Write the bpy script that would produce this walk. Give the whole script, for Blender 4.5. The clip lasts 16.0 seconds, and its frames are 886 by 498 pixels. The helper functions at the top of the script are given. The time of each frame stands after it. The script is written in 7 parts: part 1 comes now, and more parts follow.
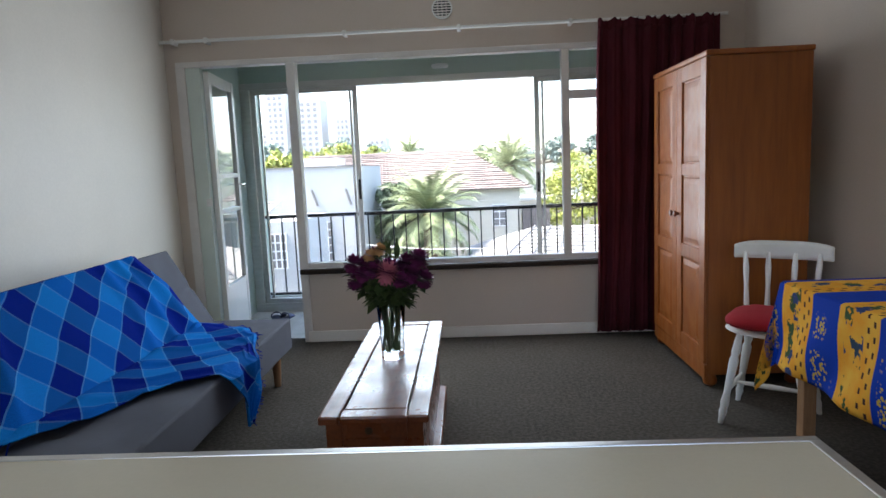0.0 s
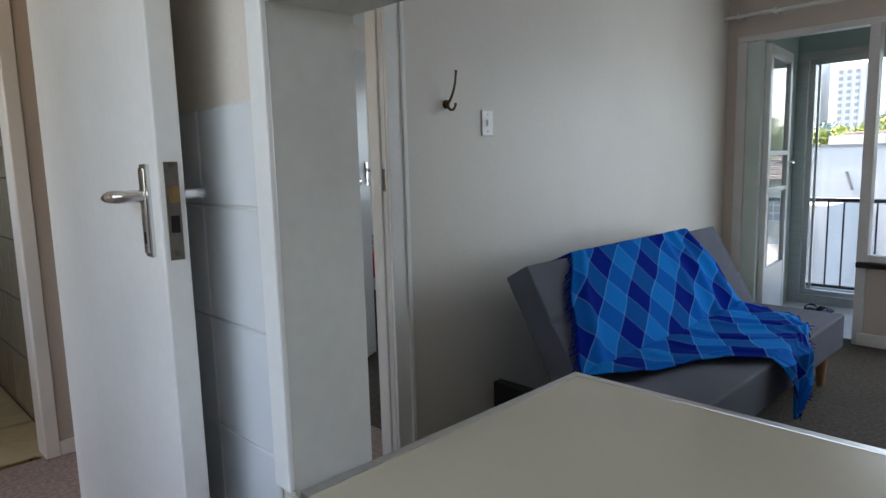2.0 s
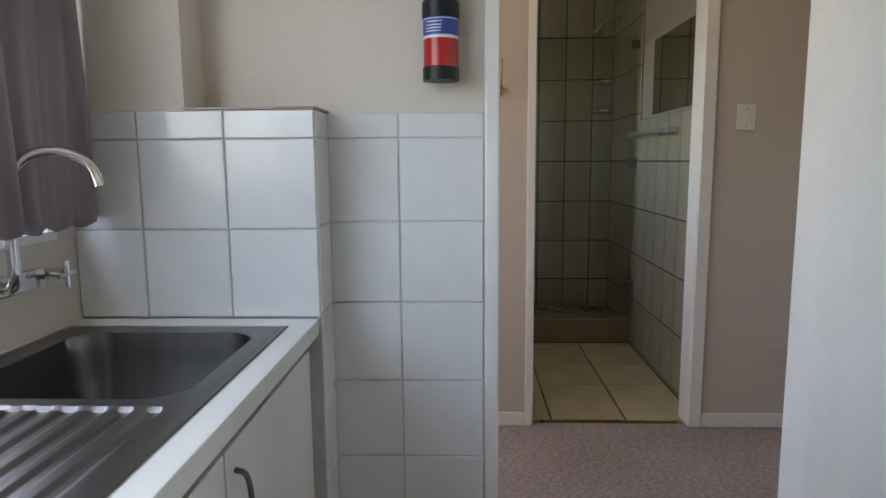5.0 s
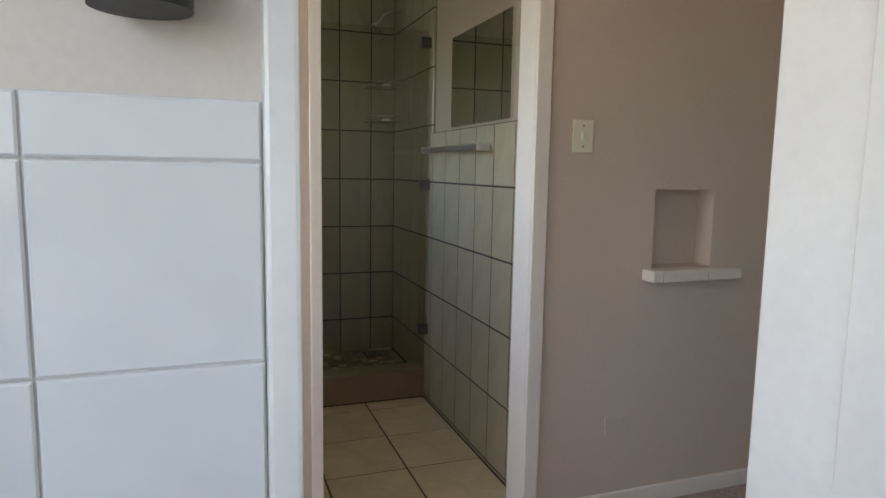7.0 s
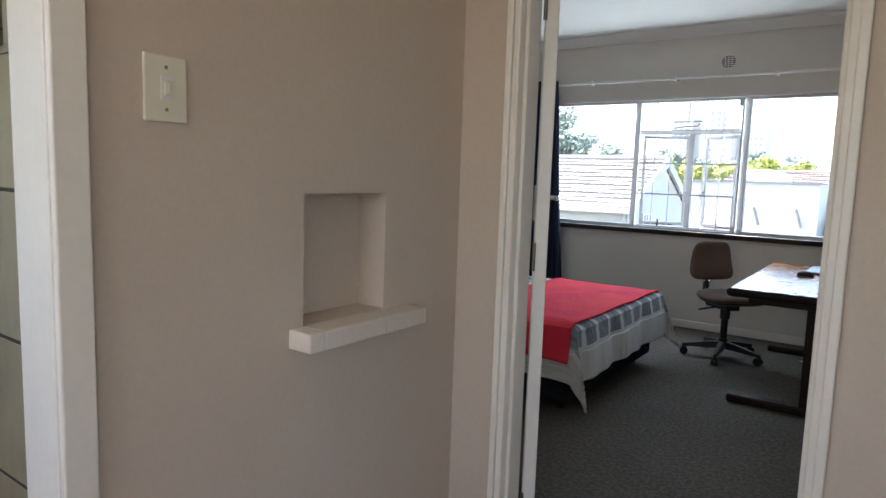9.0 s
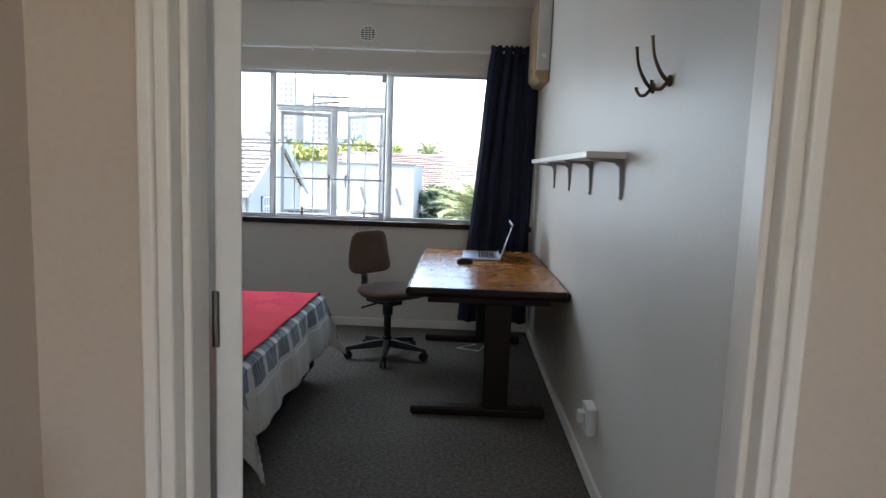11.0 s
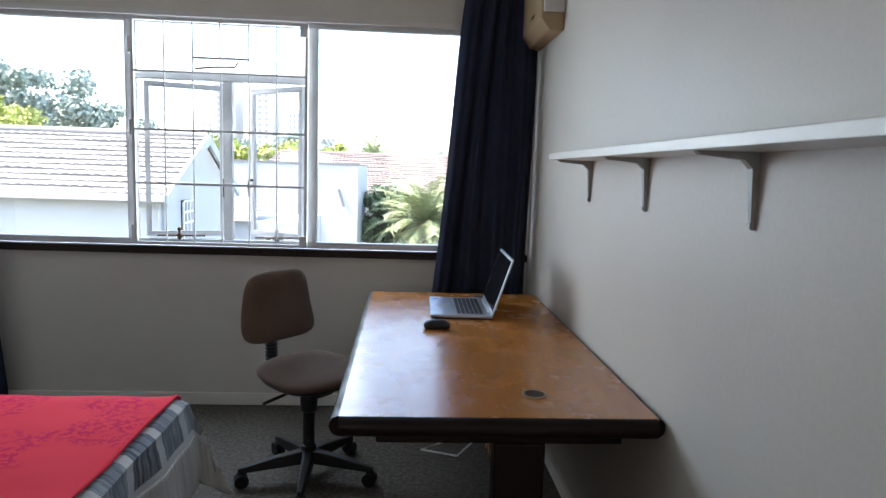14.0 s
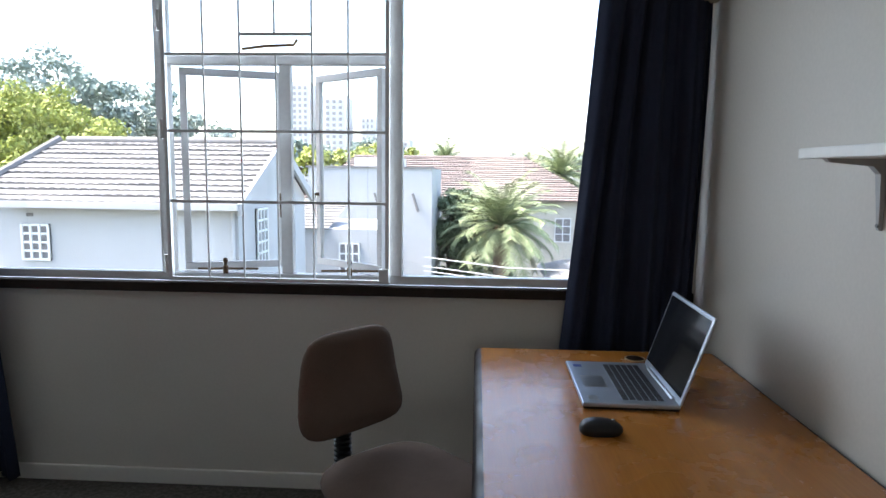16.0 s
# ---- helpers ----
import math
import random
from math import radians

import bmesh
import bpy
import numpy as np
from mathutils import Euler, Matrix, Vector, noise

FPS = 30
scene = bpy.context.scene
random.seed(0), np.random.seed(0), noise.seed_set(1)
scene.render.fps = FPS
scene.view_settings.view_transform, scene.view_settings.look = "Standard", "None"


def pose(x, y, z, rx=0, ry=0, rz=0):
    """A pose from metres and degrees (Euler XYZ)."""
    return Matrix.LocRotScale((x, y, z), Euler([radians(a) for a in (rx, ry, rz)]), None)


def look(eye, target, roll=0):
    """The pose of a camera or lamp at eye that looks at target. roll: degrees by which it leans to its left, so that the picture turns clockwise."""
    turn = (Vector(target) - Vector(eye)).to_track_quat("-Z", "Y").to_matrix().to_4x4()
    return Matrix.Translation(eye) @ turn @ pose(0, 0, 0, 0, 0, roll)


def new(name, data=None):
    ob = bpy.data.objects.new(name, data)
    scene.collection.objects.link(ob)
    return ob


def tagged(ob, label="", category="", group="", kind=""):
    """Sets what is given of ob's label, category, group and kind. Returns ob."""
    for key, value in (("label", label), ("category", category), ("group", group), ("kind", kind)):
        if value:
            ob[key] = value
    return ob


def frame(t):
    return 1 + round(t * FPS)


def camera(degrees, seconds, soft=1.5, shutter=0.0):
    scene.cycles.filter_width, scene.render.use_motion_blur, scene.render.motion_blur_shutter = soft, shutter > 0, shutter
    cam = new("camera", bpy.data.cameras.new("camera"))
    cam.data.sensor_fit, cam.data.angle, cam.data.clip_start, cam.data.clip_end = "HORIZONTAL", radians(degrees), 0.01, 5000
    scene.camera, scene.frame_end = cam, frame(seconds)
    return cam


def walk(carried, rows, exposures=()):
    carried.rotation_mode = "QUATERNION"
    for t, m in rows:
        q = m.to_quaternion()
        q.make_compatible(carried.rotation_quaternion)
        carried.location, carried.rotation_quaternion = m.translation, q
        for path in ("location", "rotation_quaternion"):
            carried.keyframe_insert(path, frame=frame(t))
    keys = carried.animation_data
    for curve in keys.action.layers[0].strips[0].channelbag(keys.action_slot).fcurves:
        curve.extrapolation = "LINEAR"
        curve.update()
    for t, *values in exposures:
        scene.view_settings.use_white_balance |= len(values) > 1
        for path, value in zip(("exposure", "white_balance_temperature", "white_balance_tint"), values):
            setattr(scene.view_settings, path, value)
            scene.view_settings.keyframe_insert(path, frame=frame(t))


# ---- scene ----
cam = camera(69.4, 16.0)

PATH = [
    (0, (0.48, 1.01, 1.307), (0.397, 2.991, 1.051), -2.5),
    (0.5, (0.451, 0.994, 1.311), (0.083, 2.943, 1.057), -2.4),
    (1, (0.411, 0.967, 1.309), (-0.278, 2.828, 1.055), -1.8),
    (1.5, (0.344, 0.911, 1.31), (-0.728, 2.579, 1.047), -1.0),
    (2, (0.262, 0.848, 1.314), (-1.152, 2.237, 1.042), -1.55),
    (2.5, (0.250, 0.777, 1.313), (-1.414, 1.855, 1.04), -1.8),
    (3, (0.214, 0.668, 1.309), (-1.603, 1.458, 1.036), -1.9),
    (3.5, (0.179, 0.571, 1.313), (-1.734, 1.087, 1.039), -1.4),
    (4, (0.114, 0.499, 1.301), (-1.854, 0.724, 1.022), -0.7),
    (4.2, (0.097, 0.468, 1.3), (-1.88, 0.557, 1.014), -0.5),
    (6.3, (-0.476, 0.372, 1.306), (-2.454, 0.255, 1.038), -0.4),
    (6.5, (-0.604, 0.377, 1.32), (-2.585, 0.46, 1.056), 0.3),
    (7, (-0.956, 0.394, 1.355), (-2.823, 1.069, 1.112), 1.0),
    (7.5, (-1.242, 0.519, 1.328), (-2.974, 1.494, 1.111), 1.4),
    (8, (-1.512, 0.659, 1.331), (-3.112, 1.841, 1.125), 1.6),
    (8.5, (-1.747, 0.835, 1.335), (-3.142, 2.253, 1.132), 1.1),
    (9, (-1.921, 1.01, 1.348), (-3.069, 2.632, 1.121), 1.9),
    (9.5, (-2.088, 1.188, 1.363), (-2.958, 2.974, 1.125), 2.2),
    (10, (-2.247, 1.373, 1.358), (-2.739, 3.296, 1.12), 2.2),
    (10.2, (-2.301, 1.458, 1.361), (-2.654, 3.412, 1.121), 2.5),
    (12.3, (-2.564, 2.564, 1.325), (-2.5, 4.548, 1.08), 2.1),
    (12.5, (-2.565, 2.699, 1.324), (-2.492, 4.683, 1.083), 2.4),
    (13, (-2.581, 3.015, 1.325), (-2.479, 4.998, 1.085), 2.2),
    (13.5, (-2.582, 3.314, 1.345), (-2.466, 5.296, 1.107), 2.0),
    (14, (-2.556, 3.613, 1.36), (-2.436, 5.595, 1.119), 1.9),
    (14.5, (-2.598, 3.877, 1.362), (-2.479, 5.859, 1.119), 1.7),
    (15, (-2.664, 4.11, 1.372), (-2.542, 6.092, 1.131), 1.5),
    (15.5, (-2.678, 4.35, 1.369), (-2.651, 6.336, 1.132), 1.2),
    (16, (-2.74, 4.581, 1.379), (-2.844, 6.564, 1.139), 0.7),
]
EXPOSURES = [(0, 2.92), (1, 3.02), (1.5, 2.86), (2, 2.62), (2.5, 2.62), (3.0, 2.95), (3.5, 3.08), (4.0, 2.86), (4.2, 2.7), (6.5, 3.05), (7.5, 3.15), (8, 3.22), (9, 3.22), (10, 3.0), (12.5, 3.25), (14, 3.09), (15.5, 2.86), (16, 2.66)]
walk(cam, [(t, look(eye, target, roll)) for t, eye, target, roll in PATH], EXPOSURES)

# ---- light and sky ----
SUN_ELEV, SUN_AZ = 58.0, 262.0
world = bpy.data.worlds.new("sky")
scene.world = world
world.use_nodes = True
wn = world.node_tree.nodes
sky = wn.new("ShaderNodeTexSky")
sky.sky_type, sky.sun_disc = "NISHITA", False
sky.sun_elevation, sky.sun_rotation = radians(SUN_ELEV), radians(SUN_AZ)
sky.air_density, sky.dust_density, sky.ozone_density = 1.0, 2.5, 1.0
world.node_tree.links.new(sky.outputs[0], wn["Background"].inputs[0])
wn["Background"].inputs[1].default_value = 0.15
sun_data = bpy.data.lights.new("sun", "SUN")
sun_data.energy, sun_data.angle, sun_data.color = 2.0, radians(0.6), (1.0, 0.95, 0.86)
sun = new("sun", sun_data)
sd = Vector((math.sin(radians(SUN_AZ)) * math.cos(radians(SUN_ELEV)), math.cos(radians(SUN_AZ)) * math.cos(radians(SUN_ELEV)), math.sin(radians(SUN_ELEV))))
sun.matrix_world = look(sd * 60, (0, 0, 0))



def window_lamp(name, x, y, z, w, h, turn, watts, color=(0.84, 0.92, 1.0)):
    """An area lamp in a window's opening, in place of the sky's light there."""
    d = bpy.data.lights.new(name, "AREA")
    d.shape, d.size, d.size_y, d.energy, d.color = "RECTANGLE", w, h, watts, color
    ob = new(name, d)
    ob.matrix_world = pose(x, y, z, 90, 0, turn)
    return ob


window_lamp("sky_light_bedroom", -3.80, 7.204, 1.52, 2.0, 1.16, 180, 4.7, (0.74, 0.87, 1.0))
window_lamp("sky_light_living", 0.32, 5.79, 1.36, 2.1, 1.45, 180, 7.4, (0.80, 0.90, 1.0))
window_lamp("sky_light_kitchen", -0.35, -0.66, 1.72, 2.0, 1.0, 0, 1.95, (1.0, 0.98, 0.95))
# fill lamp for the bathroom, in an assumed window out of view
window_lamp("fill_light_bath", -4.0, 0.16, 1.75, 0.9, 0.8, 0, 0.14, (1.0, 0.90, 0.70))
# added lamp for light from the hall's unseen south end
window_lamp("fill_light_hall", -2.42, -0.86, 1.55, 0.9, 1.2, 0, 1.15, (1.0, 0.88, 0.76))
hall_light = bpy.data.lights.new("hall_bulb", "POINT")
hall_light.energy, hall_light.color, hall_light.shadow_soft_size = 0.45, (1.0, 0.74, 0.48), 0.08
new("hall_bulb", hall_light).location = (-2.45, 1.0, 2.62)


# ---- building helpers ----
ORIGIN = {}


def thing(name, at, label, category, group="", kind=""):
    """An Empty at the base of a thing; its parts are given in world metres."""
    ob = new(name)
    ob.empty_display_size = 0.1
    ob.location = at
    ORIGIN[ob.name] = Vector(at)
    return tagged(ob, label, category, group, kind)


def part(name, bm, material, parent=None, label="", smooth=False, solid=0.0, bevel=0.0):
    """Links a bmesh as one mesh object under a thing or a part."""
    origin = ORIGIN[parent.name] if parent else Vector((0, 0, 0))
    if origin.length:
        bmesh.ops.translate(bm, verts=bm.verts, vec=-origin)
    bmesh.ops.recalc_face_normals(bm, faces=bm.faces)
    me = bpy.data.meshes.new(name)
    bm.to_mesh(me)
    bm.free()
    me.materials.append(material)
    if smooth:
        for p in me.polygons:
            p.use_smooth = True
        me.set_sharp_from_angle(angle=radians(40))
    ob = new(name, me)
    if parent:
        ob.parent = parent
    ORIGIN[ob.name] = origin
    if label:
        ob["label"] = label
    if bevel:
        m = ob.modifiers.new("edge", "BEVEL")
        m.width, m.segments, m.limit_method = bevel, 2, "ANGLE"
    if solid:
        m = ob.modifiers.new("thick", "SOLIDIFY")
        m.thickness, m.offset = solid, 0.0
    return ob


def structure(name, bm, material, label, category, **kw):
    return tagged(part(name, bm, material, None, **kw), label, category, "", "structure")


def mesh():
    return bmesh.new()


def box(bm, x0, x1, y0, y1, z0, z1, turn=None):
    """An axis-aligned box, moved by the pose turn if there is one."""
    v = [bm.verts.new((x, y, z)) for x in (x0, x1) for y in (y0, y1) for z in (z0, z1)]
    for a, b, c, d in ((0, 1, 3, 2), (4, 6, 7, 5), (0, 4, 5, 1), (2, 3, 7, 6), (0, 2, 6, 4), (1, 5, 7, 3)):
        bm.faces.new((v[a], v[b], v[c], v[d]))
    if turn:
        for w in v:
            w.co = turn @ w.co
    return bm


def bx(*a, turn=None):
    return box(mesh(), *a, turn=turn)


def ring(bm, c, ax, up, r, seg):
    side = ax.cross(up)
    return [bm.verts.new(c + (up * math.cos(2 * math.pi * i / seg) + side * math.sin(2 * math.pi * i / seg)) * r) for i in range(seg)]


def tube(bm, pts, radii, seg=10, cap=True):
    """A round bar along points; radii one number or one a point."""
    pts = [Vector(p) for p in pts]
    if not isinstance(radii, (list, tuple)):
        radii = [radii] * len(pts)
    up, prev, first = None, None, None
    for i, p in enumerate(pts):
        ax = (pts[min(i + 1, len(pts) - 1)] - pts[max(i - 1, 0)]).normalized()
        if up is None:
            up = ax.cross(Vector((0, 0, 1)) if abs(ax.z) < 0.9 else Vector((1, 0, 0))).normalized()
        else:
            up = (up - ax * up.dot(ax)).normalized()
        now = ring(bm, p, ax, up, radii[i], seg)
        if prev:
            for k in range(seg):
                bm.faces.new((prev[k], prev[(k + 1) % seg], now[(k + 1) % seg], now[k]))
        else:
            first = now
        prev = now
    if cap:
        bm.faces.new(first[::-1])
        bm.faces.new(prev)
    return bm


def bent(pts, radii, n=6):
    """Points and radii of a bar bent smoothly through the given ones."""
    pts = [Vector(p) for p in pts]
    out, rad = [], []
    for i in range(len(pts) - 1):
        p0, p1, p2, p3 = pts[max(i - 1, 0)], pts[i], pts[i + 1], pts[min(i + 2, len(pts) - 1)]
        for k in range(n):
            t = k / n
            out.append(0.5 * (2 * p1 + (p2 - p0) * t + (2 * p0 - 5 * p1 + 4 * p2 - p3) * t * t + (3 * p1 - p0 - 3 * p2 + p3) * t ** 3))
            rad.append(radii[i] + (radii[i + 1] - radii[i]) * t)
    return out + [pts[-1]], rad + [radii[-1]]


def lathe(bm, x, y, profile, seg=20):
    """Turned about an upright axis: profile rows of radius and height."""
    rows = [[bm.verts.new((x + max(r, 0.0004) * math.cos(2 * math.pi * i / seg), y + max(r, 0.0004) * math.sin(2 * math.pi * i / seg), z)) for i in range(seg)] for r, z in profile]
    for a, b in zip(rows, rows[1:]):
        for k in range(seg):
            bm.faces.new((a[k], a[(k + 1) % seg], b[(k + 1) % seg], b[k]))
    bm.faces.new(rows[0][::-1])
    bm.faces.new(rows[-1])
    return bm


def sheet(nu, nv, at, su=1.0, sv=1.0, weave=None):
    """A cloth: at(u, v) gives the place, with a uv map su by sv metres or by weave(u, v)."""
    bm = mesh()
    uv = bm.loops.layers.uv.new("uv")
    v = {}
    for i in range(nu + 1):
        for j in range(nv + 1):
            v[i, j] = bm.verts.new(at(i / nu, j / nv))
    for i in range(nu):
        for j in range(nv):
            ids = ((i, j), (i + 1, j), (i + 1, j + 1), (i, j + 1))
            f = bm.faces.new([v[k] for k in ids])
            for loop, (a, b) in zip(f.loops, ids):
                loop[uv].uv = weave(a / nu, b / nv) if weave else (a / nu * su, b / nv * sv)
    return bm


def frame_rect(bm, x0, x1, z0, z1, y0, y1, w):
    """A rectangular frame in an xz plane, w wide, from y0 to y1."""
    box(bm, x0, x1, y0, y1, z1 - w, z1)
    box(bm, x0, x1, y0, y1, z0, z0 + w)
    box(bm, x0, x0 + w, y0, y1, z0 + w, z1 - w)
    box(bm, x1 - w, x1, y0, y1, z0 + w, z1 - w)
    return bm


def blob(bm, c, r, sub=2, wob=0.0):
    res = bmesh.ops.create_icosphere(bm, subdivisions=sub, radius=1.0)
    r = r if isinstance(r, (tuple, list)) else (r, r, r)
    for w in res["verts"]:
        k = 1 + wob * noise.noise(w.co * 2.1 + Vector(c))
        w.co = Vector((w.co.x * r[0] * k + c[0], w.co.y * r[1] * k + c[1], w.co.z * r[2] * k + c[2]))
    return bm


# ---- materials ----
def node(nt, kind, **values):
    n = nt.nodes.new(kind)
    for key, value in values.items():
        n.inputs[key].default_value = value
    return n


def base(name, rough=0.5, metal=0.0, spec=0.5):
    m = bpy.data.materials.new(name)
    m.use_nodes = True
    b = m.node_tree.nodes["Principled BSDF"]
    b.inputs["Roughness"].default_value, b.inputs["Metallic"].default_value = rough, metal
    b.inputs["Specular IOR Level"].default_value = spec
    return m, m.node_tree, b


def rgb(c):
    return (*c, 1.0)


def ramp(nt, fac, stops):
    r = nt.nodes.new("ShaderNodeValToRGB")
    r.color_ramp.elements[0].position, r.color_ramp.elements[0].color = stops[0][0], rgb(stops[0][1])
    r.color_ramp.elements[1].position, r.color_ramp.elements[1].color = stops[-1][0], rgb(stops[-1][1])
    for p, c in stops[1:-1]:
        r.color_ramp.elements.new(p).color = rgb(c)
    nt.links.new(fac, r.inputs[0])
    return r.outputs[0]


def mix(nt, fac, a, b, blend="MIX"):
    n = nt.nodes.new("ShaderNodeMix")
    n.data_type, n.blend_type = "RGBA", blend
    for k, value in ((0, fac), (6, a), (7, b)):
        if hasattr(value, "is_output"):
            nt.links.new(value, n.inputs[k])
        else:
            n.inputs[k].default_value = value if k == 0 else rgb(value)
    return n.outputs[2]


def coords(nt, kind="Object", scale=(1, 1, 1), rot=(0, 0, 0)):
    t, m = nt.nodes.new("ShaderNodeTexCoord"), nt.nodes.new("ShaderNodeMapping")
    m.inputs["Scale"].default_value, m.inputs["Rotation"].default_value = scale, [radians(a) for a in rot]
    nt.links.new(t.outputs[kind], m.inputs[0])
    return m.outputs[0]


def noisy(nt, vec, scale, detail=4.0, rough=0.55):
    n = node(nt, "ShaderNodeTexNoise", Scale=scale, Detail=detail, Roughness=rough)
    nt.links.new(vec, n.inputs["Vector"])
    return n.outputs[0]


def bump(nt, b, height, strength, dist):
    n = node(nt, "ShaderNodeBump", Strength=strength, Distance=dist)
    nt.links.new(height, n.inputs["Height"])
    nt.links.new(n.outputs[0], b.inputs["Normal"])


def surf(name, c, rough=0.5, metal=0.0, vary=0.12, big=1.3, fine=60.0, relief=0.15, dist=0.002, spec=0.5, stretch=(1, 1, 1), rvary=0.1, each=0.0):
    """A plain surface with stains at a large scale and grain at a small one."""
    m, nt, b = base(name, rough, metal, spec)
    vec = coords(nt, "Object", stretch)
    n1, n2 = noisy(nt, vec, big), noisy(nt, vec, fine, 3.0)
    dark, light = [v * (1 - vary) for v in c], [min(v * (1 + vary), 1.0) for v in c]
    col = ramp(nt, n1, [(0.3, dark), (0.7, light)])
    col = mix(nt, vary * 0.9, col, ramp(nt, n2, [(0.35, [v * 0.6 for v in c]), (0.65, [min(1, v * 1.35) for v in c])]))
    if each:
        info = nt.nodes.new("ShaderNodeObjectInfo")
        col = mix(nt, 1.0, col, ramp(nt, info.outputs["Random"], [(0.0, (1 - each,) * 3), (1.0, (1.0,) * 3)]), "MULTIPLY")
    nt.links.new(col, b.inputs["Base Color"])
    if rvary:
        r = node(nt, "ShaderNodeMapRange", **{"To Min": max(rough - rvary, 0.02), "To Max": min(rough + rvary, 1.0)})
        nt.links.new(n1, r.inputs["Value"])
        nt.links.new(r.outputs[0], b.inputs["Roughness"])
    if relief:
        bump(nt, b, n2, relief, dist)
    return m


def carpet(name, c1, c2, c3, rib=0.0):
    m, nt, b = base(name, 0.95, 0.0, 0.15)
    vec = coords(nt)
    tuft, fleck, worn = noisy(nt, vec, 260.0, 2.0), noisy(nt, vec, 52.0, 4.0), noisy(nt, vec, 1.6, 5.0)
    col = ramp(nt, fleck, [(0.39, c1), (0.5, c2), (0.62, c3)])
    col = mix(nt, 0.3, col, ramp(nt, tuft, [(0.3, [v * 0.5 for v in c1]), (0.7, c3)]))
    col = mix(nt, 0.36, col, ramp(nt, worn, [(0.35, [v * 0.62 for v in c2]), (0.7, [v * 1.15 for v in c2])]))
    nt.links.new(col, b.inputs["Base Color"])
    if rib:
        cord = noisy(nt, coords(nt, "Object", (1.0, rib, 1.0)), 190.0, 2.0)
        bump(nt, b, cord, 0.6, 0.005)
    else:
        bump(nt, b, tuft, 0.9, 0.006)
    return m


def wood(name, dark, light, rough=0.35, along=(1.2, 12, 12), knots=True, coat=0.0, streak=9.0, scuffs=0.12, relief=0.03):
    m, nt, b = base(name, rough)
    vec = coords(nt, "Object", along)
    n0 = noisy(nt, vec, 1.1, 3.0)
    w = node(nt, "ShaderNodeTexNoise", Scale=streak, Detail=6.0, Roughness=0.6, Distortion=0.15)
    nt.links.new(vec, w.inputs["Vector"])
    mid = [(a + c) / 2 for a, c in zip(dark, light)]
    col = ramp(nt, w.outputs[0], [(0.3, dark), (0.5, mid), (0.7, light)])
    col = mix(nt, 0.3, col, ramp(nt, n0, [(0.35, dark), (0.65, light)]))
    if knots:
        vo = node(nt, "ShaderNodeTexVoronoi", Scale=3.1)
        nt.links.new(coords(nt, "Object", [min(a, 3.0) / 2 for a in along]), vo.inputs["Vector"])
        col = mix(nt, ramp(nt, vo.outputs["Distance"], [(0.02, (1, 1, 1)), (0.05, (0, 0, 0))]), col, [v * 0.35 for v in dark])
    nt.links.new(col, b.inputs["Base Color"])
    scuff = noisy(nt, coords(nt), 7.0, 5.0)
    r = node(nt, "ShaderNodeMapRange", **{"From Min": 0.35, "From Max": 0.7, "To Min": max(rough - scuffs, 0.05), "To Max": rough + scuffs * 1.2})
    nt.links.new(scuff, r.inputs["Value"])
    nt.links.new(r.outputs[0], b.inputs["Roughness"])
    b.inputs["Coat Weight"].default_value, b.inputs["Coat Roughness"].default_value = coat, 0.15
    if relief:
        bump(nt, b, w.outputs[0], relief, 0.002)
    return m


def glass(name, tint=(1, 1, 1), rough=0.0):
    m, nt, b = base(name, rough)
    b.inputs["Base Color"].default_value = rgb(tint)
    b.inputs["Transmission Weight"].default_value, b.inputs["IOR"].default_value = 1.0, 1.45
    return m


def cloth(name, c, vary=0.2, weave=420.0, rough=0.9, relief=0.4):
    return surf(name, c, rough, 0.0, vary, 3.0, weave, relief, 0.003, 0.2, rvary=0.0)


M = {}
M["wall"] = surf("cream_wall_paint", (0.66, 0.60, 0.53), 0.7, spec=0.3, vary=0.06, big=0.9, fine=90, relief=0.10, dist=0.003)
# warmer taupe, with the shade of the window and east walls in its colour
M["wall_living"] = surf("shaded_taupe_wall_paint", (0.57, 0.485, 0.415), 0.7, spec=0.3, vary=0.06, big=0.9, fine=90, relief=0.10, dist=0.003)
M["wall_hall"] = surf("tan_wall_paint", (0.56, 0.475, 0.40), 0.65, spec=0.3, vary=0.06, big=0.9, fine=90, relief=0.10, dist=0.003)
M["wall_bed"] = surf("stone_wall_paint", (0.63, 0.59, 0.53), 0.48, spec=0.45, vary=0.06, big=0.9, fine=80, relief=0.12, dist=0.003)
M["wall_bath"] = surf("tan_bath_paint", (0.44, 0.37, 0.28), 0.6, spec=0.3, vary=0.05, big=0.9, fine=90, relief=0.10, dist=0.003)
M["ceiling"] = surf("white_ceiling_paint", (0.78, 0.78, 0.74), 0.8, vary=0.03, relief=0.08)
M["white"] = surf("white_gloss_paint", (0.76, 0.75, 0.72), 0.32, vary=0.05, big=3.0, fine=40, relief=0.06)
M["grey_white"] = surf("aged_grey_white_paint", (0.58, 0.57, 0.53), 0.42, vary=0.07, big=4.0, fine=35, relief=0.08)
M["trim"] = surf("satin_trim_paint", (0.78, 0.74, 0.68), 0.4, vary=0.04, big=4.0, fine=50, relief=0.08)
M["win_paint"] = surf("window_frame_paint", (0.66, 0.63, 0.60), 0.4, vary=0.06, big=5.0, fine=60, relief=0.08)
M["steel_paint"] = surf("painted_steel", (0.62, 0.62, 0.62), 0.4, vary=0.08, big=8.0, fine=60, relief=0.1)
M["green"] = surf("pale_green_balcony_paint", (0.43, 0.52, 0.46), 0.6, vary=0.06, relief=0.1)
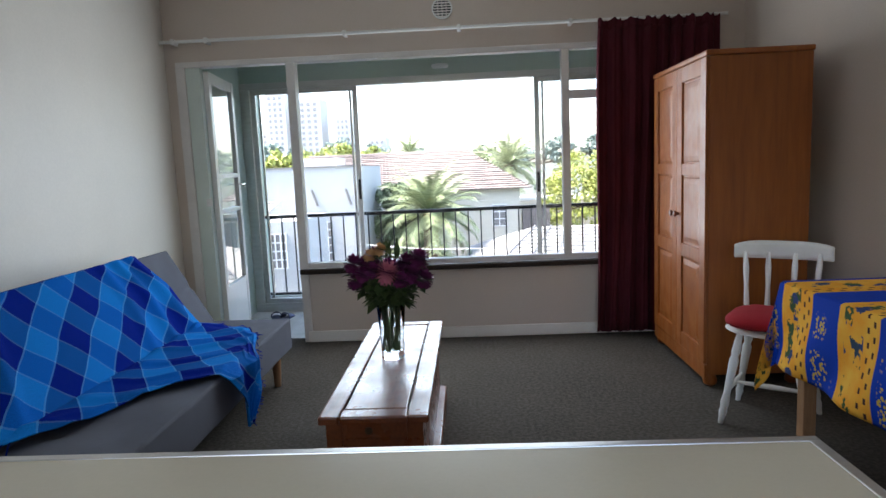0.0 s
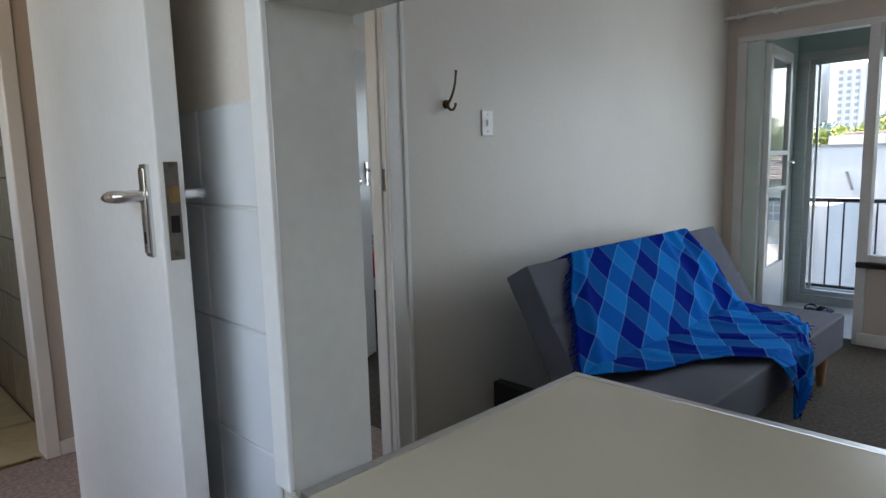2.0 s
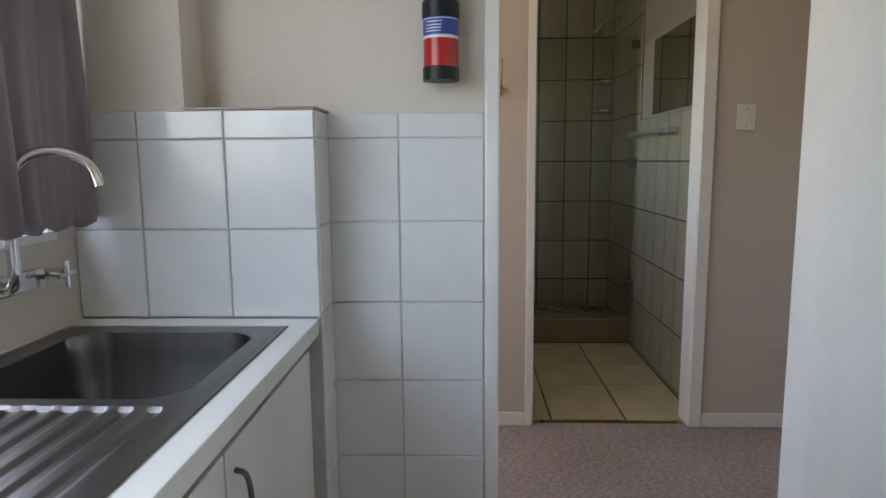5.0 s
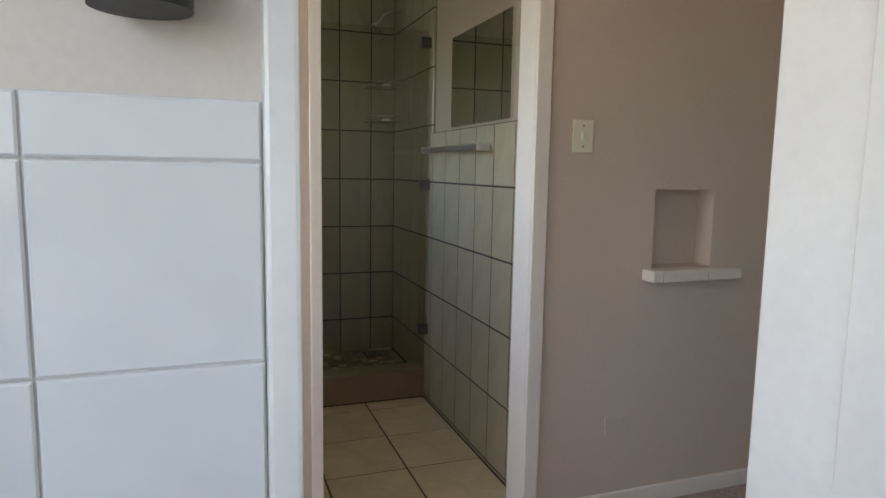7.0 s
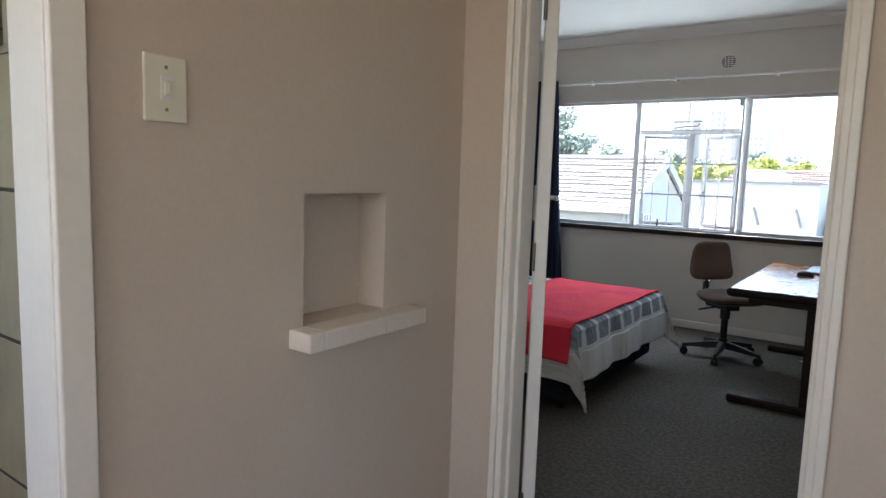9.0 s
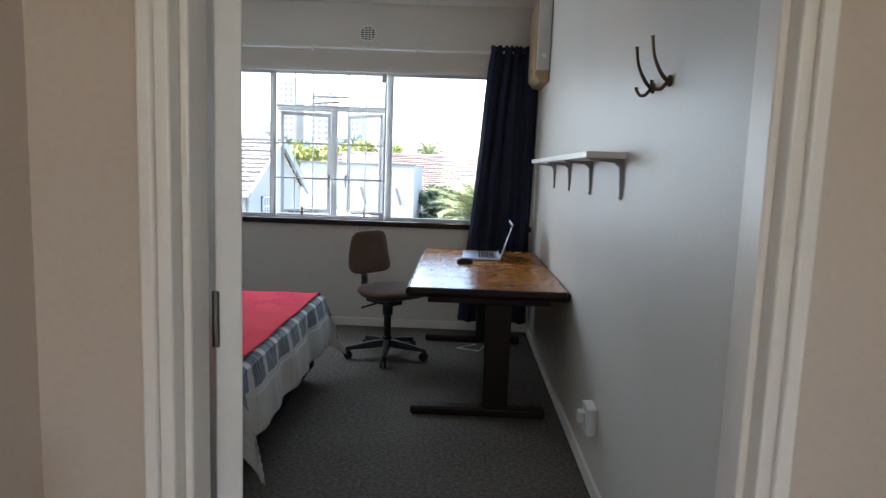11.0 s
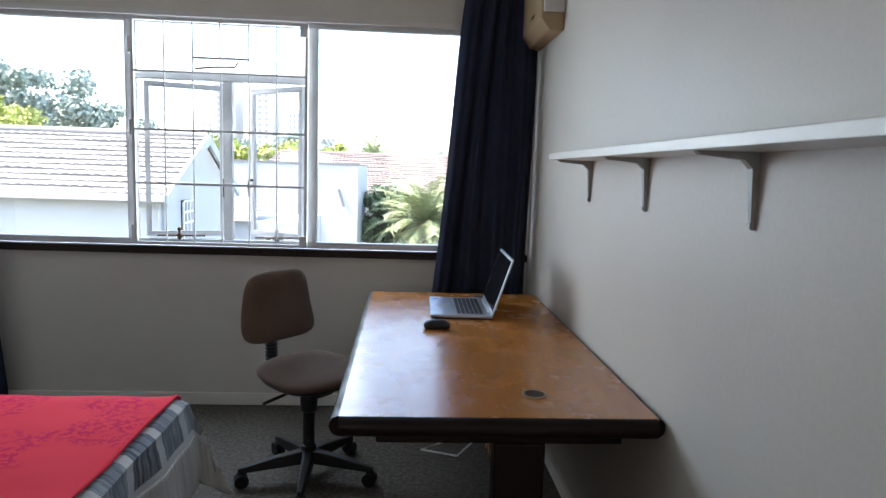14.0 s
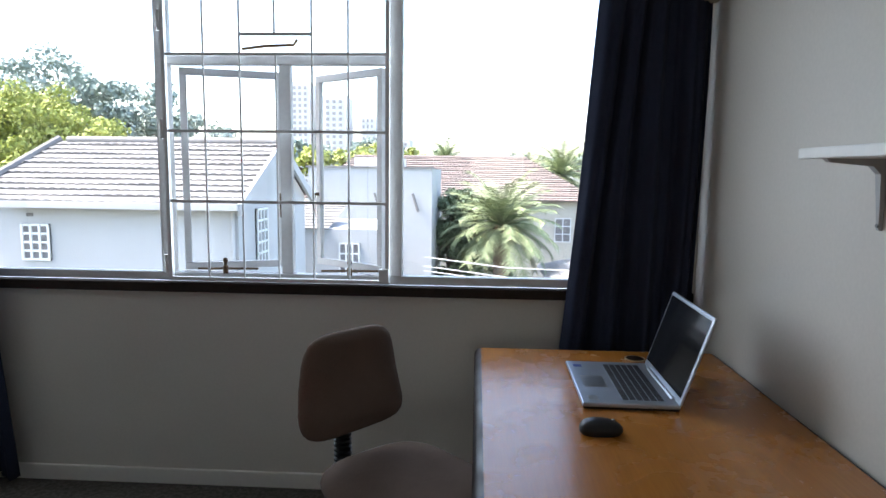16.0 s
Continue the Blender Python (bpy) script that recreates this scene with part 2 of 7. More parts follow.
M["pale_jamb"] = surf("pale_green_gloss_paint", (0.56, 0.63, 0.58), 0.35, vary=0.05, big=3.0, fine=60, relief=0.06)
M["sill"] = surf("dark_clay_sill", (0.03, 0.02, 0.016), 0.7, spec=0.2, vary=0.3, big=9, fine=50, relief=0.3)
M["carpet"] = carpet("grey_brown_carpet", (0.048, 0.041, 0.033), (0.086, 0.074, 0.063), (0.138, 0.121, 0.104))
M["carpet_hall"] = carpet("mauve_brown_carpet", (0.30, 0.235, 0.215), (0.46, 0.37, 0.345), (0.60, 0.50, 0.47))
M["carpet_bed"] = carpet("grey_corded_carpet", (0.055, 0.049, 0.043), (0.108, 0.096, 0.084), (0.18, 0.164, 0.145), 0.22)
M["tile"] = surf("white_glazed_tile", (0.74, 0.75, 0.75), 0.10, vary=0.03, big=2.0, fine=18, relief=0.03, each=0.06, rvary=0.04)
M["grout"] = surf("grey_grout", (0.60, 0.59, 0.57), 0.8, vary=0.15, big=6, fine=90)
M["bath_tile"] = surf("beige_bath_tile", (0.45, 0.40, 0.28), 0.16, vary=0.1, big=5.0, fine=30, relief=0.04, stretch=(1, 1, 0.35), each=0.08)
M["bath_grout"] = surf("dark_grout", (0.05, 0.038, 0.028), 0.85, vary=0.2, fine=90)
M["floor_tile"] = surf("cream_floor_tile", (0.62, 0.52, 0.34), 0.22, vary=0.12, big=4.0, fine=25, relief=0.05, each=0.1)
M["mosaic"] = surf("stone_mosaic", (0.60, 0.48, 0.31), 0.5, vary=0.2, big=12.0, fine=60, each=0.55)
M["mosaic_dark"] = surf("dark_stone_mosaic", (0.24, 0.17, 0.10), 0.5, vary=0.2, big=12.0, fine=60, each=0.4)
M["step_tile"] = surf("brown_step_tile", (0.27, 0.19, 0.13), 0.3, vary=0.12, big=6, fine=40)
M["laminate"] = surf("cream_laminate", (0.56, 0.50, 0.38), 0.22, vary=0.03, big=2.5, fine=120, relief=0.03)
M["white_lam"] = surf("white_laminate", (0.74, 0.74, 0.70), 0.25, vary=0.03, big=2.5, fine=120, relief=0.03)
M["alu"] = surf("brushed_aluminium", (0.62, 0.61, 0.60), 0.33, 1.0, vary=0.08, big=8, fine=120, relief=0.08, stretch=(1, 6, 6))
M["chrome"] = surf("chrome", (0.72, 0.72, 0.72), 0.12, 1.0, vary=0.05, relief=0.0, rvary=0.05)
M["steel"] = surf("stainless_steel", (0.17, 0.165, 0.16), 0.34, 1.0, vary=0.08, big=5, fine=140, relief=0.05, stretch=(1, 8, 1))
M["dark_steel"] = surf("dark_lock_steel", (0.24, 0.23, 0.21), 0.4, 1.0, vary=0.2, fine=70)
M["brass"] = surf("worn_brass", (0.42, 0.29, 0.13), 0.3, 1.0, vary=0.2, big=12, fine=80)
M["bronze"] = surf("dark_bronze", (0.11, 0.075, 0.045), 0.35, 1.0, vary=0.3, big=12, fine=80)
M["black"] = surf("black_plastic", (0.012, 0.012, 0.013), 0.42, spec=0.3, vary=0.2, fine=150)
M["black_metal"] = surf("black_painted_iron", (0.02, 0.022, 0.026), 0.45, vary=0.2, fine=90)
M["cream_plastic"] = surf("ivory_plastic", (0.72, 0.68, 0.55), 0.35, vary=0.03, relief=0.0)
M["white_plastic"] = surf("white_plastic", (0.75, 0.75, 0.73), 0.35, vary=0.03, relief=0.0)
M["beige_plastic"] = surf("beige_casing", (0.36, 0.25, 0.14), 0.45, vary=0.04, relief=0.0)
M["bracket"] = surf("grey_bracket_enamel", (0.36, 0.355, 0.34), 0.4, vary=0.06, relief=0.0)
# matt near black that stands in for the shade in the cabinet gaps
M["gap"] = surf("gap_shade", (0.006, 0.006, 0.006), 0.9, spec=0.0, vary=0.1, relief=0.0)
M["rail"] = surf("white_curtain_rail", (0.70, 0.69, 0.66), 0.4, vary=0.05, relief=0.0)
M["pine"] = wood("varnished_pine", (0.20, 0.050, 0.006), (0.33, 0.097, 0.014), 0.46, (9, 9, 0.7), knots=False, coat=0.04, streak=4.0)
M["pine_dark"] = wood("varnished_red_pine", (0.105, 0.027, 0.010), (0.21, 0.062, 0.022), 0.33, (9, 0.9, 9), coat=0.06)
M["pine_dark"].node_tree.nodes["Principled BSDF"].inputs["Specular IOR Level"].default_value = 0.34
M["leg_wood"] = wood("oak_leg", (0.26, 0.13, 0.06), (0.40, 0.22, 0.11), 0.45, (9, 9, 1.2), knots=False)
M["desk"] = wood("honey_veneer", (0.33, 0.122, 0.021), (0.44, 0.172, 0.034), 0.27, (14, 0.8, 14), knots=False, coat=0.1, scuffs=0.018, relief=0.0)
M["desk_edge"] = wood("dark_mahogany_edge", (0.008, 0.004, 0.003), (0.018, 0.008, 0.006), 0.5, (12, 1.2, 12), knots=False)
M["desk_edge"].node_tree.nodes["Principled BSDF"].inputs["Specular IOR Level"].default_value = 0.2
M["futon"] = cloth("grey_futon_fabric", (0.105, 0.11, 0.135), 0.16, 300)
M["chair_cloth"] = cloth("taupe_upholstery", (0.125, 0.085, 0.066), 0.3, 350)
M["curtain_red"] = cloth("burgundy_curtain", (0.075, 0.011, 0.018), 0.25, 500)
M["curtain_navy"] = cloth("navy_curtain", (0.022, 0.027, 0.05), 0.25, 500)
M["curtain_lilac"] = cloth("lilac_net_curtain", (0.30, 0.25, 0.27), 0.2, 500)
M["cushion"] = cloth("red_corduroy", (0.30, 0.014, 0.02), 0.2, 300)
M["bed_base"] = cloth("charcoal_bed_base", (0.016, 0.018, 0.024), 0.2, 400)
M["red_paint"] = surf("red_enamel", (0.42, 0.018, 0.016), 0.25, vary=0.08, relief=0.02)
M["blue_label"] = surf("blue_label", (0.025, 0.06, 0.30), 0.4, vary=0.05, relief=0.0)
M["white_label"] = surf("white_label", (0.75, 0.75, 0.75), 0.4, vary=0.05, relief=0.0)
M["navy_rubber"] = surf("navy_rubber", (0.02, 0.03, 0.08), 0.5, vary=0.2)
M["glass"] = glass("window_glass")
M["shower_glass"] = glass("shower_glass", (0.84, 0.87, 0.79))
M["vase_glass"] = glass("vase_glass", (0.95, 0.98, 0.98))
M["water"] = glass("vase_water", (0.9, 0.96, 0.95))
M["screen"] = surf("dark_screen", (0.012, 0.013, 0.015), 0.12, vary=0.1, relief=0.0, rvary=0.03)
M["silver"] = surf("silver_laptop_shell", (0.45, 0.49, 0.55), 0.36, 0.7, vary=0.03, relief=0.0)
M["key"] = surf("dark_keys", (0.035, 0.036, 0.04), 0.5, vary=0.1, relief=0.0)
mm, nt_, b_ = base("mirror_glass", 0.02, 1.0)
b_.inputs["Base Color"].default_value = (0.82, 0.86, 0.85, 1)
M["mirror"] = mm


def plaid():
    """Blue checked wool: two sets of bands square to each other, laid askew."""
    m, nt, b = base("blue_check_wool", 0.95, 0.0, 0.04)
    uv = nt.nodes.new("ShaderNodeUVMap")
    mp = nt.nodes.new("ShaderNodeMapping")
    mp.inputs["Rotation"].default_value = (0, 0, radians(-56))
    nt.links.new(uv.outputs[0], mp.inputs[0])
    wav = node(nt, "ShaderNodeTexNoise", Scale=3.0, Detail=2.0)
    nt.links.new(uv.outputs[0], wav.inputs["Vector"])
    sep = nt.nodes.new("ShaderNodeSeparateXYZ")
    nt.links.new(mix(nt, 0.05, mp.outputs[0], wav.outputs["Color"], "ADD"), sep.inputs[0])
    sets = (((0.0, (0.001, 0.008, 0.20)), (0.45, (0.11, 0.32, 0.66)), (0.475, (0.006, 0.18, 0.62)), (0.94, (0.08, 0.27, 0.62)), (0.965, (0.001, 0.008, 0.20))),
            ((0.0, (0.002, 0.035, 0.34)), (0.46, (0.16, 0.38, 0.70)), (0.49, (0.016, 0.30, 0.76)), (0.95, (0.16, 0.38, 0.70)), (0.98, (0.002, 0.035, 0.34))))
    cols = []
    for axis, stops in enumerate(sets):
        f = nt.nodes.new("ShaderNodeMath")
        f.operation = "DIVIDE"
        nt.links.new(sep.outputs[axis], f.inputs[0])
        f.inputs[1].default_value = 0.27
        g = nt.nodes.new("ShaderNodeMath")
        g.operation = "FRACT"
        nt.links.new(f.outputs[0], g.inputs[0])
        r = nt.nodes.new("ShaderNodeValToRGB")
        r.color_ramp.interpolation = "CONSTANT"
        e = r.color_ramp.elements
        e[0].position, e[0].color = stops[0][0], rgb(stops[0][1])
        e[1].position, e[1].color = stops[1][0], rgb(stops[1][1])
        for p, c in stops[2:]:
            e.new(p).color = rgb(c)
        nt.links.new(g.outputs[0], r.inputs[0])
        cols.append(r.outputs[0])
    col = mix(nt, 0.33, cols[0], cols[1])
    n = noisy(nt, uv.outputs[0], 190.0, 3.0)
    col = mix(nt, 0.6, col, ramp(nt, n, [(0.3, (0.42, 0.45, 0.52)), (0.7, (1.0, 1.0, 1.0))]), "MULTIPLY")
    nt.links.new(col, b.inputs["Base Color"])
    bump(nt, b, n, 0.7, 0.004)
    return m


def striped_cloth():
    """Table cloth: broad yellow and blue stripes, with sprigs, rows of dashes and dotted sprays."""
    m, nt, b = base("provence_cotton", 0.85, 0.0, 0.1)
    uv = nt.nodes.new("ShaderNodeUVMap")
    sep = nt.nodes.new("ShaderNodeSeparateXYZ")
    nt.links.new(uv.outputs[0], sep.inputs[0])

    def calc(op, a, c):
        n = nt.nodes.new("ShaderNodeMath")
        n.operation = op
        for k, value in ((0, a), (1, c)):
            if hasattr(value, "is_output"):
                nt.links.new(value, n.inputs[k])
            else:
                n.inputs[k].default_value = value
        return n.outputs[0]

    def band(x, lo, hi, soft=0.004):
        return calc("MULTIPLY", ramp(nt, x, [(lo - soft, (0, 0, 0)), (lo + soft, (1, 1, 1))]), ramp(nt, x, [(hi - soft, (1, 1, 1)), (hi + soft, (0, 0, 0))]))
    g = calc("FRACT", calc("DIVIDE", calc("SUBTRACT", sep.outputs[1], 0.70 - 0.83), 0.415), 0.0)
    blue, yellow = (0.004, 0.038, 0.33), (0.72, 0.30, 0.022)
    weave = noisy(nt, uv.outputs[0], 9.0, 3.0)
    field = mix(nt, ramp(nt, g, [(0.445, (0, 0, 0)), (0.455, (1, 1, 1))]), blue, mix(nt, ramp(nt, weave, [(0.4, (0, 0, 0)), (0.65, (1, 1, 1))]), yellow, (0.74, 0.40, 0.05)))
    # rows of dark dashes along one side of each yellow stripe
    step = calc("FRACT", calc("DIVIDE", sep.outputs[0], 0.052), 0.0)
    off = calc("FRACT", calc("ADD", step, 0.5), 0.0)
    dash = calc("MAXIMUM", calc("MULTIPLY", band(g, 0.50, 0.53), band(step, 0.1, 0.5)), calc("MULTIPLY", band(g, 0.58, 0.61), band(off, 0.1, 0.5)))
    col = mix(nt, dash, field, (0.05, 0.02, 0.02))
    # leaf sprigs along the middle of the yellow
    warp = noisy(nt, uv.outputs[0], 30.0, 3.0)
    vo = node(nt, "ShaderNodeTexVoronoi", Scale=13.0)
    nt.links.new(mix(nt, 0.11, uv.outputs[0], warp, "ADD"), vo.inputs["Vector"])
    sprig = calc("MULTIPLY", band(g, 0.66, 0.92), ramp(nt, vo.outputs["Distance"], [(0.37, (1, 1, 1)), (0.42, (0, 0, 0))]))
    col = mix(nt, sprig, col, mix(nt, ramp(nt, vo.outputs["Color"], [(0.45, (0, 0, 0)), (0.5, (1, 1, 1))]), (0.04, 0.075, 0.03), (0.03, 0.05, 0.14)))
    # dotted yellow sprays on the blue
    big = node(nt, "ShaderNodeTexVoronoi", Scale=5.0)
    nt.links.new(uv.outputs[0], big.inputs["Vector"])
    fine = node(nt, "ShaderNodeTexVoronoi", Scale=62.0)
    nt.links.new(uv.outputs[0], fine.inputs["Vector"])
    spray = calc("MULTIPLY", calc("MULTIPLY", band(g, 0.08, 0.38), ramp(nt, big.outputs["Distance"], [(0.40, (1, 1, 1)), (0.46, (0, 0, 0))])), ramp(nt, fine.outputs["Distance"], [(0.34, (1, 1, 1)), (0.42, (0, 0, 0))]))
    col = mix(nt, spray, col, (0.55, 0.38, 0.05))
    nt.links.new(col, b.inputs["Base Color"])
    bump(nt, b, noisy(nt, uv.outputs[0], 300.0, 2.0), 0.3, 0.002)
    return m


def patchwork():
    """Quilt of grey, slate and oatmeal striped patches."""
    m, nt, b = base("patchwork_quilt", 0.9, 0.0, 0.2)
    uv = nt.nodes.new("ShaderNodeUVMap")
    br = node(nt, "ShaderNodeTexBrick", Scale=1.0)
    br.offset, br.squash = 0.0, 1.0
    for key, value in (("Mortar Size", 0.024), ("Brick Width", 0.34), ("Row Height", 0.20), ("Bias", 0.0), ("Mortar Smooth", 0.05)):
        br.inputs[key].default_value = value
    br.inputs["Color1"].default_value, br.inputs["Color2"].default_value = (0, 0, 0, 1), (1, 1, 1, 1)
    br.inputs["Mortar"].default_value = (0.5, 0.5, 0.5, 1)
    laid = nt.nodes.new("ShaderNodeMapping")
    laid.inputs["Location"].default_value = (-0.085, 0.03, 0.0)
    nt.links.new(uv.outputs[0], laid.inputs[0])
    nt.links.new(laid.outputs[0], br.inputs["Vector"])
    patch = ramp(nt, br.outputs["Color"], [(0.0, (0.05, 0.07, 0.11)), (0.3, (0.20, 0.24, 0.30)), (0.55, (0.10, 0.13, 0.18)), (0.8, (0.34, 0.38, 0.43)), (1.0, (0.13, 0.16, 0.22))])
    mp = nt.nodes.new("ShaderNodeMapping")
    mp.inputs["Scale"].default_value = (3.0, 46.0, 1.0)
    nt.links.new(uv.outputs[0], mp.inputs[0])
    stripes = noisy(nt, mp.outputs[0], 1.6, 3.0, 0.7)
    col = mix(nt, 0.45, patch, ramp(nt, stripes, [(0.38, (0.06, 0.08, 0.12)), (0.62, (0.60, 0.62, 0.64))]))
    col = mix(nt, br.outputs["Fac"], col, (0.66, 0.67, 0.68))
    nt.links.new(col, b.inputs["Base Color"])
    bump(nt, b, noisy(nt, uv.outputs[0], 160.0, 3.0), 0.6, 0.004)
    return m


def oatmeal():
    m, nt, b = base("oatmeal_quilt_border", 0.9, 0.0, 0.2)
    uv = nt.nodes.new("ShaderNodeUVMap")
    mp = nt.nodes.new("ShaderNodeMapping")
    mp.inputs["Scale"].default_value = (2.0, 40.0, 1.0)
    nt.links.new(uv.outputs[0], mp.inputs[0])
    s = noisy(nt, mp.outputs[0], 1.3, 3.0, 0.7)
    n = noisy(nt, uv.outputs[0], 130.0, 3.0)
    col = mix(nt, 0.35, ramp(nt, s, [(0.35, (0.48, 0.48, 0.47)), (0.6, (0.72, 0.71, 0.68))]), ramp(nt, n, [(0.3, (0.45, 0.45, 0.44)), (0.7, (0.76, 0.75, 0.72))]))
    nt.links.new(col, b.inputs["Base Color"])
    bump(nt, b, n, 0.6, 0.004)
    return m


def damask():
    """Coral red throw with darker flower sprays woven in."""
    m, nt, b = base("coral_damask", 0.9, 0.0, 0.1)
    uv = nt.nodes.new("ShaderNodeUVMap")
    n1 = noisy(nt, uv.outputs[0], 3.4, 2.0)
    n2 = noisy(nt, uv.outputs[0], 44.0, 3.0, 0.6)
    spray = mix(nt, ramp(nt, n1, [(0.50, (0, 0, 0)), (0.57, (1, 1, 1))]), (0, 0, 0), ramp(nt, n2, [(0.49, (0, 0, 0)), (0.53, (1, 1, 1))]))
    col = mix(nt, spray, (0.84, 0.052, 0.085), (0.68, 0.018, 0.095))
    nt.links.new(col, b.inputs["Base Color"])
    bump(nt, b, noisy(nt, uv.outputs[0], 300.0, 2.0), 0.4, 0.003)
    return m


M["plaid"], M["provence"], M["quilt"], M["oatmeal"], M["damask"] = plaid(), striped_cloth(), patchwork(), oatmeal(), damask()
# outdoors
M["render_white"] = surf("white_render", (0.46, 0.46, 0.45), 0.85, vary=0.05, big=0.5, fine=12)
M["render_cream"] = surf("cream_render", (0.50, 0.46, 0.38), 0.85, vary=0.05, big=0.5, fine=12)
M["roof_grey"] = surf("grey_concrete_tile", (0.19, 0.18, 0.172), 0.8, vary=0.16, big=2, fine=14)
M["roof_clay"] = surf("weathered_clay_tile", (0.20, 0.16, 0.145), 0.8, vary=0.2, big=1.2, fine=14)
M["roof_pale"] = surf("pale_roof_sheet", (0.30, 0.29, 0.27), 0.7, vary=0.08, big=1.2, fine=14)
M["ground"] = surf("asphalt_and_yards", (0.09, 0.095, 0.075), 0.9, vary=0.35, big=0.12, fine=3, relief=0.4)
M["bark"] = surf("bark", (0.13, 0.095, 0.065), 0.9, vary=0.3, big=4, fine=25, relief=0.8, dist=0.02)


def leafy(name, a, b2):
    m, nt, b = base(name, 0.6, 0.0, 0.3)
    geo = nt.nodes.new("ShaderNodeNewGeometry")
    nt.links.new(ramp(nt, geo.outputs["Random Per Island"], [(0.0, a), (1.0, b2)]), b.inputs["Base Color"])
    b.inputs["Subsurface Weight"].default_value = 0.0
    return m


# leaf colours are lifted to paint in haze, most of all leaf_far
M["leaf"] = leafy("leaf_green", (0.09, 0.13, 0.075), (0.18, 0.23, 0.12))
M["leaf_yellow"] = leafy("leaf_yellow_green", (0.22, 0.26, 0.06), (0.42, 0.44, 0.12))
M["leaf_far"] = leafy("leaf_hazed", (0.19, 0.24, 0.21), (0.31, 0.36, 0.31))
M["frond"] = leafy("palm_frond", (0.15, 0.19, 0.09), (0.32, 0.36, 0.20))
# haze over the towers is painted in: pale walls, low contrast windows
M["tower"] = surf("hazed_tower_concrete", (0.56, 0.55, 0.53), 0.9, vary=0.05, big=0.05, fine=1)
M["tower_window"] = surf("tower_window_band", (0.28, 0.27, 0.27), 0.5, vary=0.05, relief=0)

# ---- plan ----
CEIL = 2.76
KX, LX, BX, HX = -1.665, -1.72, -1.85, -1.83   # kitchen face, living face, bedroom face, hall face of the long wall
NX = -3.04                                     # hall face of the niche wall
LY, WY = 5.81, 7.2                             # living window wall, bedroom window wall
HATCH_Y0, HATCH_Y1 = 1.375, 1.525
RX = 2.5

bm = bx(KX - 0.08, RX + 0.2, -0.75, HATCH_Y0, -0.2, 0.0)
structure("floor_kitchen", bm, M["carpet_hall"], "mauve brown floor covering of the kitchen", "floor")
structure("floor_living", bx(LX - 0.07, RX + 0.2, HATCH_Y0, LY + 0.12, -0.2, 0.0), M["carpet"], "grey brown cut pile carpet, worn", "floor")
structure("floor_hall", bx(NX - 0.05, KX - 0.08, -0.85, 2.735, -0.2, 0.0), M["carpet_hall"], "mauve brown flecked carpet", "floor")
structure("floor_bedroom", bx(-5.6, LX - 0.07, 2.735, WY + 0.2, -0.2, 0.0), M["carpet_bed"], "grey ribbed carpet", "floor")
structure("floor_balcony", bx(-1.75, RX + 0.2, LY + 0.12, 7.6, -0.22, -0.03), M["grout"], "grey cement balcony floor", "floor")
structure("floor_bath", bx(-5.4, NX - 0.05, 0.1, 1.7, -0.2, -0.003), M["bath_grout"], "dark grout bed of the bathroom floor", "floor")
structure("ceiling_living", bx(LX - 0.1, RX + 0.2, -0.75, LY + 0.1, CEIL, CEIL + 0.2), M["ceiling"], "plain white painted ceiling", "ceiling")
structure("ceiling_hall", bx(-5.6, LX - 0.1, -0.85, WY + 0.25, CEIL, CEIL + 0.2), M["ceiling"], "plain white painted ceiling", "ceiling")
structure("ceiling_balcony", bx(-1.8, RX + 0.2, LY + 0.1, 8.0, 2.42, 2.6), M["green"], "pale green painted balcony soffit", "ceiling")

# the long wall between kitchen, living room and hall, bedroom
KD0, KD1, DH = 0.446, 1.352, 2.09
LD0, LD1 = 1.72, 2.52
bm = bx(HX, KX, -0.75, KD0, 0, CEIL)
box(bm, HX, KX, KD1, HATCH_Y0, 0, CEIL)
box(bm, HX, KX, KD0, KD1, DH, CEIL)
structure("wall_kitchen_hall", bm, M["wall"], "cream painted plaster wall with a doorway", "wall")
bm = bx(HX, LX, HATCH_Y0, LD0, 0, CEIL)
box(bm, HX, LX, LD0, LD1, DH, CEIL)
box(bm, BX, LX, LD1, LY, 0, CEIL)
structure("wall_living_west", bm, M["wall_bed"], "pale grey plaster wall with a doorway", "wall")
structure("wall_bedroom_east", bx(BX, LX, LY, WY, 0, CEIL), M["wall_bed"], "pale grey plaster wall", "wall")
# hatch wall between kitchen and living room
PX, HZ0, HZ1 = -0.635, 0.745, 1.56
bm = bx(KX, PX - 0.012, HATCH_Y0, HATCH_Y1, 0, CEIL)
box(bm, PX - 0.012, RX, HATCH_Y0, HATCH_Y1, HZ1 + 0.012, CEIL)
box(bm, PX - 0.012, RX, HATCH_Y0, HATCH_Y1, 0, HZ0)
box(bm, 2.0, RX, HATCH_Y0, HATCH_Y1, HZ0, HZ1 + 0.012)
structure("wall_hatch", bm, M["wall"], "cream plaster wall with a serving hatch", "wall")
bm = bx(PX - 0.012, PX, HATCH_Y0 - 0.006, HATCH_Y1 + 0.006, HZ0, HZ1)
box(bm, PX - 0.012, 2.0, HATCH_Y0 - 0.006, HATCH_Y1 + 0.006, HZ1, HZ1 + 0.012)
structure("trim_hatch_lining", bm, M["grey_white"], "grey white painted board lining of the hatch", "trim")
bm = bx(PX - 0.045, PX + 0.002, HATCH_Y0 - 0.018, HATCH_Y0 - 0.006, HZ0 + 0.03, HZ1 + 0.04)
box(bm, PX + 0.002, 2.0, HATCH_Y0 - 0.018, HATCH_Y0 - 0.006, HZ1 - 0.002, HZ1 + 0.04)
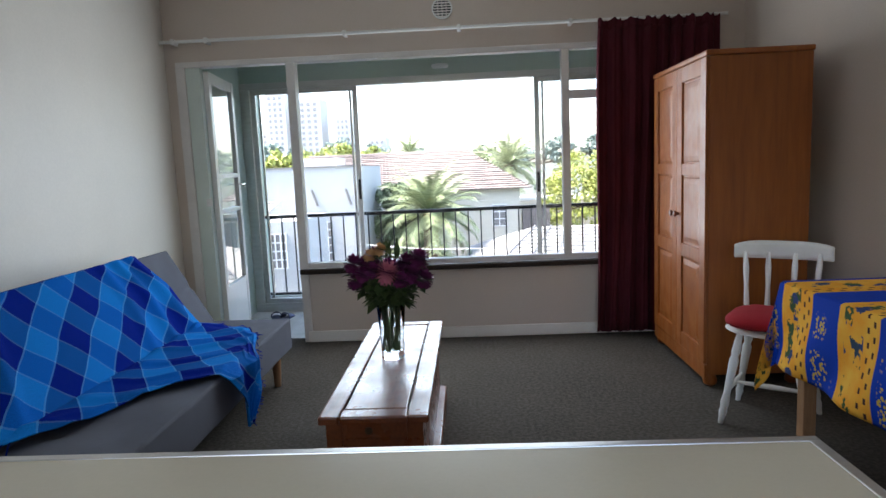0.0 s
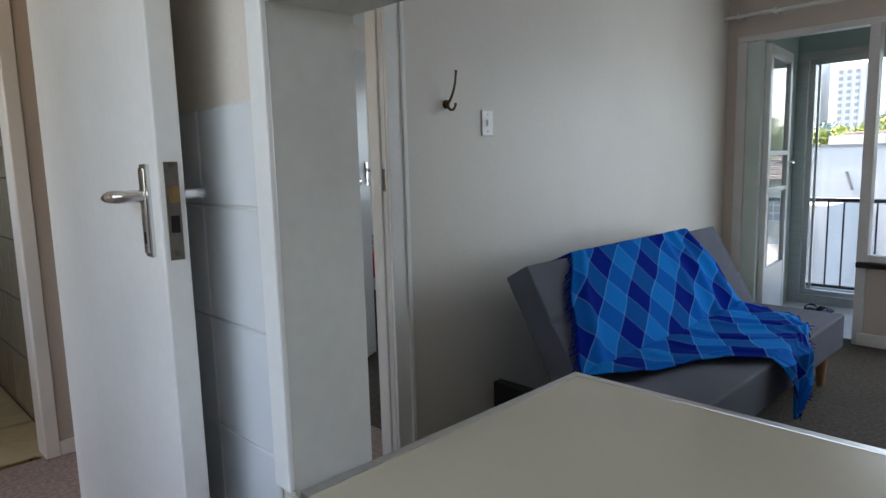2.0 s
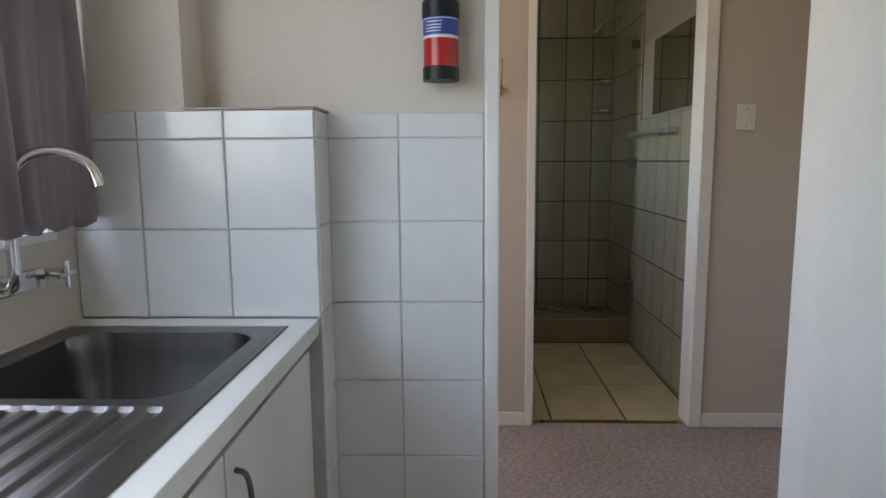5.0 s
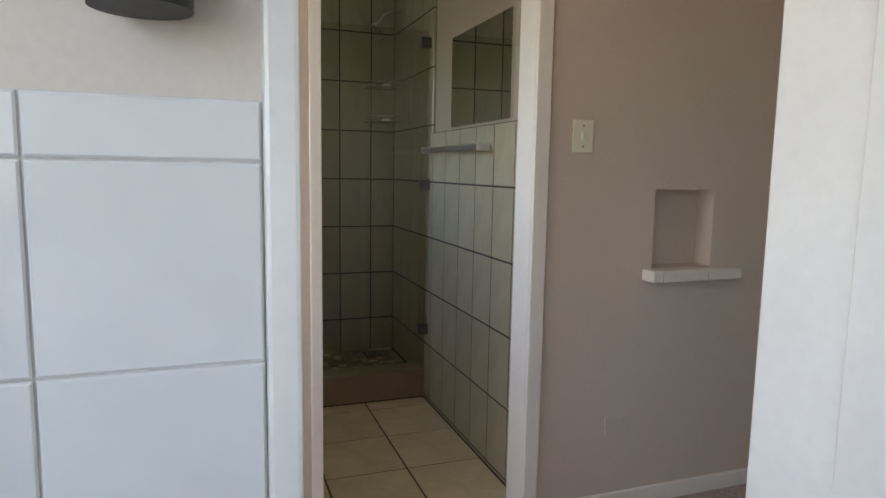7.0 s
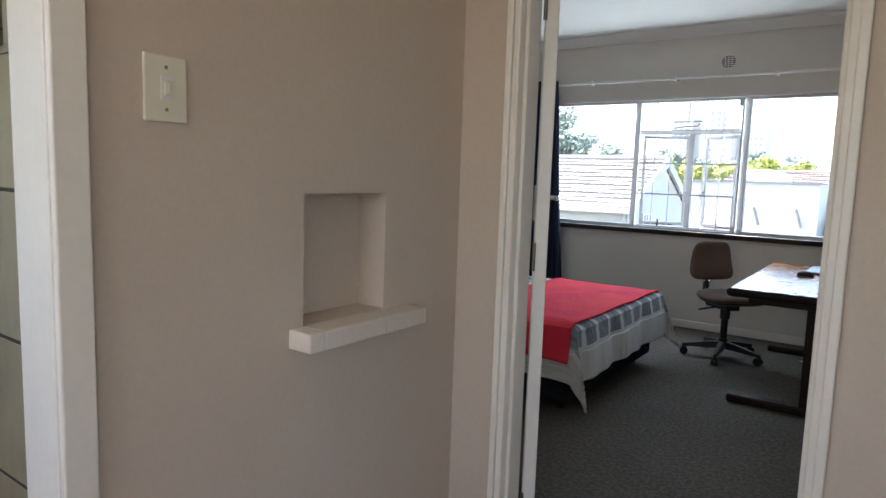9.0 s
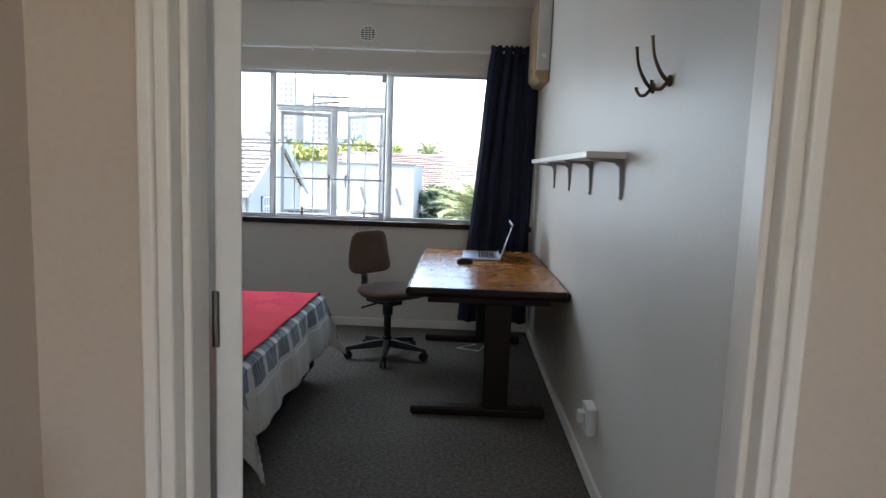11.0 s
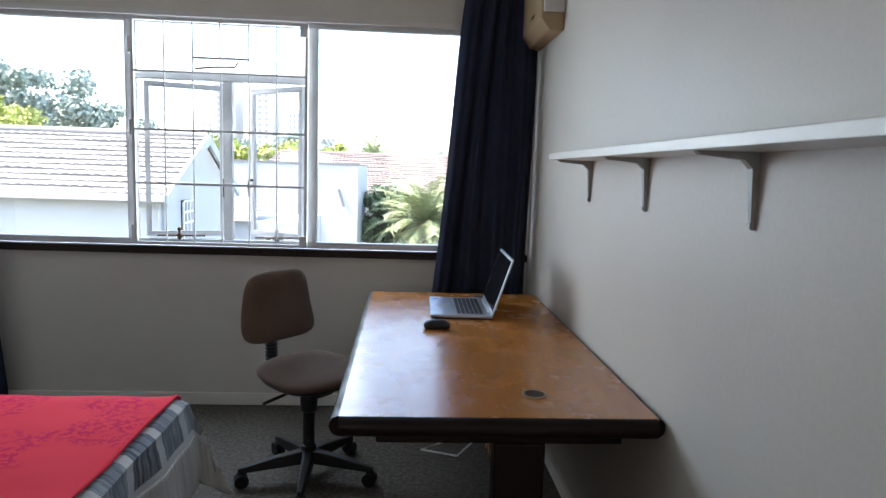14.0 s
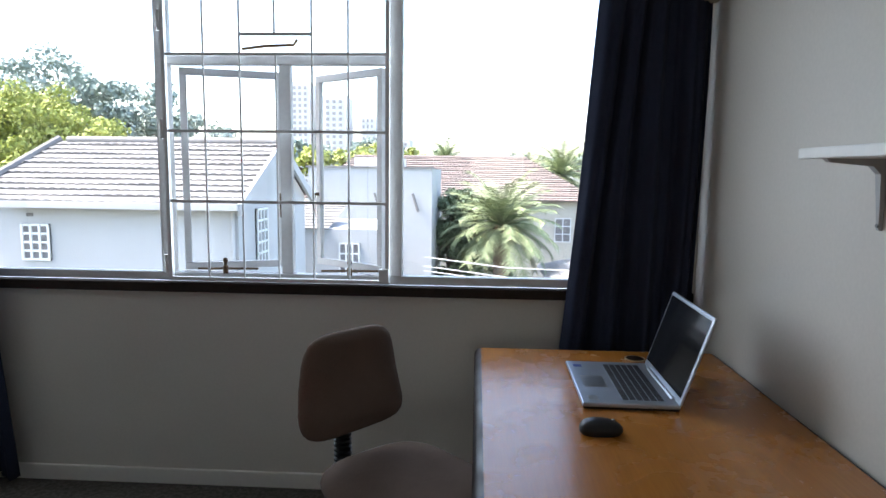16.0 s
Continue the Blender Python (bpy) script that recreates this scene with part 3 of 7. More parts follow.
box(bm, PX - 0.055, 2.0, HATCH_Y0 - 0.034, HATCH_Y0 - 0.018, HZ1 + 0.012, HZ1 + 0.05)
structure("trim_hatch_architrave", bm, M["white"], "white painted moulding round the hatch", "trim", bevel=0.003)

# living room window wall, with the balcony doorway and the long window
bm = bx(LX - 0.03, -1.645, LY, LY + 0.2, 0, CEIL)
box(bm, -1.645, 2.2, LY, LY + 0.2, 2.15, CEIL)
box(bm, -0.79, 2.2, LY, LY + 0.2, 0, 0.555)
box(bm, 2.2, RX, LY, LY + 0.2, 0, CEIL)
structure("wall_living_north", bm, M["wall_living"], "taupe plaster wall, tinted darker for its shade, with a window and a balcony doorway", "wall")
structure("wall_living_east", bx(RX, RX + 0.2, -0.75, 7.6, 0, CEIL), M["wall_living"], "taupe painted plaster wall, tinted darker for its shade", "wall")
structure("wall_balcony_west", bx(-1.80, -1.62, LY + 0.2, 7.6, -0.05, 2.42), M["green"], "pale green balcony side wall", "wall")

# bathroom wall with doorway and niche
BD0, BD1 = 0.70, 1.512
NY0, NY1, NZ0, NZ1 = 2.03, 2.318, 0.985, 1.297
bm = bx(NX - 0.12, NX, -0.85, BD0, 0, CEIL)
box(bm, NX - 0.12, NX, BD0, BD1, 2.10, CEIL)
box(bm, NX - 0.12, NX, BD1, NY0, 0, CEIL)
box(bm, NX - 0.12, NX, NY1, 2.67, 0, CEIL)
box(bm, NX - 0.12, NX, NY0, NY1, 0, NZ0)
box(bm, NX - 0.12, NX, NY0, NY1, NZ1, CEIL)
box(bm, NX - 0.12, NX - 0.095, NY0, NY1, NZ0, NZ1)
structure("wall_hall_west", bm, M["wall_hall"], "tan painted plaster wall with a telephone niche and a doorway", "wall")
# south end is out of view; the window opening is assumed
bm = bx(NX - 0.12, -2.87, -0.95, -0.85, 0, CEIL)
box(bm, -1.97, KX, -0.95, -0.85, 0, CEIL)
box(bm, -2.87, -1.97, -0.95, -0.85, 0, 0.95)
box(bm, -2.87, -1.97, -0.95, -0.85, 2.15, CEIL)
structure("wall_hall_south", bm, M["wall_hall"], "tan painted plaster wall out of view, with an assumed window for light", "wall")
structure("window_hall", frame_rect(mesh(), -2.87, -1.97, 0.95, 2.15, -0.94, -0.89, 0.04), M["win_paint"], "painted frame of an assumed, unseen hall window", "window")
# wall between hall and bedroom
DX0, DX1 = -2.88, -2.012
bm = bx(-5.6, DX0, 2.67, 2.80, 0, CEIL)
box(bm, DX1, BX, 2.67, 2.80, 0, CEIL)
box(bm, DX0, DX1, 2.67, 2.80, 2.09, CEIL)
structure("wall_bedroom_south", bm, M["wall_hall"], "tan plaster wall with the bedroom doorway", "wall")
structure("wall_bedroom_west", bx(-5.6, -5.4, 2.80, WY + 0.2, 0, CEIL), M["wall_bed"], "pale grey plaster wall", "wall")
WX0, WX1, WZ0, WZ1 = -5.15, -1.89, 0.885, 2.14
bm = bx(-5.4, WX0, WY, WY + 0.2, 0, CEIL)
box(bm, WX1, LX, WY, WY + 0.2, 0, CEIL)
box(bm, WX0, WX1, WY, WY + 0.2, 0, WZ0)
box(bm, WX0, WX1, WY, WY + 0.2, WZ1, CEIL)
structure("wall_bedroom_north", bm, M["wall_bed"], "pale grey plaster wall with a wide window", "wall")
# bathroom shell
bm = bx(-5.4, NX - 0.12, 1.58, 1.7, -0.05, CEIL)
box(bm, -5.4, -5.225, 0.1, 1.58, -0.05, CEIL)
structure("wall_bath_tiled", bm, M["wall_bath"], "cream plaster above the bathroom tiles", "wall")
# unseen wall; its window opening is added to bring light in
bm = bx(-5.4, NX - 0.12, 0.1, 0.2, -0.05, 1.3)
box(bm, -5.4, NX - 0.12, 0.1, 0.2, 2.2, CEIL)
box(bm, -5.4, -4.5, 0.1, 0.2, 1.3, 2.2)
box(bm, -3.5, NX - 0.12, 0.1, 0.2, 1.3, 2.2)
structure("wall_bath_south", bm, M["wall"], "cream plaster wall out of view, with an assumed window for light", "wall")
# kitchen shell with the window over the sink
SY = -0.555
bm = bx(KX, -1.42, SY - 0.2, SY, 0, CEIL)
box(bm, -1.42, 1.9, SY - 0.2, SY, 0, 1.13)
box(bm, -1.42, 1.9, SY - 0.2, SY, 2.30, CEIL)
box(bm, 1.9, RX, SY - 0.2, SY, 0, CEIL)
structure("wall_kitchen_south", bm, M["wall"], "cream plaster wall out of view, with an assumed window for light over the sink", "wall")
bm = bx(KX, -1.53, SY, 0.038, 0, 1.42)
box(bm, KX, -1.53, SY, -0.27, 1.42, CEIL)
structure("wall_kitchen_pier", bm, M["wall"], "low plastered pier beside the sink", "wall")
bm = bx(-1.42, 1.9, SY - 0.14, SY - 0.09, 1.13, 1.18)
box(bm, -1.42, 1.9, SY - 0.14, SY - 0.09, 2.25, 2.30)
for x in (-1.42, -0.3, 0.8, 1.85):
    box(bm, x, x + 0.05, SY - 0.14, SY - 0.09, 1.18, 2.25)
structure("window_kitchen", bm, M["win_paint"], "painted frame of the kitchen window", "window")
structure("window_kitchen_sill", bx(-1.42, 1.9, SY - 0.09, SY + 0.02, 1.13, 1.15), M["white"], "white kitchen window sill", "sill")

# skirtings
SK = M["trim"]


def skirting(name, *a):
    structure("baseboard_" + name, bx(*a), SK, "painted timber skirting board", "baseboard", bevel=0.004)


skirting("living_north", -0.79, 2.2, LY - 0.016, LY, 0, 0.085)
skirting("living_west", LX, LX + 0.016, LD1 + 0.09, LY, 0, 0.085)
skirting("living_east", RX - 0.016, RX, HATCH_Y1, LY, 0, 0.085)
skirting("bedroom_north", -5.4, BX, WY - 0.016, WY, 0, 0.07)
skirting("bedroom_east", BX - 0.016, BX, 2.80, WY - 0.016, 0, 0.07)
skirting("hall_west", NX, NX + 0.016, BD1 + 0.034, 2.67, 0, 0.07)
skirting("hall_west_south", NX, NX + 0.016, -0.85, BD0 - 0.013, 0, 0.07)
skirting("hall_north", NX + 0.016, DX0 - 0.008, 2.654, 2.67, 0, 0.07)
# cornice of the bedroom
bm = mesh()
prof = [(0, 0.0), (0.0, -0.085), (0.012, -0.085), (0.03, -0.06), (0.06, -0.03), (0.09, -0.012), (0.09, 0.0)]
for run in ("n", "e"):
    rows = []
    for end in (0, 1):
        if run == "n":
            rows.append([bm.verts.new(((-5.4, BX)[end], WY - a, CEIL + b)) for a, b in prof])
        else:
            rows.append([bm.verts.new((BX - a, (2.80, WY)[end], CEIL + b)) for a, b in prof])
    for k in range(len(prof)):
        j = (k + 1) % len(prof)
        bm.faces.new((rows[0][k], rows[0][j], rows[1][j], rows[1][k]))
structure("trim_cornice", bm, M["ceiling"], "white plaster cornice below the ceiling", "cornice")


# ---- door frames and doors ----
def door_frame_x(name, xa, xb, y0, y1, z1, mat, label, wide=0.07, proud=0.014, wide0=None):
    """A door frame in a wall that runs along y, lining and architraves on both faces."""
    bm = bx(xa, xb, y0 - 0.001, y0 + 0.028, 0, z1)
    box(bm, xa, xb, y1 - 0.028, y1 + 0.001, 0, z1)
    box(bm, xa, xb, y0 + 0.028, y1 - 0.028, z1 - 0.028, z1)
    mid = (xa + xb) / 2
    low = wide if wide0 is None else wide0
    for a, b in ((y0 + 0.028, y0 + 0.04), (y1 - 0.04, y1 - 0.028)) if wide > 0.05 else ():
        box(bm, mid - 0.02, mid + 0.02, a, b, 0, z1 - 0.028)
    for x0, x1 in ((xa - proud, xa), (xb, xb + proud)):
        box(bm, x0, x1, y0 - low, y0 + 0.026, 0, z1 + wide)
        box(bm, x0, x1, y1 - 0.026, y1 + wide, 0, z1 + wide)
        box(bm, x0, x1, y0 + 0.026, y1 - 0.026, z1 - 0.026, z1 + wide)
        if wide < 0.05:
            continue
        box(bm, x0 - (proud * 0.5 if x0 < mid else 0), x1 + (0 if x0 < mid else proud * 0.5), y0 - low, y0 - low + 0.018, 0, z1 + wide)
        box(bm, x0 - (proud * 0.5 if x0 < mid else 0), x1 + (0 if x0 < mid else proud * 0.5), y1 + wide - 0.022, y1 + wide, 0, z1 + wide)
    return structure(name, bm, mat, label, "door frame", bevel=0.004)


def door_frame_y(name, ya, yb, x0, x1, z1, mat, label, wide=0.06, proud=0.014):
    bm = bx(x0 - 0.001, x0 + 0.03, ya, yb, 0, z1)
    box(bm, x1 - 0.03, x1 + 0.001, ya, yb, 0, z1)
    box(bm, x0 + 0.03, x1 - 0.03, ya, yb, z1 - 0.03, z1)
    for a, b in ((x0 + 0.03, x0 + 0.043), (x1 - 0.043, x1 - 0.03)):
        box(bm, a, b, ya + 0.03, ya + 0.075, 0, z1 - 0.03)
    for y0, y1 in ((ya - proud, ya), (yb, yb + proud)):
        box(bm, x0 - 0.008, x0 + 0.012, y0, y1, 0, z1 + wide)
        box(bm, x1 - 0.012, x1 + 0.01, y0, y1, 0, z1 + wide)
        box(bm, x0 + 0.012, x1 - 0.012, y0, y1, z1 - 0.012, z1 + wide)
    return structure(name, bm, mat, label, "door frame", bevel=0.004)


bm = bx(HX - 0.002, KX + 0.012, KD0, KD0 + 0.038, 0, DH)
box(bm, HX - 0.012, KX + 0.012, KD1 - 0.02, KD1, 0, DH)
box(bm, HX - 0.012, KX + 0.012, KD0 + 0.038, KD1 - 0.02, DH - 0.04, DH)
structure("door_frame_kitchen", bm, M["white"], "white painted narrow kitchen door frame", "door frame", bevel=0.006)
door_frame_x("door_frame_bath", NX - 0.12, NX, BD0, BD1, 2.10, M["trim"], "cream white painted bathroom door frame", 0.033, 0.016, 0.012)
door_frame_x("door_frame_living", -1.81, LX, LD0, LD1, DH, M["white"], "white painted living room door frame", 0.07, 0.016)
door_frame_y("door_frame_bedroom", 2.67, 2.80, DX0, DX1, 2.09, M["trim"], "cream white painted bedroom door frame")


def lever(parent, p, along, out, plate_h=0.155, plate_w=0.034):
    """A lever handle on its long plate; along is the way the lever points, out the way it stands off."""
    p, a, o = Vector(p), Vector(along), Vector(out)
    m = Matrix((a, o, Vector((0, 0, 1)))).transposed().to_4x4()
    m.translation = p
    bm = bx(-plate_w / 2, plate_w / 2, 0, 0.007, -plate_h * 0.66, plate_h * 0.34, turn=m)
    box(bm, -plate_w / 2 + 0.006, plate_w / 2 - 0.006, 0.007, 0.011, -plate_h * 0.62, plate_h * 0.30, turn=m)
    pl = part("handle_plate", bm, M["chrome"], parent, "chrome handle plate", bevel=0.002)
    part("keyhole", bx(-0.004, 0.004, 0.011, 0.0118, -0.08, -0.06, turn=m), M["black"], pl)
    bm = tube(mesh(), [m @ Vector(q) for q in ((0, 0.008, 0), (0, 0.034, 0), (0.006, 0.046, 0), (0.022, 0.05, 0), (0.05, 0.05, -0.002), (0.084, 0.048, -0.004))], [0.011, 0.010, 0.011, 0.011, 0.0095, 0.006], 12)
    part("lever", bm, M["chrome"], parent, "chrome lever handle", smooth=True)


def leaf_door(name, hinge, end, z1, label, mat, thick=0.042, handle_side=1):
    """A flush door leaf from its hinge to its free end, with lock and levers; the leaf lies to the left of that line."""
    h, e = Vector((*hinge, 0.008)), Vector((*end, 0.008))
    a = (e - h).normalized()
    o = Vector((-a.y, a.x, 0))
    d = thing(name, (h.x, h.y, 0.0), label, "door")
    m = Matrix((a, o, Vector((0, 0, 1)))).transposed().to_4x4()
    m.translation = h
    w = (e - h).length
    part("door_leaf", bx(0, w, 0, thick, 0, z1, turn=m), mat, d, bevel=0.003)
    hz = 1.262
    pl = part("lock_plate", bx(w, w + 0.002, thick / 2 - 0.011, thick / 2 + 0.011, hz - 0.105, hz + 0.055, turn=m), M["dark_steel"], d, "dark steel lock faceplate")
    part("latch", bx(w + 0.002, w + 0.012, thick / 2 - 0.006, thick / 2 + 0.006, hz - 0.01, hz + 0.016, turn=m), M["brass"], pl, "brass latch bolt")
    part("dead_bolt", bx(w + 0.002, w + 0.004, thick / 2 - 0.007, thick / 2 + 0.007, hz - 0.06, hz - 0.032, turn=m), M["black"], pl)
    bs = mesh()
    for z in (hz - 0.098, hz + 0.046):
        box(bs, w + 0.002, w + 0.003, thick / 2 - 0.004, thick / 2 + 0.004, z, z + 0.008, turn=m)
    part("screw", bs, M["steel"], pl)
    for side in (0, 1):
        lever(d, m @ Vector((w - 0.055, thick if side else 0, hz)), -a, o if side else -o)
    for z in (0.22, 1.05, 1.82):
        bh = tube(mesh(), [m @ Vector((-0.004, thick * (handle_side > 0), z)), m @ Vector((-0.004, thick * (handle_side > 0), z + 0.09))], 0.006, 8)
        part("hinge", bh, M["steel"], d, "steel butt hinge", smooth=True)
    return d


leaf_door("door_1", (KX + 0.02, 1.300), (-0.788, 1.246), 2.03, "white flush kitchen door standing open", M["white"])
leaf_door("door_2", (-2.81, 2.835), (-3.180, 3.550), 2.03, "white gloss bedroom door standing open", M["white"])
leaf_door("door_3", (LX + 0.02, 1.73), (-0.965, 1.735), 2.03, "white living room door folded back against the wall", M["white"])
for n, a in (("kitchen", (KX - 0.05, KX - 0.01, KD0 + 0.038, KD0 + 0.0385, 1.19, 1.30)), ("living", (LX - 0.05, LX - 0.01, LD1 - 0.0287, LD1 - 0.028, 1.20, 1.29))):
    structure("door_frame_strike_" + n, bx(*a), M["dark_steel"], "dark steel strike plate", "strike plate")


# ---- living room window and balcony ----
def pane(name, x0, x1, y, z0, z1, parent, mat="glass"):
    g = part(name, bx(x0, x1, y, y + 0.004, z0, z1), M[mat], parent, "clear glass pane")
    g.visible_shadow = False
    return g


win = tagged(thing("window_1", (0.5, LY, 0.6), "cream painted timber window above a dark clay sill", "window"), kind="structure")
WP = M["win_paint"]
bm = bx(-1.645, 2.2, LY - 0.012, LY + 0.09, 2.11, 2.15)
box(bm, -0.82, -0.758, LY - 0.012, LY + 0.09, 0, 2.11)
box(bm, -1.645, -1.575, LY - 0.012, LY + 0.09, 0, 2.11)
box(bm, 1.195, 1.25, LY, LY + 0.08, 0.60, 2.11)
box(bm, 2.15, 2.2, LY, LY + 0.08, 0.60, 2.11)
box(bm, 1.25, 2.15, LY + 0.005, LY + 0.075, 1.76, 1.82)
box(bm, -0.758, 2.15, LY, LY + 0.08, 0.575, 0.615)
part("window_frame", bm, WP, win, bevel=0.004)
bm = bx(-1.575, -1.47, LY + 0.0, LY + 0.055, 0.0, 2.11)
part("jamb_board", bm, M["pale_jamb"], win, "pale green jamb board", bevel=0.003)
part("rim_plate", bx(-1.50, -1.458, LY - 0.004, LY, 1.08, 1.14), M["alu"], win)
pane("pane", -0.758, 1.195, LY + 0.04, 0.615, 2.11, win)
pane("pane", 1.25, 2.15, LY + 0.04, 0.63, 1.76, win)
pane("pane", 1.25, 2.15, LY + 0.04, 1.82, 2.11, win)
structure("window_sill_living", bx(-0.815, 2.2, LY - 0.05, LY + 0.0, 0.535, 0.572), M["sill"], "dark glazed clay window sill", "window sill", bevel=0.006)

# balcony door, open outwards
bd = tagged(thing("door_4", (-1.45, LY + 0.06, 0), "white painted glazed balcony door standing open", "door"), kind="structure")
mt = pose(-1.45, LY + 0.06, 0.01, 0, 0, 96)
bm = bx(0, 0.07, -0.02, 0.02, 0, 2.08, turn=mt)
box(bm, 0.65, 0.72, -0.02, 0.02, 0, 2.08, turn=mt)
for z0, z1 in ((0, 0.42), (1.00, 1.035), (1.28, 1.315), (2.0, 2.08)):
    box(bm, 0.07, 0.65, -0.018, 0.018, z0, z1, turn=mt)
part("door_frame", bm, M["white"], bd, bevel=0.003)
for z0, z1 in ((0.42, 1.0), (1.035, 1.28), (1.315, 2.0)):
    g = part("pane", bx(0.07, 0.65, -0.002, 0.002, z0, z1, turn=mt), M["glass"], bd, "clear glass pane")
    g.visible_shadow = False
part("lever", tube(mesh(), [mt @ Vector(p) for p in ((0.685, -0.02, 1.22), (0.685, -0.06, 1.22), (0.60, -0.06, 1.215))], 0.008, 8), M["chrome"], bd, smooth=True)
part("window_stay", tube(mesh(), [mt @ Vector(p) for p in ((0.70, 0.02, 1.86), (0.72, 0.10, 1.85), (0.76, 0.16, 1.84))], 0.012, 8), M["white"], bd, smooth=True)

# sliding aluminium doors of the balcony
BYS = 7.10
sl = tagged(thing("window_2", (0.4, BYS, 0), "aluminium framed sliding glass doors enclosing the balcony", "sliding door"), kind="structure")
bm = bx(-1.62, RX, BYS - 0.03, BYS + 0.06, 2.09, 2.15)
box(bm, -1.62, RX, BYS - 0.03, BYS + 0.06, -0.03, 0.05)
box(bm, -1.62, -1.53, BYS - 0.03, BYS + 0.06, 0.05, 2.09)
part("outer_frame", bm, M["alu"], sl, bevel=0.003)
for x0, x1, dy in ((-1.53, -0.52, 0.0), (1.13, 2.2, 0.0)):
    bm = frame_rect(mesh(), x0, x1, 0.05, 2.09, BYS + dy, BYS + dy + 0.025, 0.045)
    sash = part("sliding_sash", bm, M["alu"], sl, "brushed aluminium sash", bevel=0.002)
    pane("pane", x0 + 0.045, x1 - 0.045, BYS + dy + 0.01, 0.095, 2.045, sash)
    hx = x1 - 0.03 if x0 < 0 else x0 + 0.012
    part("pull_handle", bx(hx, hx + 0.022, BYS + dy - 0.014, BYS + dy, 1.03, 1.22), M["black"], sash, "black pull handle", bevel=0.003)
bm = mesh()
for x in (-0.60, 1.20, -1.47):
    box(bm, x, x + 0.02, BYS + 0.03, BYS + 0.05, 0.05, 2.09)
part("screen_stile", bm, M["alu"], sl)
structure("balcony_beam", bx(-1.62, RX, BYS - 0.02, BYS + 0.12, 2.15, 2.42), M["green"], "pale green painted concrete beam", "beam")
lamp = thing("bulkhead_lamp", (0.27, BYS - 0.02, 2.28), "white oval bulkhead lamp on the balcony beam, unlit", "lamp")
part("diffuser", blob(mesh(), (0.27, BYS - 0.035, 2.225), (0.085, 0.03, 0.024)), M["white_plastic"], lamp, smooth=True)
part("base", bx(0.20, 0.34, BYS - 0.03, BYS - 0.018, 2.205, 2.245), M["white"], lamp, bevel=0.004)
rl = thing("balcony_railing", (0.4, 7.5, -0.05), "black iron balcony railing with upright bars", "railing", kind="structure")
part("top_rail", bx(-1.62, RX, 7.45, 7.485, 0.85, 0.885), M["black_metal"], rl)
part("bottom_rail", bx(-1.62, RX, 7.455, 7.48, 0.06, 0.085), M["black_metal"], rl)
for i in range(32):
    x = -1.56 + i * 0.127
    part("baluster", bx(x, x + 0.013, 7.461, 7.474, 0.085, 0.85), M["black_metal"], rl)
structure("balcony_kerb", bx(-1.62, RX, 7.40, 7.60, -0.05, 0.06), M["grout"], "cement kerb at the balcony edge", "kerb")


def slipper(x, y, turn):
    s = thing("slipper", (x, y, -0.03), "navy rubber slipper on the balcony floor", "shoe", "slippers by the balcony door")
    m = pose(x, y, -0.03, 0, 0, turn)
    bm = mesh()
    for v in bmesh.ops.create_uvsphere(bm, u_segments=14, v_segments=8, radius=1)["verts"]:
        v.co = m @ Vector((v.co.x * 0.045 * (1 + 0.25 * v.co.y), v.co.y * 0.13, max(0.0, 0.012 + v.co.z * 0.012)))
    part("sole", bm, M["navy_rubber"], s, smooth=True)
    bm = sheet(8, 8, lambda u, v: m @ Vector((math.cos(math.pi * u) * 0.047, 0.005 + v * 0.10, 0.015 + math.sin(math.pi * u) * 0.055 * (1 - 0.6 * v))))
    part("strap", bm, M["navy_rubber"], s, smooth=True, solid=0.005)


slipper(-1.33, 6.75, 20)
slipper(-1.24, 6.70, -15)

# curtain rails and curtains


def curtain_rail(x0, x1, y, z, wall_y, at, label):
    r = thing("curtain_rail", ((x0 + x1) / 2, wall_y, z), label, "curtain rail")
    part("rail", tube(mesh(), [(x0, y, z), (x1, y, z)], 0.012, 10), M["rail"], r, smooth=True)
    for x in at:
        part("bracket", bx(x - 0.012, x + 0.012, y - 0.016, wall_y, z - 0.02, z + 0.02), M["rail"], r, bevel=0.003)
    part("finial", tube(mesh(), [(x0 - 0.02, y, z), (x0, y, z)], 0.015, 10), M["rail"], r, smooth=True)


def curtain(name, x0a, x1a, x0b, x1b, y, z0, z1, folds, mat, label, depth=0.045, seed=1):
    """A hung curtain: top edge from x0a to x1a, hem from x0b to x1b."""
    rnd = random.Random(seed)
    ph = [rnd.uniform(0, 6.28) for _ in range(4)]
    c = thing(name, ((x0b + x1b) / 2, y, z0), label, "curtain")

    def at(u, v):
        k = v ** 0.8
        x = (x0a * (1 - k) + x0b * k) + u * ((x1a - x0a) * (1 - k) + (x1b - x0b) * k)
        w = u + 0.015 * math.sin(9 * u + ph[0])
        d = depth * (0.55 + 0.45 * v) * (math.sin(folds * 6.283 * w + ph[1]) * 0.75 + 0.28 * math.sin(folds * 2.3 * 6.283 * u + ph[2] + 1.5 * v))
        return (x + 0.012 * math.sin(5 * v + 8 * u + ph[3]), y + d, z1 + (z0 - z1) * v + 0.012 * v * math.sin(folds * 6.283 * w))
    part("drape", sheet(140, 26, at), mat, c, smooth=True, solid=0.004)

    def head(u, v):
        p = at(u, 0.0)
        return (p[0], y + 0.9 * (p[1] - y), z1 - 0.015 + 0.065 * v + 0.008 * math.sin(u * folds * 6.283 * 2))
    part("heading", sheet(140, 3, head), mat, c, smooth=True, solid=0.006)
    return c


curtain_rail(-1.70, 2.35, LY - 0.07, 2.285, LY, (-1.62, -1.373, -0.361, 0.463, 1.255), "white metal curtain rail above the living room window")
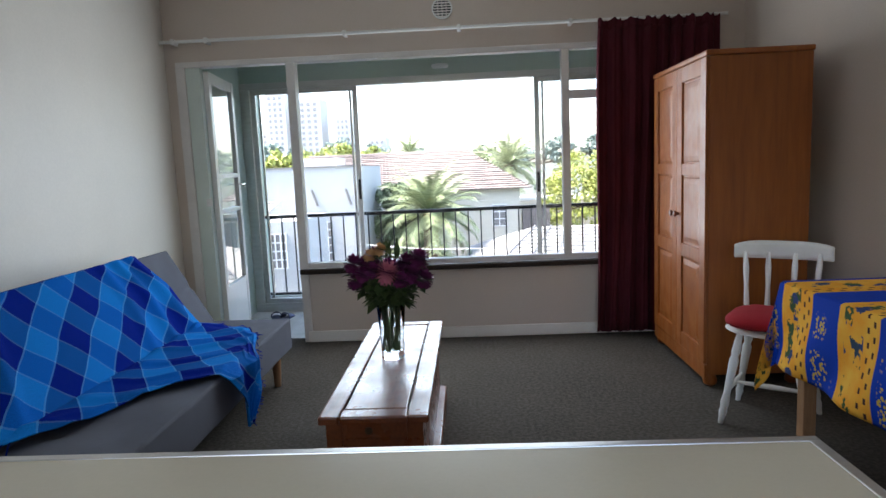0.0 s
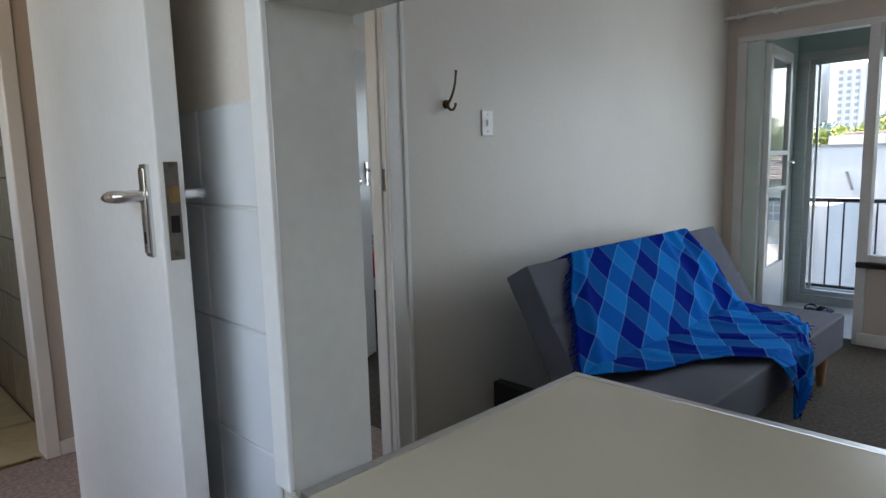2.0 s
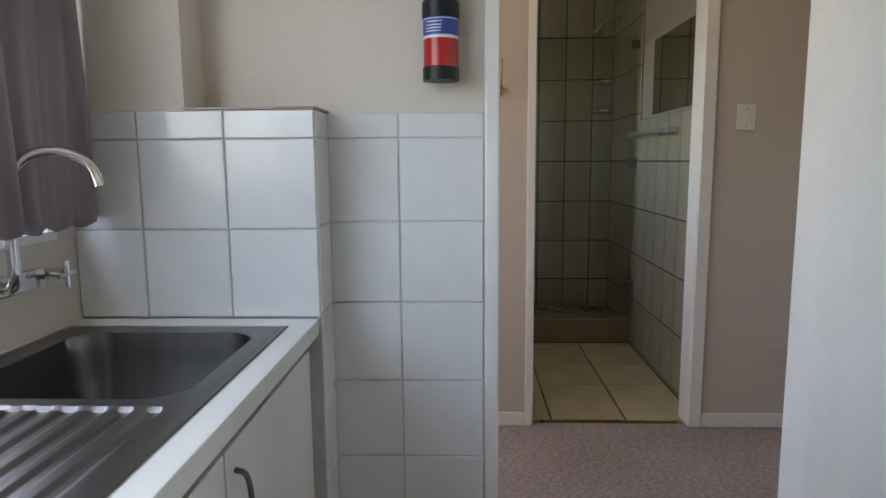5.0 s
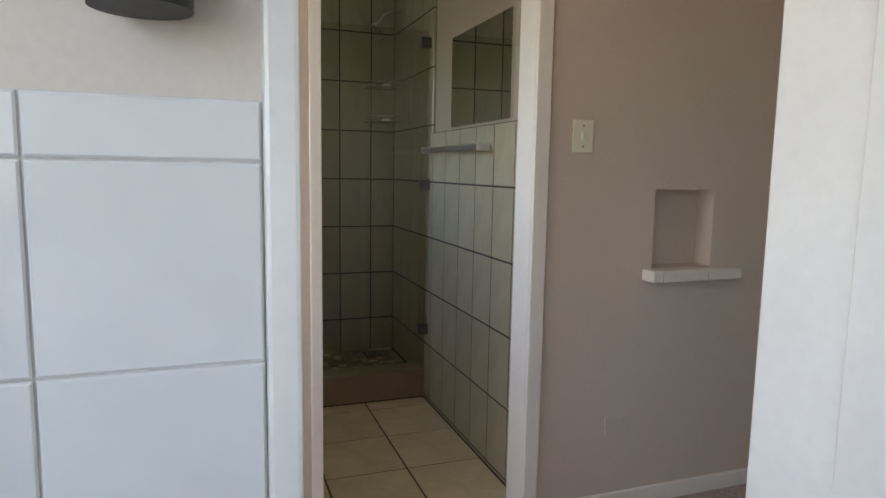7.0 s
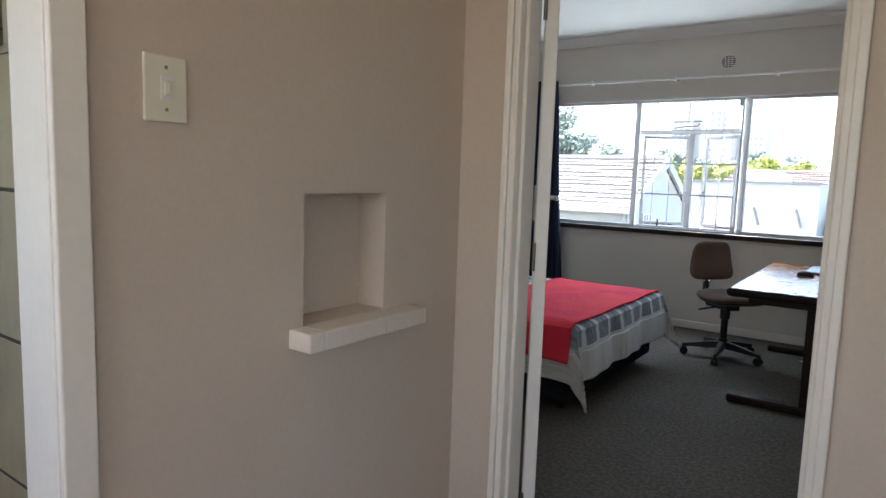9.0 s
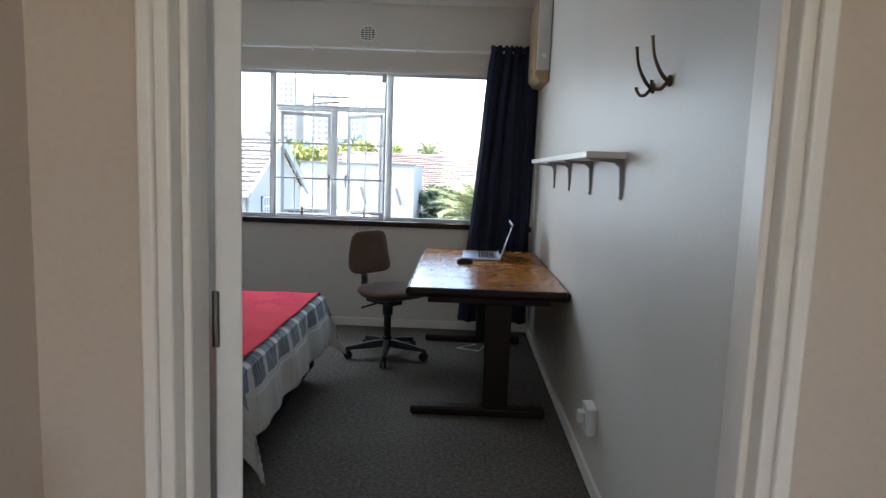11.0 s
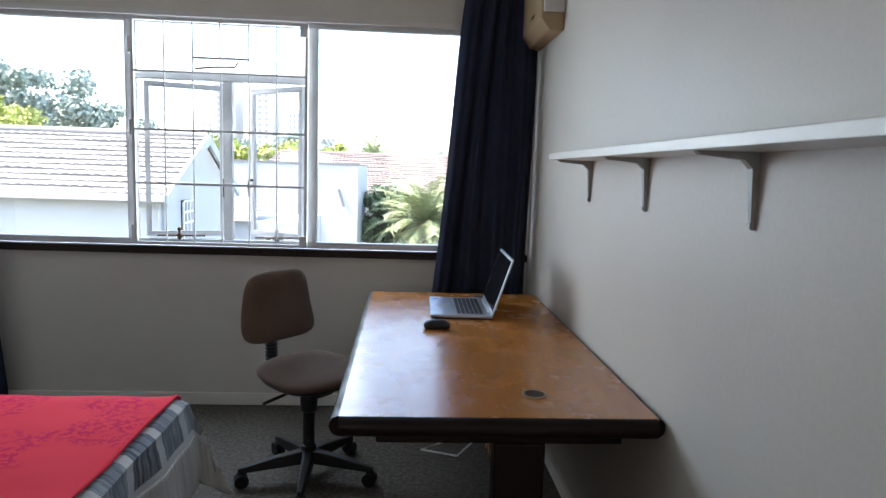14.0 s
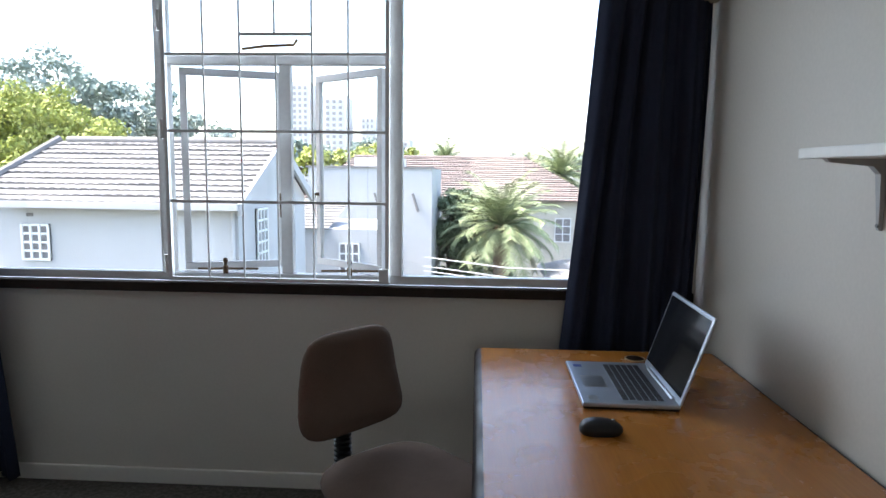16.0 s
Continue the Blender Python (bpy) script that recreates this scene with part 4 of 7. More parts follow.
curtain("curtain", 1.45, 2.30, 1.40, 2.28, LY - 0.085, 0.03, 2.235, 8, M["curtain_red"], "burgundy curtain drawn to one side of the window", seed=3)


def vent(x, y, z, r, label):
    v = thing("air_vent", (x, y, z), label, "vent")
    part("backing", tube(mesh(), [(x, y, z), (x, y - 0.004, z)], r * 0.96, 28), M["black"], v)
    bm = mesh()
    n = 28
    rings = [[bm.verts.new((x + math.cos(6.283 * i / n) * rr, y - dy, z + math.sin(6.283 * i / n) * rr)) for i in range(n)] for rr, dy in ((r, 0.0), (r, 0.012), (r * 0.86, 0.012), (r * 0.86, 0.0))]
    for a, b in zip(rings, rings[1:]):
        for i in range(n):
            bm.faces.new((a[i], a[(i + 1) % n], b[(i + 1) % n], b[i]))
    part("rim", bm, M["white_plastic"], v)
    for k in range(-3, 4):
        h = math.sqrt(max(0.0, (r * 0.9) ** 2 - (k * r * 0.25) ** 2))
        part("slat", bx(x - h, x + h, y - 0.011, y - 0.005, z + k * r * 0.25 - r * 0.05, z + k * r * 0.25 + r * 0.05), M["trim"], v)
    for k in (-1, 0, 1):
        part("bar", bx(x + k * r * 0.4 - 0.003, x + k * r * 0.4 + 0.003, y - 0.0125, y - 0.004, z - r * 0.85, z + r * 0.85), M["trim"], v)


vent(0.347, LY, 2.435, 0.075, "round white louvred wall vent")
vent(-3.267, WY, 2.435, 0.07, "round white louvred wall vent")


# ---- living room furniture ----
def wardrobe():
    x0, x1, y0, y1, z1 = 1.775, 2.335, 4.56, 5.52, 1.86
    w = thing("wardrobe", ((x0 + x1) / 2, (y0 + y1) / 2, 0), "varnished orange pine wardrobe with two panelled doors", "wardrobe")
    P = M["pine"]
    part("side_panel", bx(x0 + 0.02, x1, y0, y0 + 0.022, 0.07, z1 - 0.03), P, w, bevel=0.003)
    part("side_panel", bx(x0 + 0.02, x1, y1 - 0.022, y1, 0.07, z1 - 0.03), P, w, bevel=0.003)
    part("back_panel", bx(x1 - 0.012, x1, y0 + 0.022, y1 - 0.022, 0.07, z1 - 0.03), P, w)
    part("bottom_panel", bx(x0 + 0.02, x1 - 0.012, y0 + 0.022, y1 - 0.022, 0.07, 0.13), P, w)
    part("top", bx(x0 - 0.004, x1 + 0.005, y0 - 0.012, y1 + 0.012, z1 - 0.03, z1), P, w, bevel=0.008)
    part("plinth", bx(x0 + 0.004, x0 + 0.02, y0, y1, 0.045, 0.13), P, w, bevel=0.003)
    for x, y in ((x0 + 0.05, y0 + 0.04), (x1 - 0.05, y0 + 0.04), (x0 + 0.05, y1 - 0.04), (x1 - 0.05, y1 - 0.04)):
        part("bun_foot", lathe(mesh(), x, y, [(0.02, 0.0), (0.036, 0.012), (0.04, 0.035), (0.03, 0.06), (0.026, 0.072)], 16), P, w, smooth=True)
    ym = (y0 + y1) / 2
    for k, (a, b) in enumerate(((y0 + 0.004, ym - 0.002), (ym + 0.002, y1 - 0.004))):
        d0, d1 = 0.135, z1 - 0.034
        st = 0.085
        bm = bx(x0, x0 + 0.02, a, a + st, d0, d1)
        box(bm, x0, x0 + 0.02, b - st, b, d0, d1)
        rails = ((d0, d0 + 0.09), (0.70, 0.78), (1.19, 1.26), (d1 - 0.09, d1))
        for r0, r1 in rails:
            box(bm, x0 + 0.0005, x0 + 0.0195, a + st, b - st, r0, r1)
        dr = part("door", bm, P, w, bevel=0.003)
        for (_, p0), (p1, _) in zip(rails, rails[1:]):
            pb = mesh()
            rows = []
            for ins, dx in ((0.0, 0.012), (0.012, 0.013), (0.016, 0.009), (0.045, 0.004), (0.05, 0.004)):
                rows.append([pb.verts.new((x0 + dx, yy, zz)) for yy, zz in ((a + st + ins, p0 + ins), (b - st - ins, p0 + ins), (b - st - ins, p1 - ins), (a + st + ins, p1 - ins))])
            for r0, r1 in zip(rows, rows[1:]):
                for i in range(4):
                    pb.faces.new((r0[i], r0[(i + 1) % 4], r1[(i + 1) % 4], r1[i]))
            pb.faces.new(rows[-1])
            box(pb, x0 + 0.013, x0 + 0.019, a + st, b - st, p0, p1)
            part("panel", pb, P, dr)
        ky = b - 0.035 if k == 0 else a + 0.035
        part("knob", tube(mesh(), [(x0, ky, 0.955), (x0 - 0.012, ky, 0.955), (x0 - 0.02, ky, 0.955), (x0 - 0.03, ky, 0.955), (x0 - 0.036, ky, 0.955)], [0.008, 0.008, 0.018, 0.019, 0.008], 14), M["pine_dark"], dr, "turned dark wooden knob", smooth=True)


wardrobe()


def chest():
    x0, x1, y0, y1, zt = -0.075, 0.315, 3.13, 4.50, 0.455
    c = thing("blanket_chest", ((x0 + x1) / 2, (y0 + y1) / 2, 0), "polished red brown pine chest used as a coffee table", "chest")
    P = M["pine_dark"]
    b0, b1, c0, c1 = x0 + 0.03, x1 - 0.03, y0 + 0.035, y1 - 0.035
    part("body", bx(b0, b1, c0, c1, 0.07, zt - 0.03), P, c, bevel=0.003)
    part("plinth", bx(b0 - 0.035, b1 + 0.035, c0 - 0.03, c1 + 0.03, 0.0, 0.08), P, c, bevel=0.008)
    bm = mesh()
    for xa, xb, ya, yb in ((b0 - 0.008, b0 + 0.05, c0 - 0.008, c0), (b1 - 0.05, b1 + 0.008, c0 - 0.008, c0)):
        box(bm, xa, xb, ya, yb, 0.08, zt - 0.032)
    box(bm, b0 + 0.05, b1 - 0.05, c0 - 0.008, c0, 0.08, 0.14)
    box(bm, b0 + 0.05, b1 - 0.05, c0 - 0.008, c0, zt - 0.09, zt - 0.032)
    part("end_frame", bm, P, c, bevel=0.002)
    part("keyhole_plate", tube(mesh(), [(0.1, c0 - 0.008, zt - 0.062), (0.1, c0 - 0.011, zt - 0.062)], 0.014, 16), M["bronze"], c, "dark keyhole plate")
    fw = 0.075
    bm = bx(x0, x0 + fw, y0, y1, zt - 0.03, zt)
    box(bm, x1 - fw, x1, y0, y1, zt - 0.03, zt)
    box(bm, x0 + fw, x1 - fw, y0, y0 + fw, zt - 0.03, zt)
    box(bm, x0 + fw, x1 - fw, y1 - fw, y1, zt - 0.03, zt)
    lid = part("lid_frame", bm, P, c, bevel=0.007)
    part("lid_panel", bx(x0 + fw + 0.006, x1 - fw - 0.006, y0 + fw + 0.006, y1 - fw - 0.006, zt - 0.028, zt - 0.002), P, lid, bevel=0.006)
    part("lid_groove", bx(x0 + fw, x1 - fw, y0 + fw, y1 - fw, zt - 0.03, zt - 0.02), M["desk_edge"], lid)


chest()


def flowers():
    x, y, z = 0.115, 3.83, 0.455
    v = thing("vase", (x, y, z), "clear glass vase of water on the chest", "vase")
    bm = lathe(mesh(), x, y, [(0.0, z), (0.05, z), (0.052, z + 0.006), (0.052, z + 0.03), (0.056, z + 0.12), (0.066, z + 0.245), (0.0645, z + 0.248), (0.0625, z + 0.245), (0.0525, z + 0.12), (0.048, z + 0.035), (0.0, z + 0.028)], 32)
    part("glass", bm, M["vase_glass"], v, smooth=True)
    part("water_surface", lathe(mesh(), x, y, [(0.0, z + 0.1535), (0.0535, z + 0.1535), (0.0537, z + 0.155), (0.0, z + 0.155)], 24), M["water"], v, smooth=True)
    rnd = random.Random(11)
    bq = thing("bouquet", (x, y, z + 0.03), "bunch of purple, pink and peach cut flowers in the vase", "flowers")
    pet = {n: leafy(n + "_petal", a, b) for n, a, b in (("purple", (0.075, 0.008, 0.05), (0.15, 0.02, 0.09)), ("pink", (0.42, 0.11, 0.17), (0.55, 0.18, 0.23)), ("peach", (0.55, 0.27, 0.12), (0.62, 0.38, 0.18)))}
    heads = [("pink", (0.005, -0.10, 0.405), 0.062)]
    for i in range(15):
        a = i * 2.4
        r = 0.055 + 0.105 * math.sqrt((i + 0.5) / 15)
        heads.append(("purple", (r * math.cos(a) * 1.05, r * math.sin(a) * 0.8, 0.47 - 0.55 * r + rnd.uniform(-0.03, 0.04)), rnd.uniform(0.045, 0.06)))
    heads += [("peach", (-0.075, -0.04, 0.475), 0.036), ("peach", (-0.03, -0.03, 0.50), 0.036), ("purple", (0.14, -0.06, 0.46), 0.048), ("purple", (-0.15, -0.06, 0.445), 0.048), ("purple", (-0.10, -0.09, 0.40), 0.045), ("purple", (0.11, -0.09, 0.40), 0.045)]
    stems, leaves = mesh(), mesh()
    for kind, (hx, hy, hz), r in heads:
        c = Vector((x + hx, y + hy, z + hz))
        bm = mesh()
        n_p = 110 if kind == "pink" else 75
        for k in range(n_p):
            f = k / n_p
            th = k * 2.39996
            el = math.acos(1 - 1.35 * f)
            d = Vector((math.cos(th) * math.sin(el), math.sin(th) * math.sin(el), math.cos(el)))
            lean = Vector((hx * 3, hy * 3 - 0.45, 1.0)).normalized()
            d = Vector((0, 0, 1)).rotation_difference(lean) @ d
            s = d.cross(Vector((0.3, 0.2, 1))).normalized() * r * (0.16 if kind == "pink" else 0.30)
            u = d.cross(s).normalized() * r * 0.08
            p0, p1, p2 = c + d * r * 0.15, c + d * r * 0.7, c + d * r * rnd.uniform(0.9, 1.1)
            vs = [bm.verts.new(q) for q in (p0, p1 - s + u, p2 + u * 2, p1 + s + u)]
            bm.faces.new(vs)
        part("blossom", bm, pet[kind], bq, {"pink": "pale pink chrysanthemum head", "peach": "peach coloured rose head", "purple": "dark purple blossom"}[kind])
        foot = Vector((x + rnd.uniform(-0.03, 0.03), y + rnd.uniform(-0.03, 0.03), z + 0.037))
        for _ in range(2):
            foot = foot + Vector((rnd.uniform(-0.012, 0.012), rnd.uniform(-0.012, 0.012), 0))
            tube(stems, [c - Vector((0, 0, r * 0.3)), Vector((x + hx * 0.35, y + hy * 0.35, z + 0.27)), foot], 0.0032, 6)
        for k in range(34):
            f = rnd.uniform(0.05, 0.95)
            q = c.lerp(Vector((x + hx * 0.35, y + hy * 0.35, z + 0.25)), f)
            a = rnd.uniform(0, 6.283)
            d = Vector((math.cos(a), math.sin(a), rnd.uniform(-0.5, 0.4))).normalized()
            ln = rnd.uniform(0.04, 0.085)
            s = d.cross(Vector((0, 0, 1))).normalized() * ln * 0.25
            dn = Vector((0, 0, -0.01))
            va = [leaves.verts.new(w) for w in (q, q + d * ln * 0.5 - s, q + d * ln + dn, q + d * ln * 0.5 + s)]
            leaves.faces.new(va)
    for k in range(6):
        a = -0.6 + 0.5 * k
        q = Vector((x + 0.05 * math.cos(a * 2), y - 0.03, z + 0.45))
        d = Vector((math.sin(a) * 0.4, -0.05, 1)).normalized()
        s = Vector((0.012, 0.006, 0))
        va = [leaves.verts.new(w) for w in (q, q + d * 0.05 - s, q + d * 0.1, q + d * 0.05 + s)]
        leaves.faces.new(va)
    part("stems", stems, leafy("stem_green", (0.05, 0.09, 0.03), (0.09, 0.14, 0.05)), bq, smooth=True)
    part("leaves", leaves, leafy("bouquet_leaf", (0.02, 0.04, 0.012), (0.05, 0.075, 0.02)), bq)


flowers()


def sofa():
    s = thing("futon_sofa", (-1.05, 3.95, 0), "grey fabric futon sofa with short wooden legs", "sofa")
    y0, y1 = 2.98, 4.90
    F = M["futon"]

    def pad(x0, x1, z0, z1, tufts, turn=None):
        bm = mesh()
        bmesh.ops.create_cube(bm, size=1.0)
        bmesh.ops.subdivide_edges(bm, edges=bm.edges, cuts=17, use_grid_fill=True)
        for v in bm.verts:
            u, w, t = v.co.x + 0.5, v.co.y + 0.5, v.co.z + 0.5
            z = z0 + (z1 - z0) * t
            if t > 0.5:
                dip = 0.0
                for tx, ty in tufts:
                    dip += math.exp(-(((u - tx) * (x1 - x0)) ** 2 + ((w - ty) * (y1 - y0)) ** 2) / 0.006)
                z -= 0.022 * min(dip, 1.0)
            v.co = Vector((x0 + (x1 - x0) * u, y0 + (y1 - y0) * w, z))
            if turn:
                v.co = turn @ v.co
        return bm
    grid = [(a, b) for a in (0.3, 0.72) for b in (0.12, 0.37, 0.63, 0.88)]
    part("seat", pad(-1.22, -0.66, 0.215, 0.405, grid), F, s, smooth=True, bevel=0.03)
    # the back leans away from the seat, its upholstered face turned to the room
    tilt = Matrix.Translation((-1.14, 0, 0.40)) @ Matrix.Rotation(radians(60), 4, "Y")
    bm = mesh()
    bmesh.ops.create_cube(bm, size=1.0)
    bmesh.ops.subdivide_edges(bm, edges=bm.edges, cuts=17, use_grid_fill=True)
    for v in bm.verts:
        u, w, t = v.co.x + 0.5, v.co.y + 0.5, v.co.z + 0.5
        z = -0.13 * (1 - t)
        if t > 0.5:
            z -= 0.02 * min(1.0, sum(math.exp(-(((u - a) * 0.55) ** 2 + ((w - b) * 1.92) ** 2) / 0.006) for a, b in grid))
            z -= 0.010 * math.exp(-((u - 0.5) * 0.55 / 0.02) ** 2)
        v.co = tilt @ Vector((-0.535 * u, y0 + (y1 - y0) * w, z))
    part("backrest", bm, F, s, smooth=True, bevel=0.03)
    part("base_frame", bx(-1.30, -0.72, y0 + 0.05, y1 - 0.05, 0.17, 0.215), M["black"], s, bevel=0.005)
    part("back_support", bx(-1.62, -1.30, y0 + 0.02, y0 + 0.07, 0.17, 0.30), M["black"], s, bevel=0.005)
    part("back_support", bx(-1.62, -1.30, y1 - 0.07, y1 - 0.02, 0.17, 0.30), M["black"], s, bevel=0.005)
    for x in (-0.74, -1.52):
        for y in (y0 + 0.12, y1 - 0.1):
            part("leg", tube(mesh(), [(x, y, 0), (x, y, 0.17)], [0.02, 0.03], 14), M["leg_wood"], s, "tapered oak leg", smooth=True)


sofa()


def throw():
    t = thing("throw_blanket", (-1.0, 3.95, 0.42), "blue checked wool throw with fringes spread over the sofa", "blanket")
    path = [Vector(p) for p in ((-1.60, 0.70), (-1.54, 0.815), (-1.415, 0.878), (-1.13, 0.43), (-1.08, 0.42), (-0.66, 0.425), (-0.635, 0.40), (-0.62, 0.06))]
    lens = [0.0]
    for a, b in zip(path, path[1:]):
        lens.append(lens[-1] + (b - a).length)
    over, crease, front = lens[2], lens[4], lens[5]
    smin, smax = 0.05, front + 0.33

    def along(sv):
        for k in range(len(path) - 1):
            if sv <= lens[k + 1] or k == len(path) - 2:
                f = (sv - lens[k]) / (lens[k + 1] - lens[k])
                return path[k].lerp(path[k + 1], min(f, 1.0))

    def between(sv, rows):
        """The edge's place along the sofa, eased between rows of length and place."""
        for (s0, y0), (s1, y1) in zip(rows, rows[1:]):
            if sv <= s1:
                f = max(0.0, (sv - s0) / (s1 - s0))
                return y0 + (y1 - y0) * f * f * (3 - 2 * f) * 0.5 + (y1 - y0) * f * 0.5
        return rows[-1][1]
    near_edge = ((0.0, 3.27), (over, 3.31), (over + 0.25, 3.14), (crease - 0.03, 2.96), (crease + 0.05, 3.12), (crease + 0.28, 3.66), (front, 3.74), (smax, 3.90))
    far_edge = ((0.0, 4.40), (over, 4.50), (over + 0.25, 4.62), (crease - 0.03, 4.66), (crease + 0.20, 4.60), (front - 0.06, 4.42), (front + 0.03, 4.16), (smax, 3.96))

    def spread(u, v):
        sv = smin + (smax - smin) * v
        y = between(sv, near_edge) * (1 - u) + between(sv, far_edge) * u
        return sv, y

    def at(u, v):
        sv, y = spread(u, v)
        q = along(sv)
        on_back = 1.0 if over < sv < crease else 0.35
        fold = 0.030 * math.exp(-((u - 0.93) / 0.035) ** 2) + 0.024 * math.exp(-((u - 0.84 + 0.10 * v) / 0.03) ** 2) + 0.016 * math.exp(-((u - 0.74 + 0.15 * v) / 0.03) ** 2)
        fold += 0.018 * math.exp(-((u - 0.05 - 0.06 * v) / 0.03) ** 2)
        lift = 0.006 + 0.010 * abs(noise.noise(Vector((u * 5, v * 5, 0.3)))) + fold * on_back
        lift += 0.012 * max(0.0, math.sin(26 * (y - 0.5 * sv))) ** 3 * (crease < sv < front)
        lift += 0.02 * math.exp(-((sv - crease) / 0.06) ** 2)
        nx, nz = (0.86, 0.5) if q[0] < -1.12 else (0.05, 1.0)
        if q[1] < 0.40 and q[0] > -0.7:
            nx, nz = 1.0, 0.2
            lift += 0.018 * (1 + math.sin(30 * y))
        return (q[0] + nx * lift, y + 0.012 * math.sin(9 * sv + 4 * u), q[1] + nz * lift)
    part("cloth", sheet(110, 110, at, weave=lambda u, v: (spread(u, v)[1] - 3.0, spread(u, v)[0])), M["plaid"], t, smooth=True, solid=0.005)
    rnd = random.Random(4)
    bm = mesh()
    for edge in (0, 1):
        for k in range(150):
            v = k / 149
            if (smin + (smax - smin) * v > crease) if edge == 0 else (smin + (smax - smin) * v < crease):
                continue
            a = Vector(at(float(edge), v))
            out = Vector((0, 1 if edge else -1, 0))
            d = out * rnd.uniform(0.02, 0.055) + Vector((rnd.uniform(-0.015, 0.015), 0, rnd.uniform(-0.035, -0.004)))
            tube(bm, [a, a + d * 0.5 + Vector((0, 0, 0.004)), a + d], 0.0024, 4)
    part("fringe", bm, M["plaid"], t)["kind"] = "stuff"


throw()


def spindle_chair():
    c = thing("wooden_chair", (1.935, 4.10, 0), "white painted spindle back chair with a red cushion", "chair")
    W = M["white"]
    cx, cy = 1.935, 4.10
    bm = mesh()
    res = bmesh.ops.create_uvsphere(bm, u_segments=28, v_segments=10, radius=1)
    for v in res["verts"]:
        k = 1.0 + 0.06 * math.cos(2 * math.atan2(v.co.y, v.co.x))
        v.co = Vector((cx + v.co.x * 0.2 * k, cy + v.co.y * 0.2 * k, 0.452 + v.co.z * 0.018))
    part("seat", bm, W, c, smooth=True)
    prof = [(0.012, 0), (0.014, 0.03), (0.02, 0.06), (0.016, 0.075), (0.021, 0.10), (0.016, 0.15), (0.02, 0.24), (0.023, 0.31), (0.016, 0.33), (0.021, 0.35), (0.014, 0.44)]
    for dx, dy in ((-1, -1), (1, -1), (-1, 1), (1, 1)):
        top, bot = Vector((cx + dx * 0.12, cy + dy * 0.12, 0.445)), Vector((cx + dx * 0.19, cy + dy * 0.18, 0))
        pts = [bot.lerp(top, z / 0.44) for _, z in prof]
        part("leg", tube(mesh(), pts, [r for r, _ in prof], 12), W, c, "turned white leg", smooth=True)
    for a, b in (((-1, -1), (-1, 1)), ((1, -1), (1, 1)), ((-1, 0), (1, 0))):
        pa, pb = Vector((cx + a[0] * 0.165, cy + a[1] * 0.155, 0.16)), Vector((cx + b[0] * 0.165, cy + b[1] * 0.155, 0.16))
        part("stretcher", tube(mesh(), [pa, pa.lerp(pb, 0.3), pa.lerp(pb, 0.5), pa.lerp(pb, 0.7), pb], [0.008, 0.011, 0.014, 0.011, 0.008], 10), W, c, smooth=True)
    by = cy + 0.19
    for x in (-0.165, -0.06, 0.06, 0.165):
        p = [(cx + x * 0.9, by - 0.03, 0.455), (cx + x * 0.93, by - 0.02, 0.53), (cx + x * 0.97, by, 0.62), (cx + x, by + 0.012, 0.72), (cx + x * 1.03, by + 0.02, 0.80)]
        part("spindle", tube(mesh(), p, [0.009, 0.014, 0.011, 0.015, 0.009], 12), W, c, smooth=True)
    def rail(u, v):
        a = (u - 0.5) * 2
        h = 0.045 * (1 - 0.25 * a ** 4)
        return (cx + a * 0.225, by + 0.02 + 0.02 * (1 - a * a), 0.768 + 2 * h * v)
    part("top_rail", sheet(20, 4, rail), W, c, smooth=True, solid=0.024)
    c.rotation_euler = (0, 0, radians(-35))
    q = thing("seat_cushion", (cx, cy, 0.47), "red corduroy cushion on the chair", "cushion")
    bm = mesh()
    for v in bmesh.ops.create_uvsphere(bm, u_segments=40, v_segments=16, radius=1)["verts"]:
        e = 0.55
        f = lambda s: math.copysign(abs(s) ** e, s)
        v.co = Vector((cx + f(v.co.x) * 0.20, cy + f(v.co.y) * 0.19, 0.505 + v.co.z * 0.042 + 0.002 * math.sin(v.co.x * 90)))
    part("pad", bm, M["cushion"], q, smooth=True)
    q.rotation_euler = (0, 0, radians(-35))


spindle_chair()


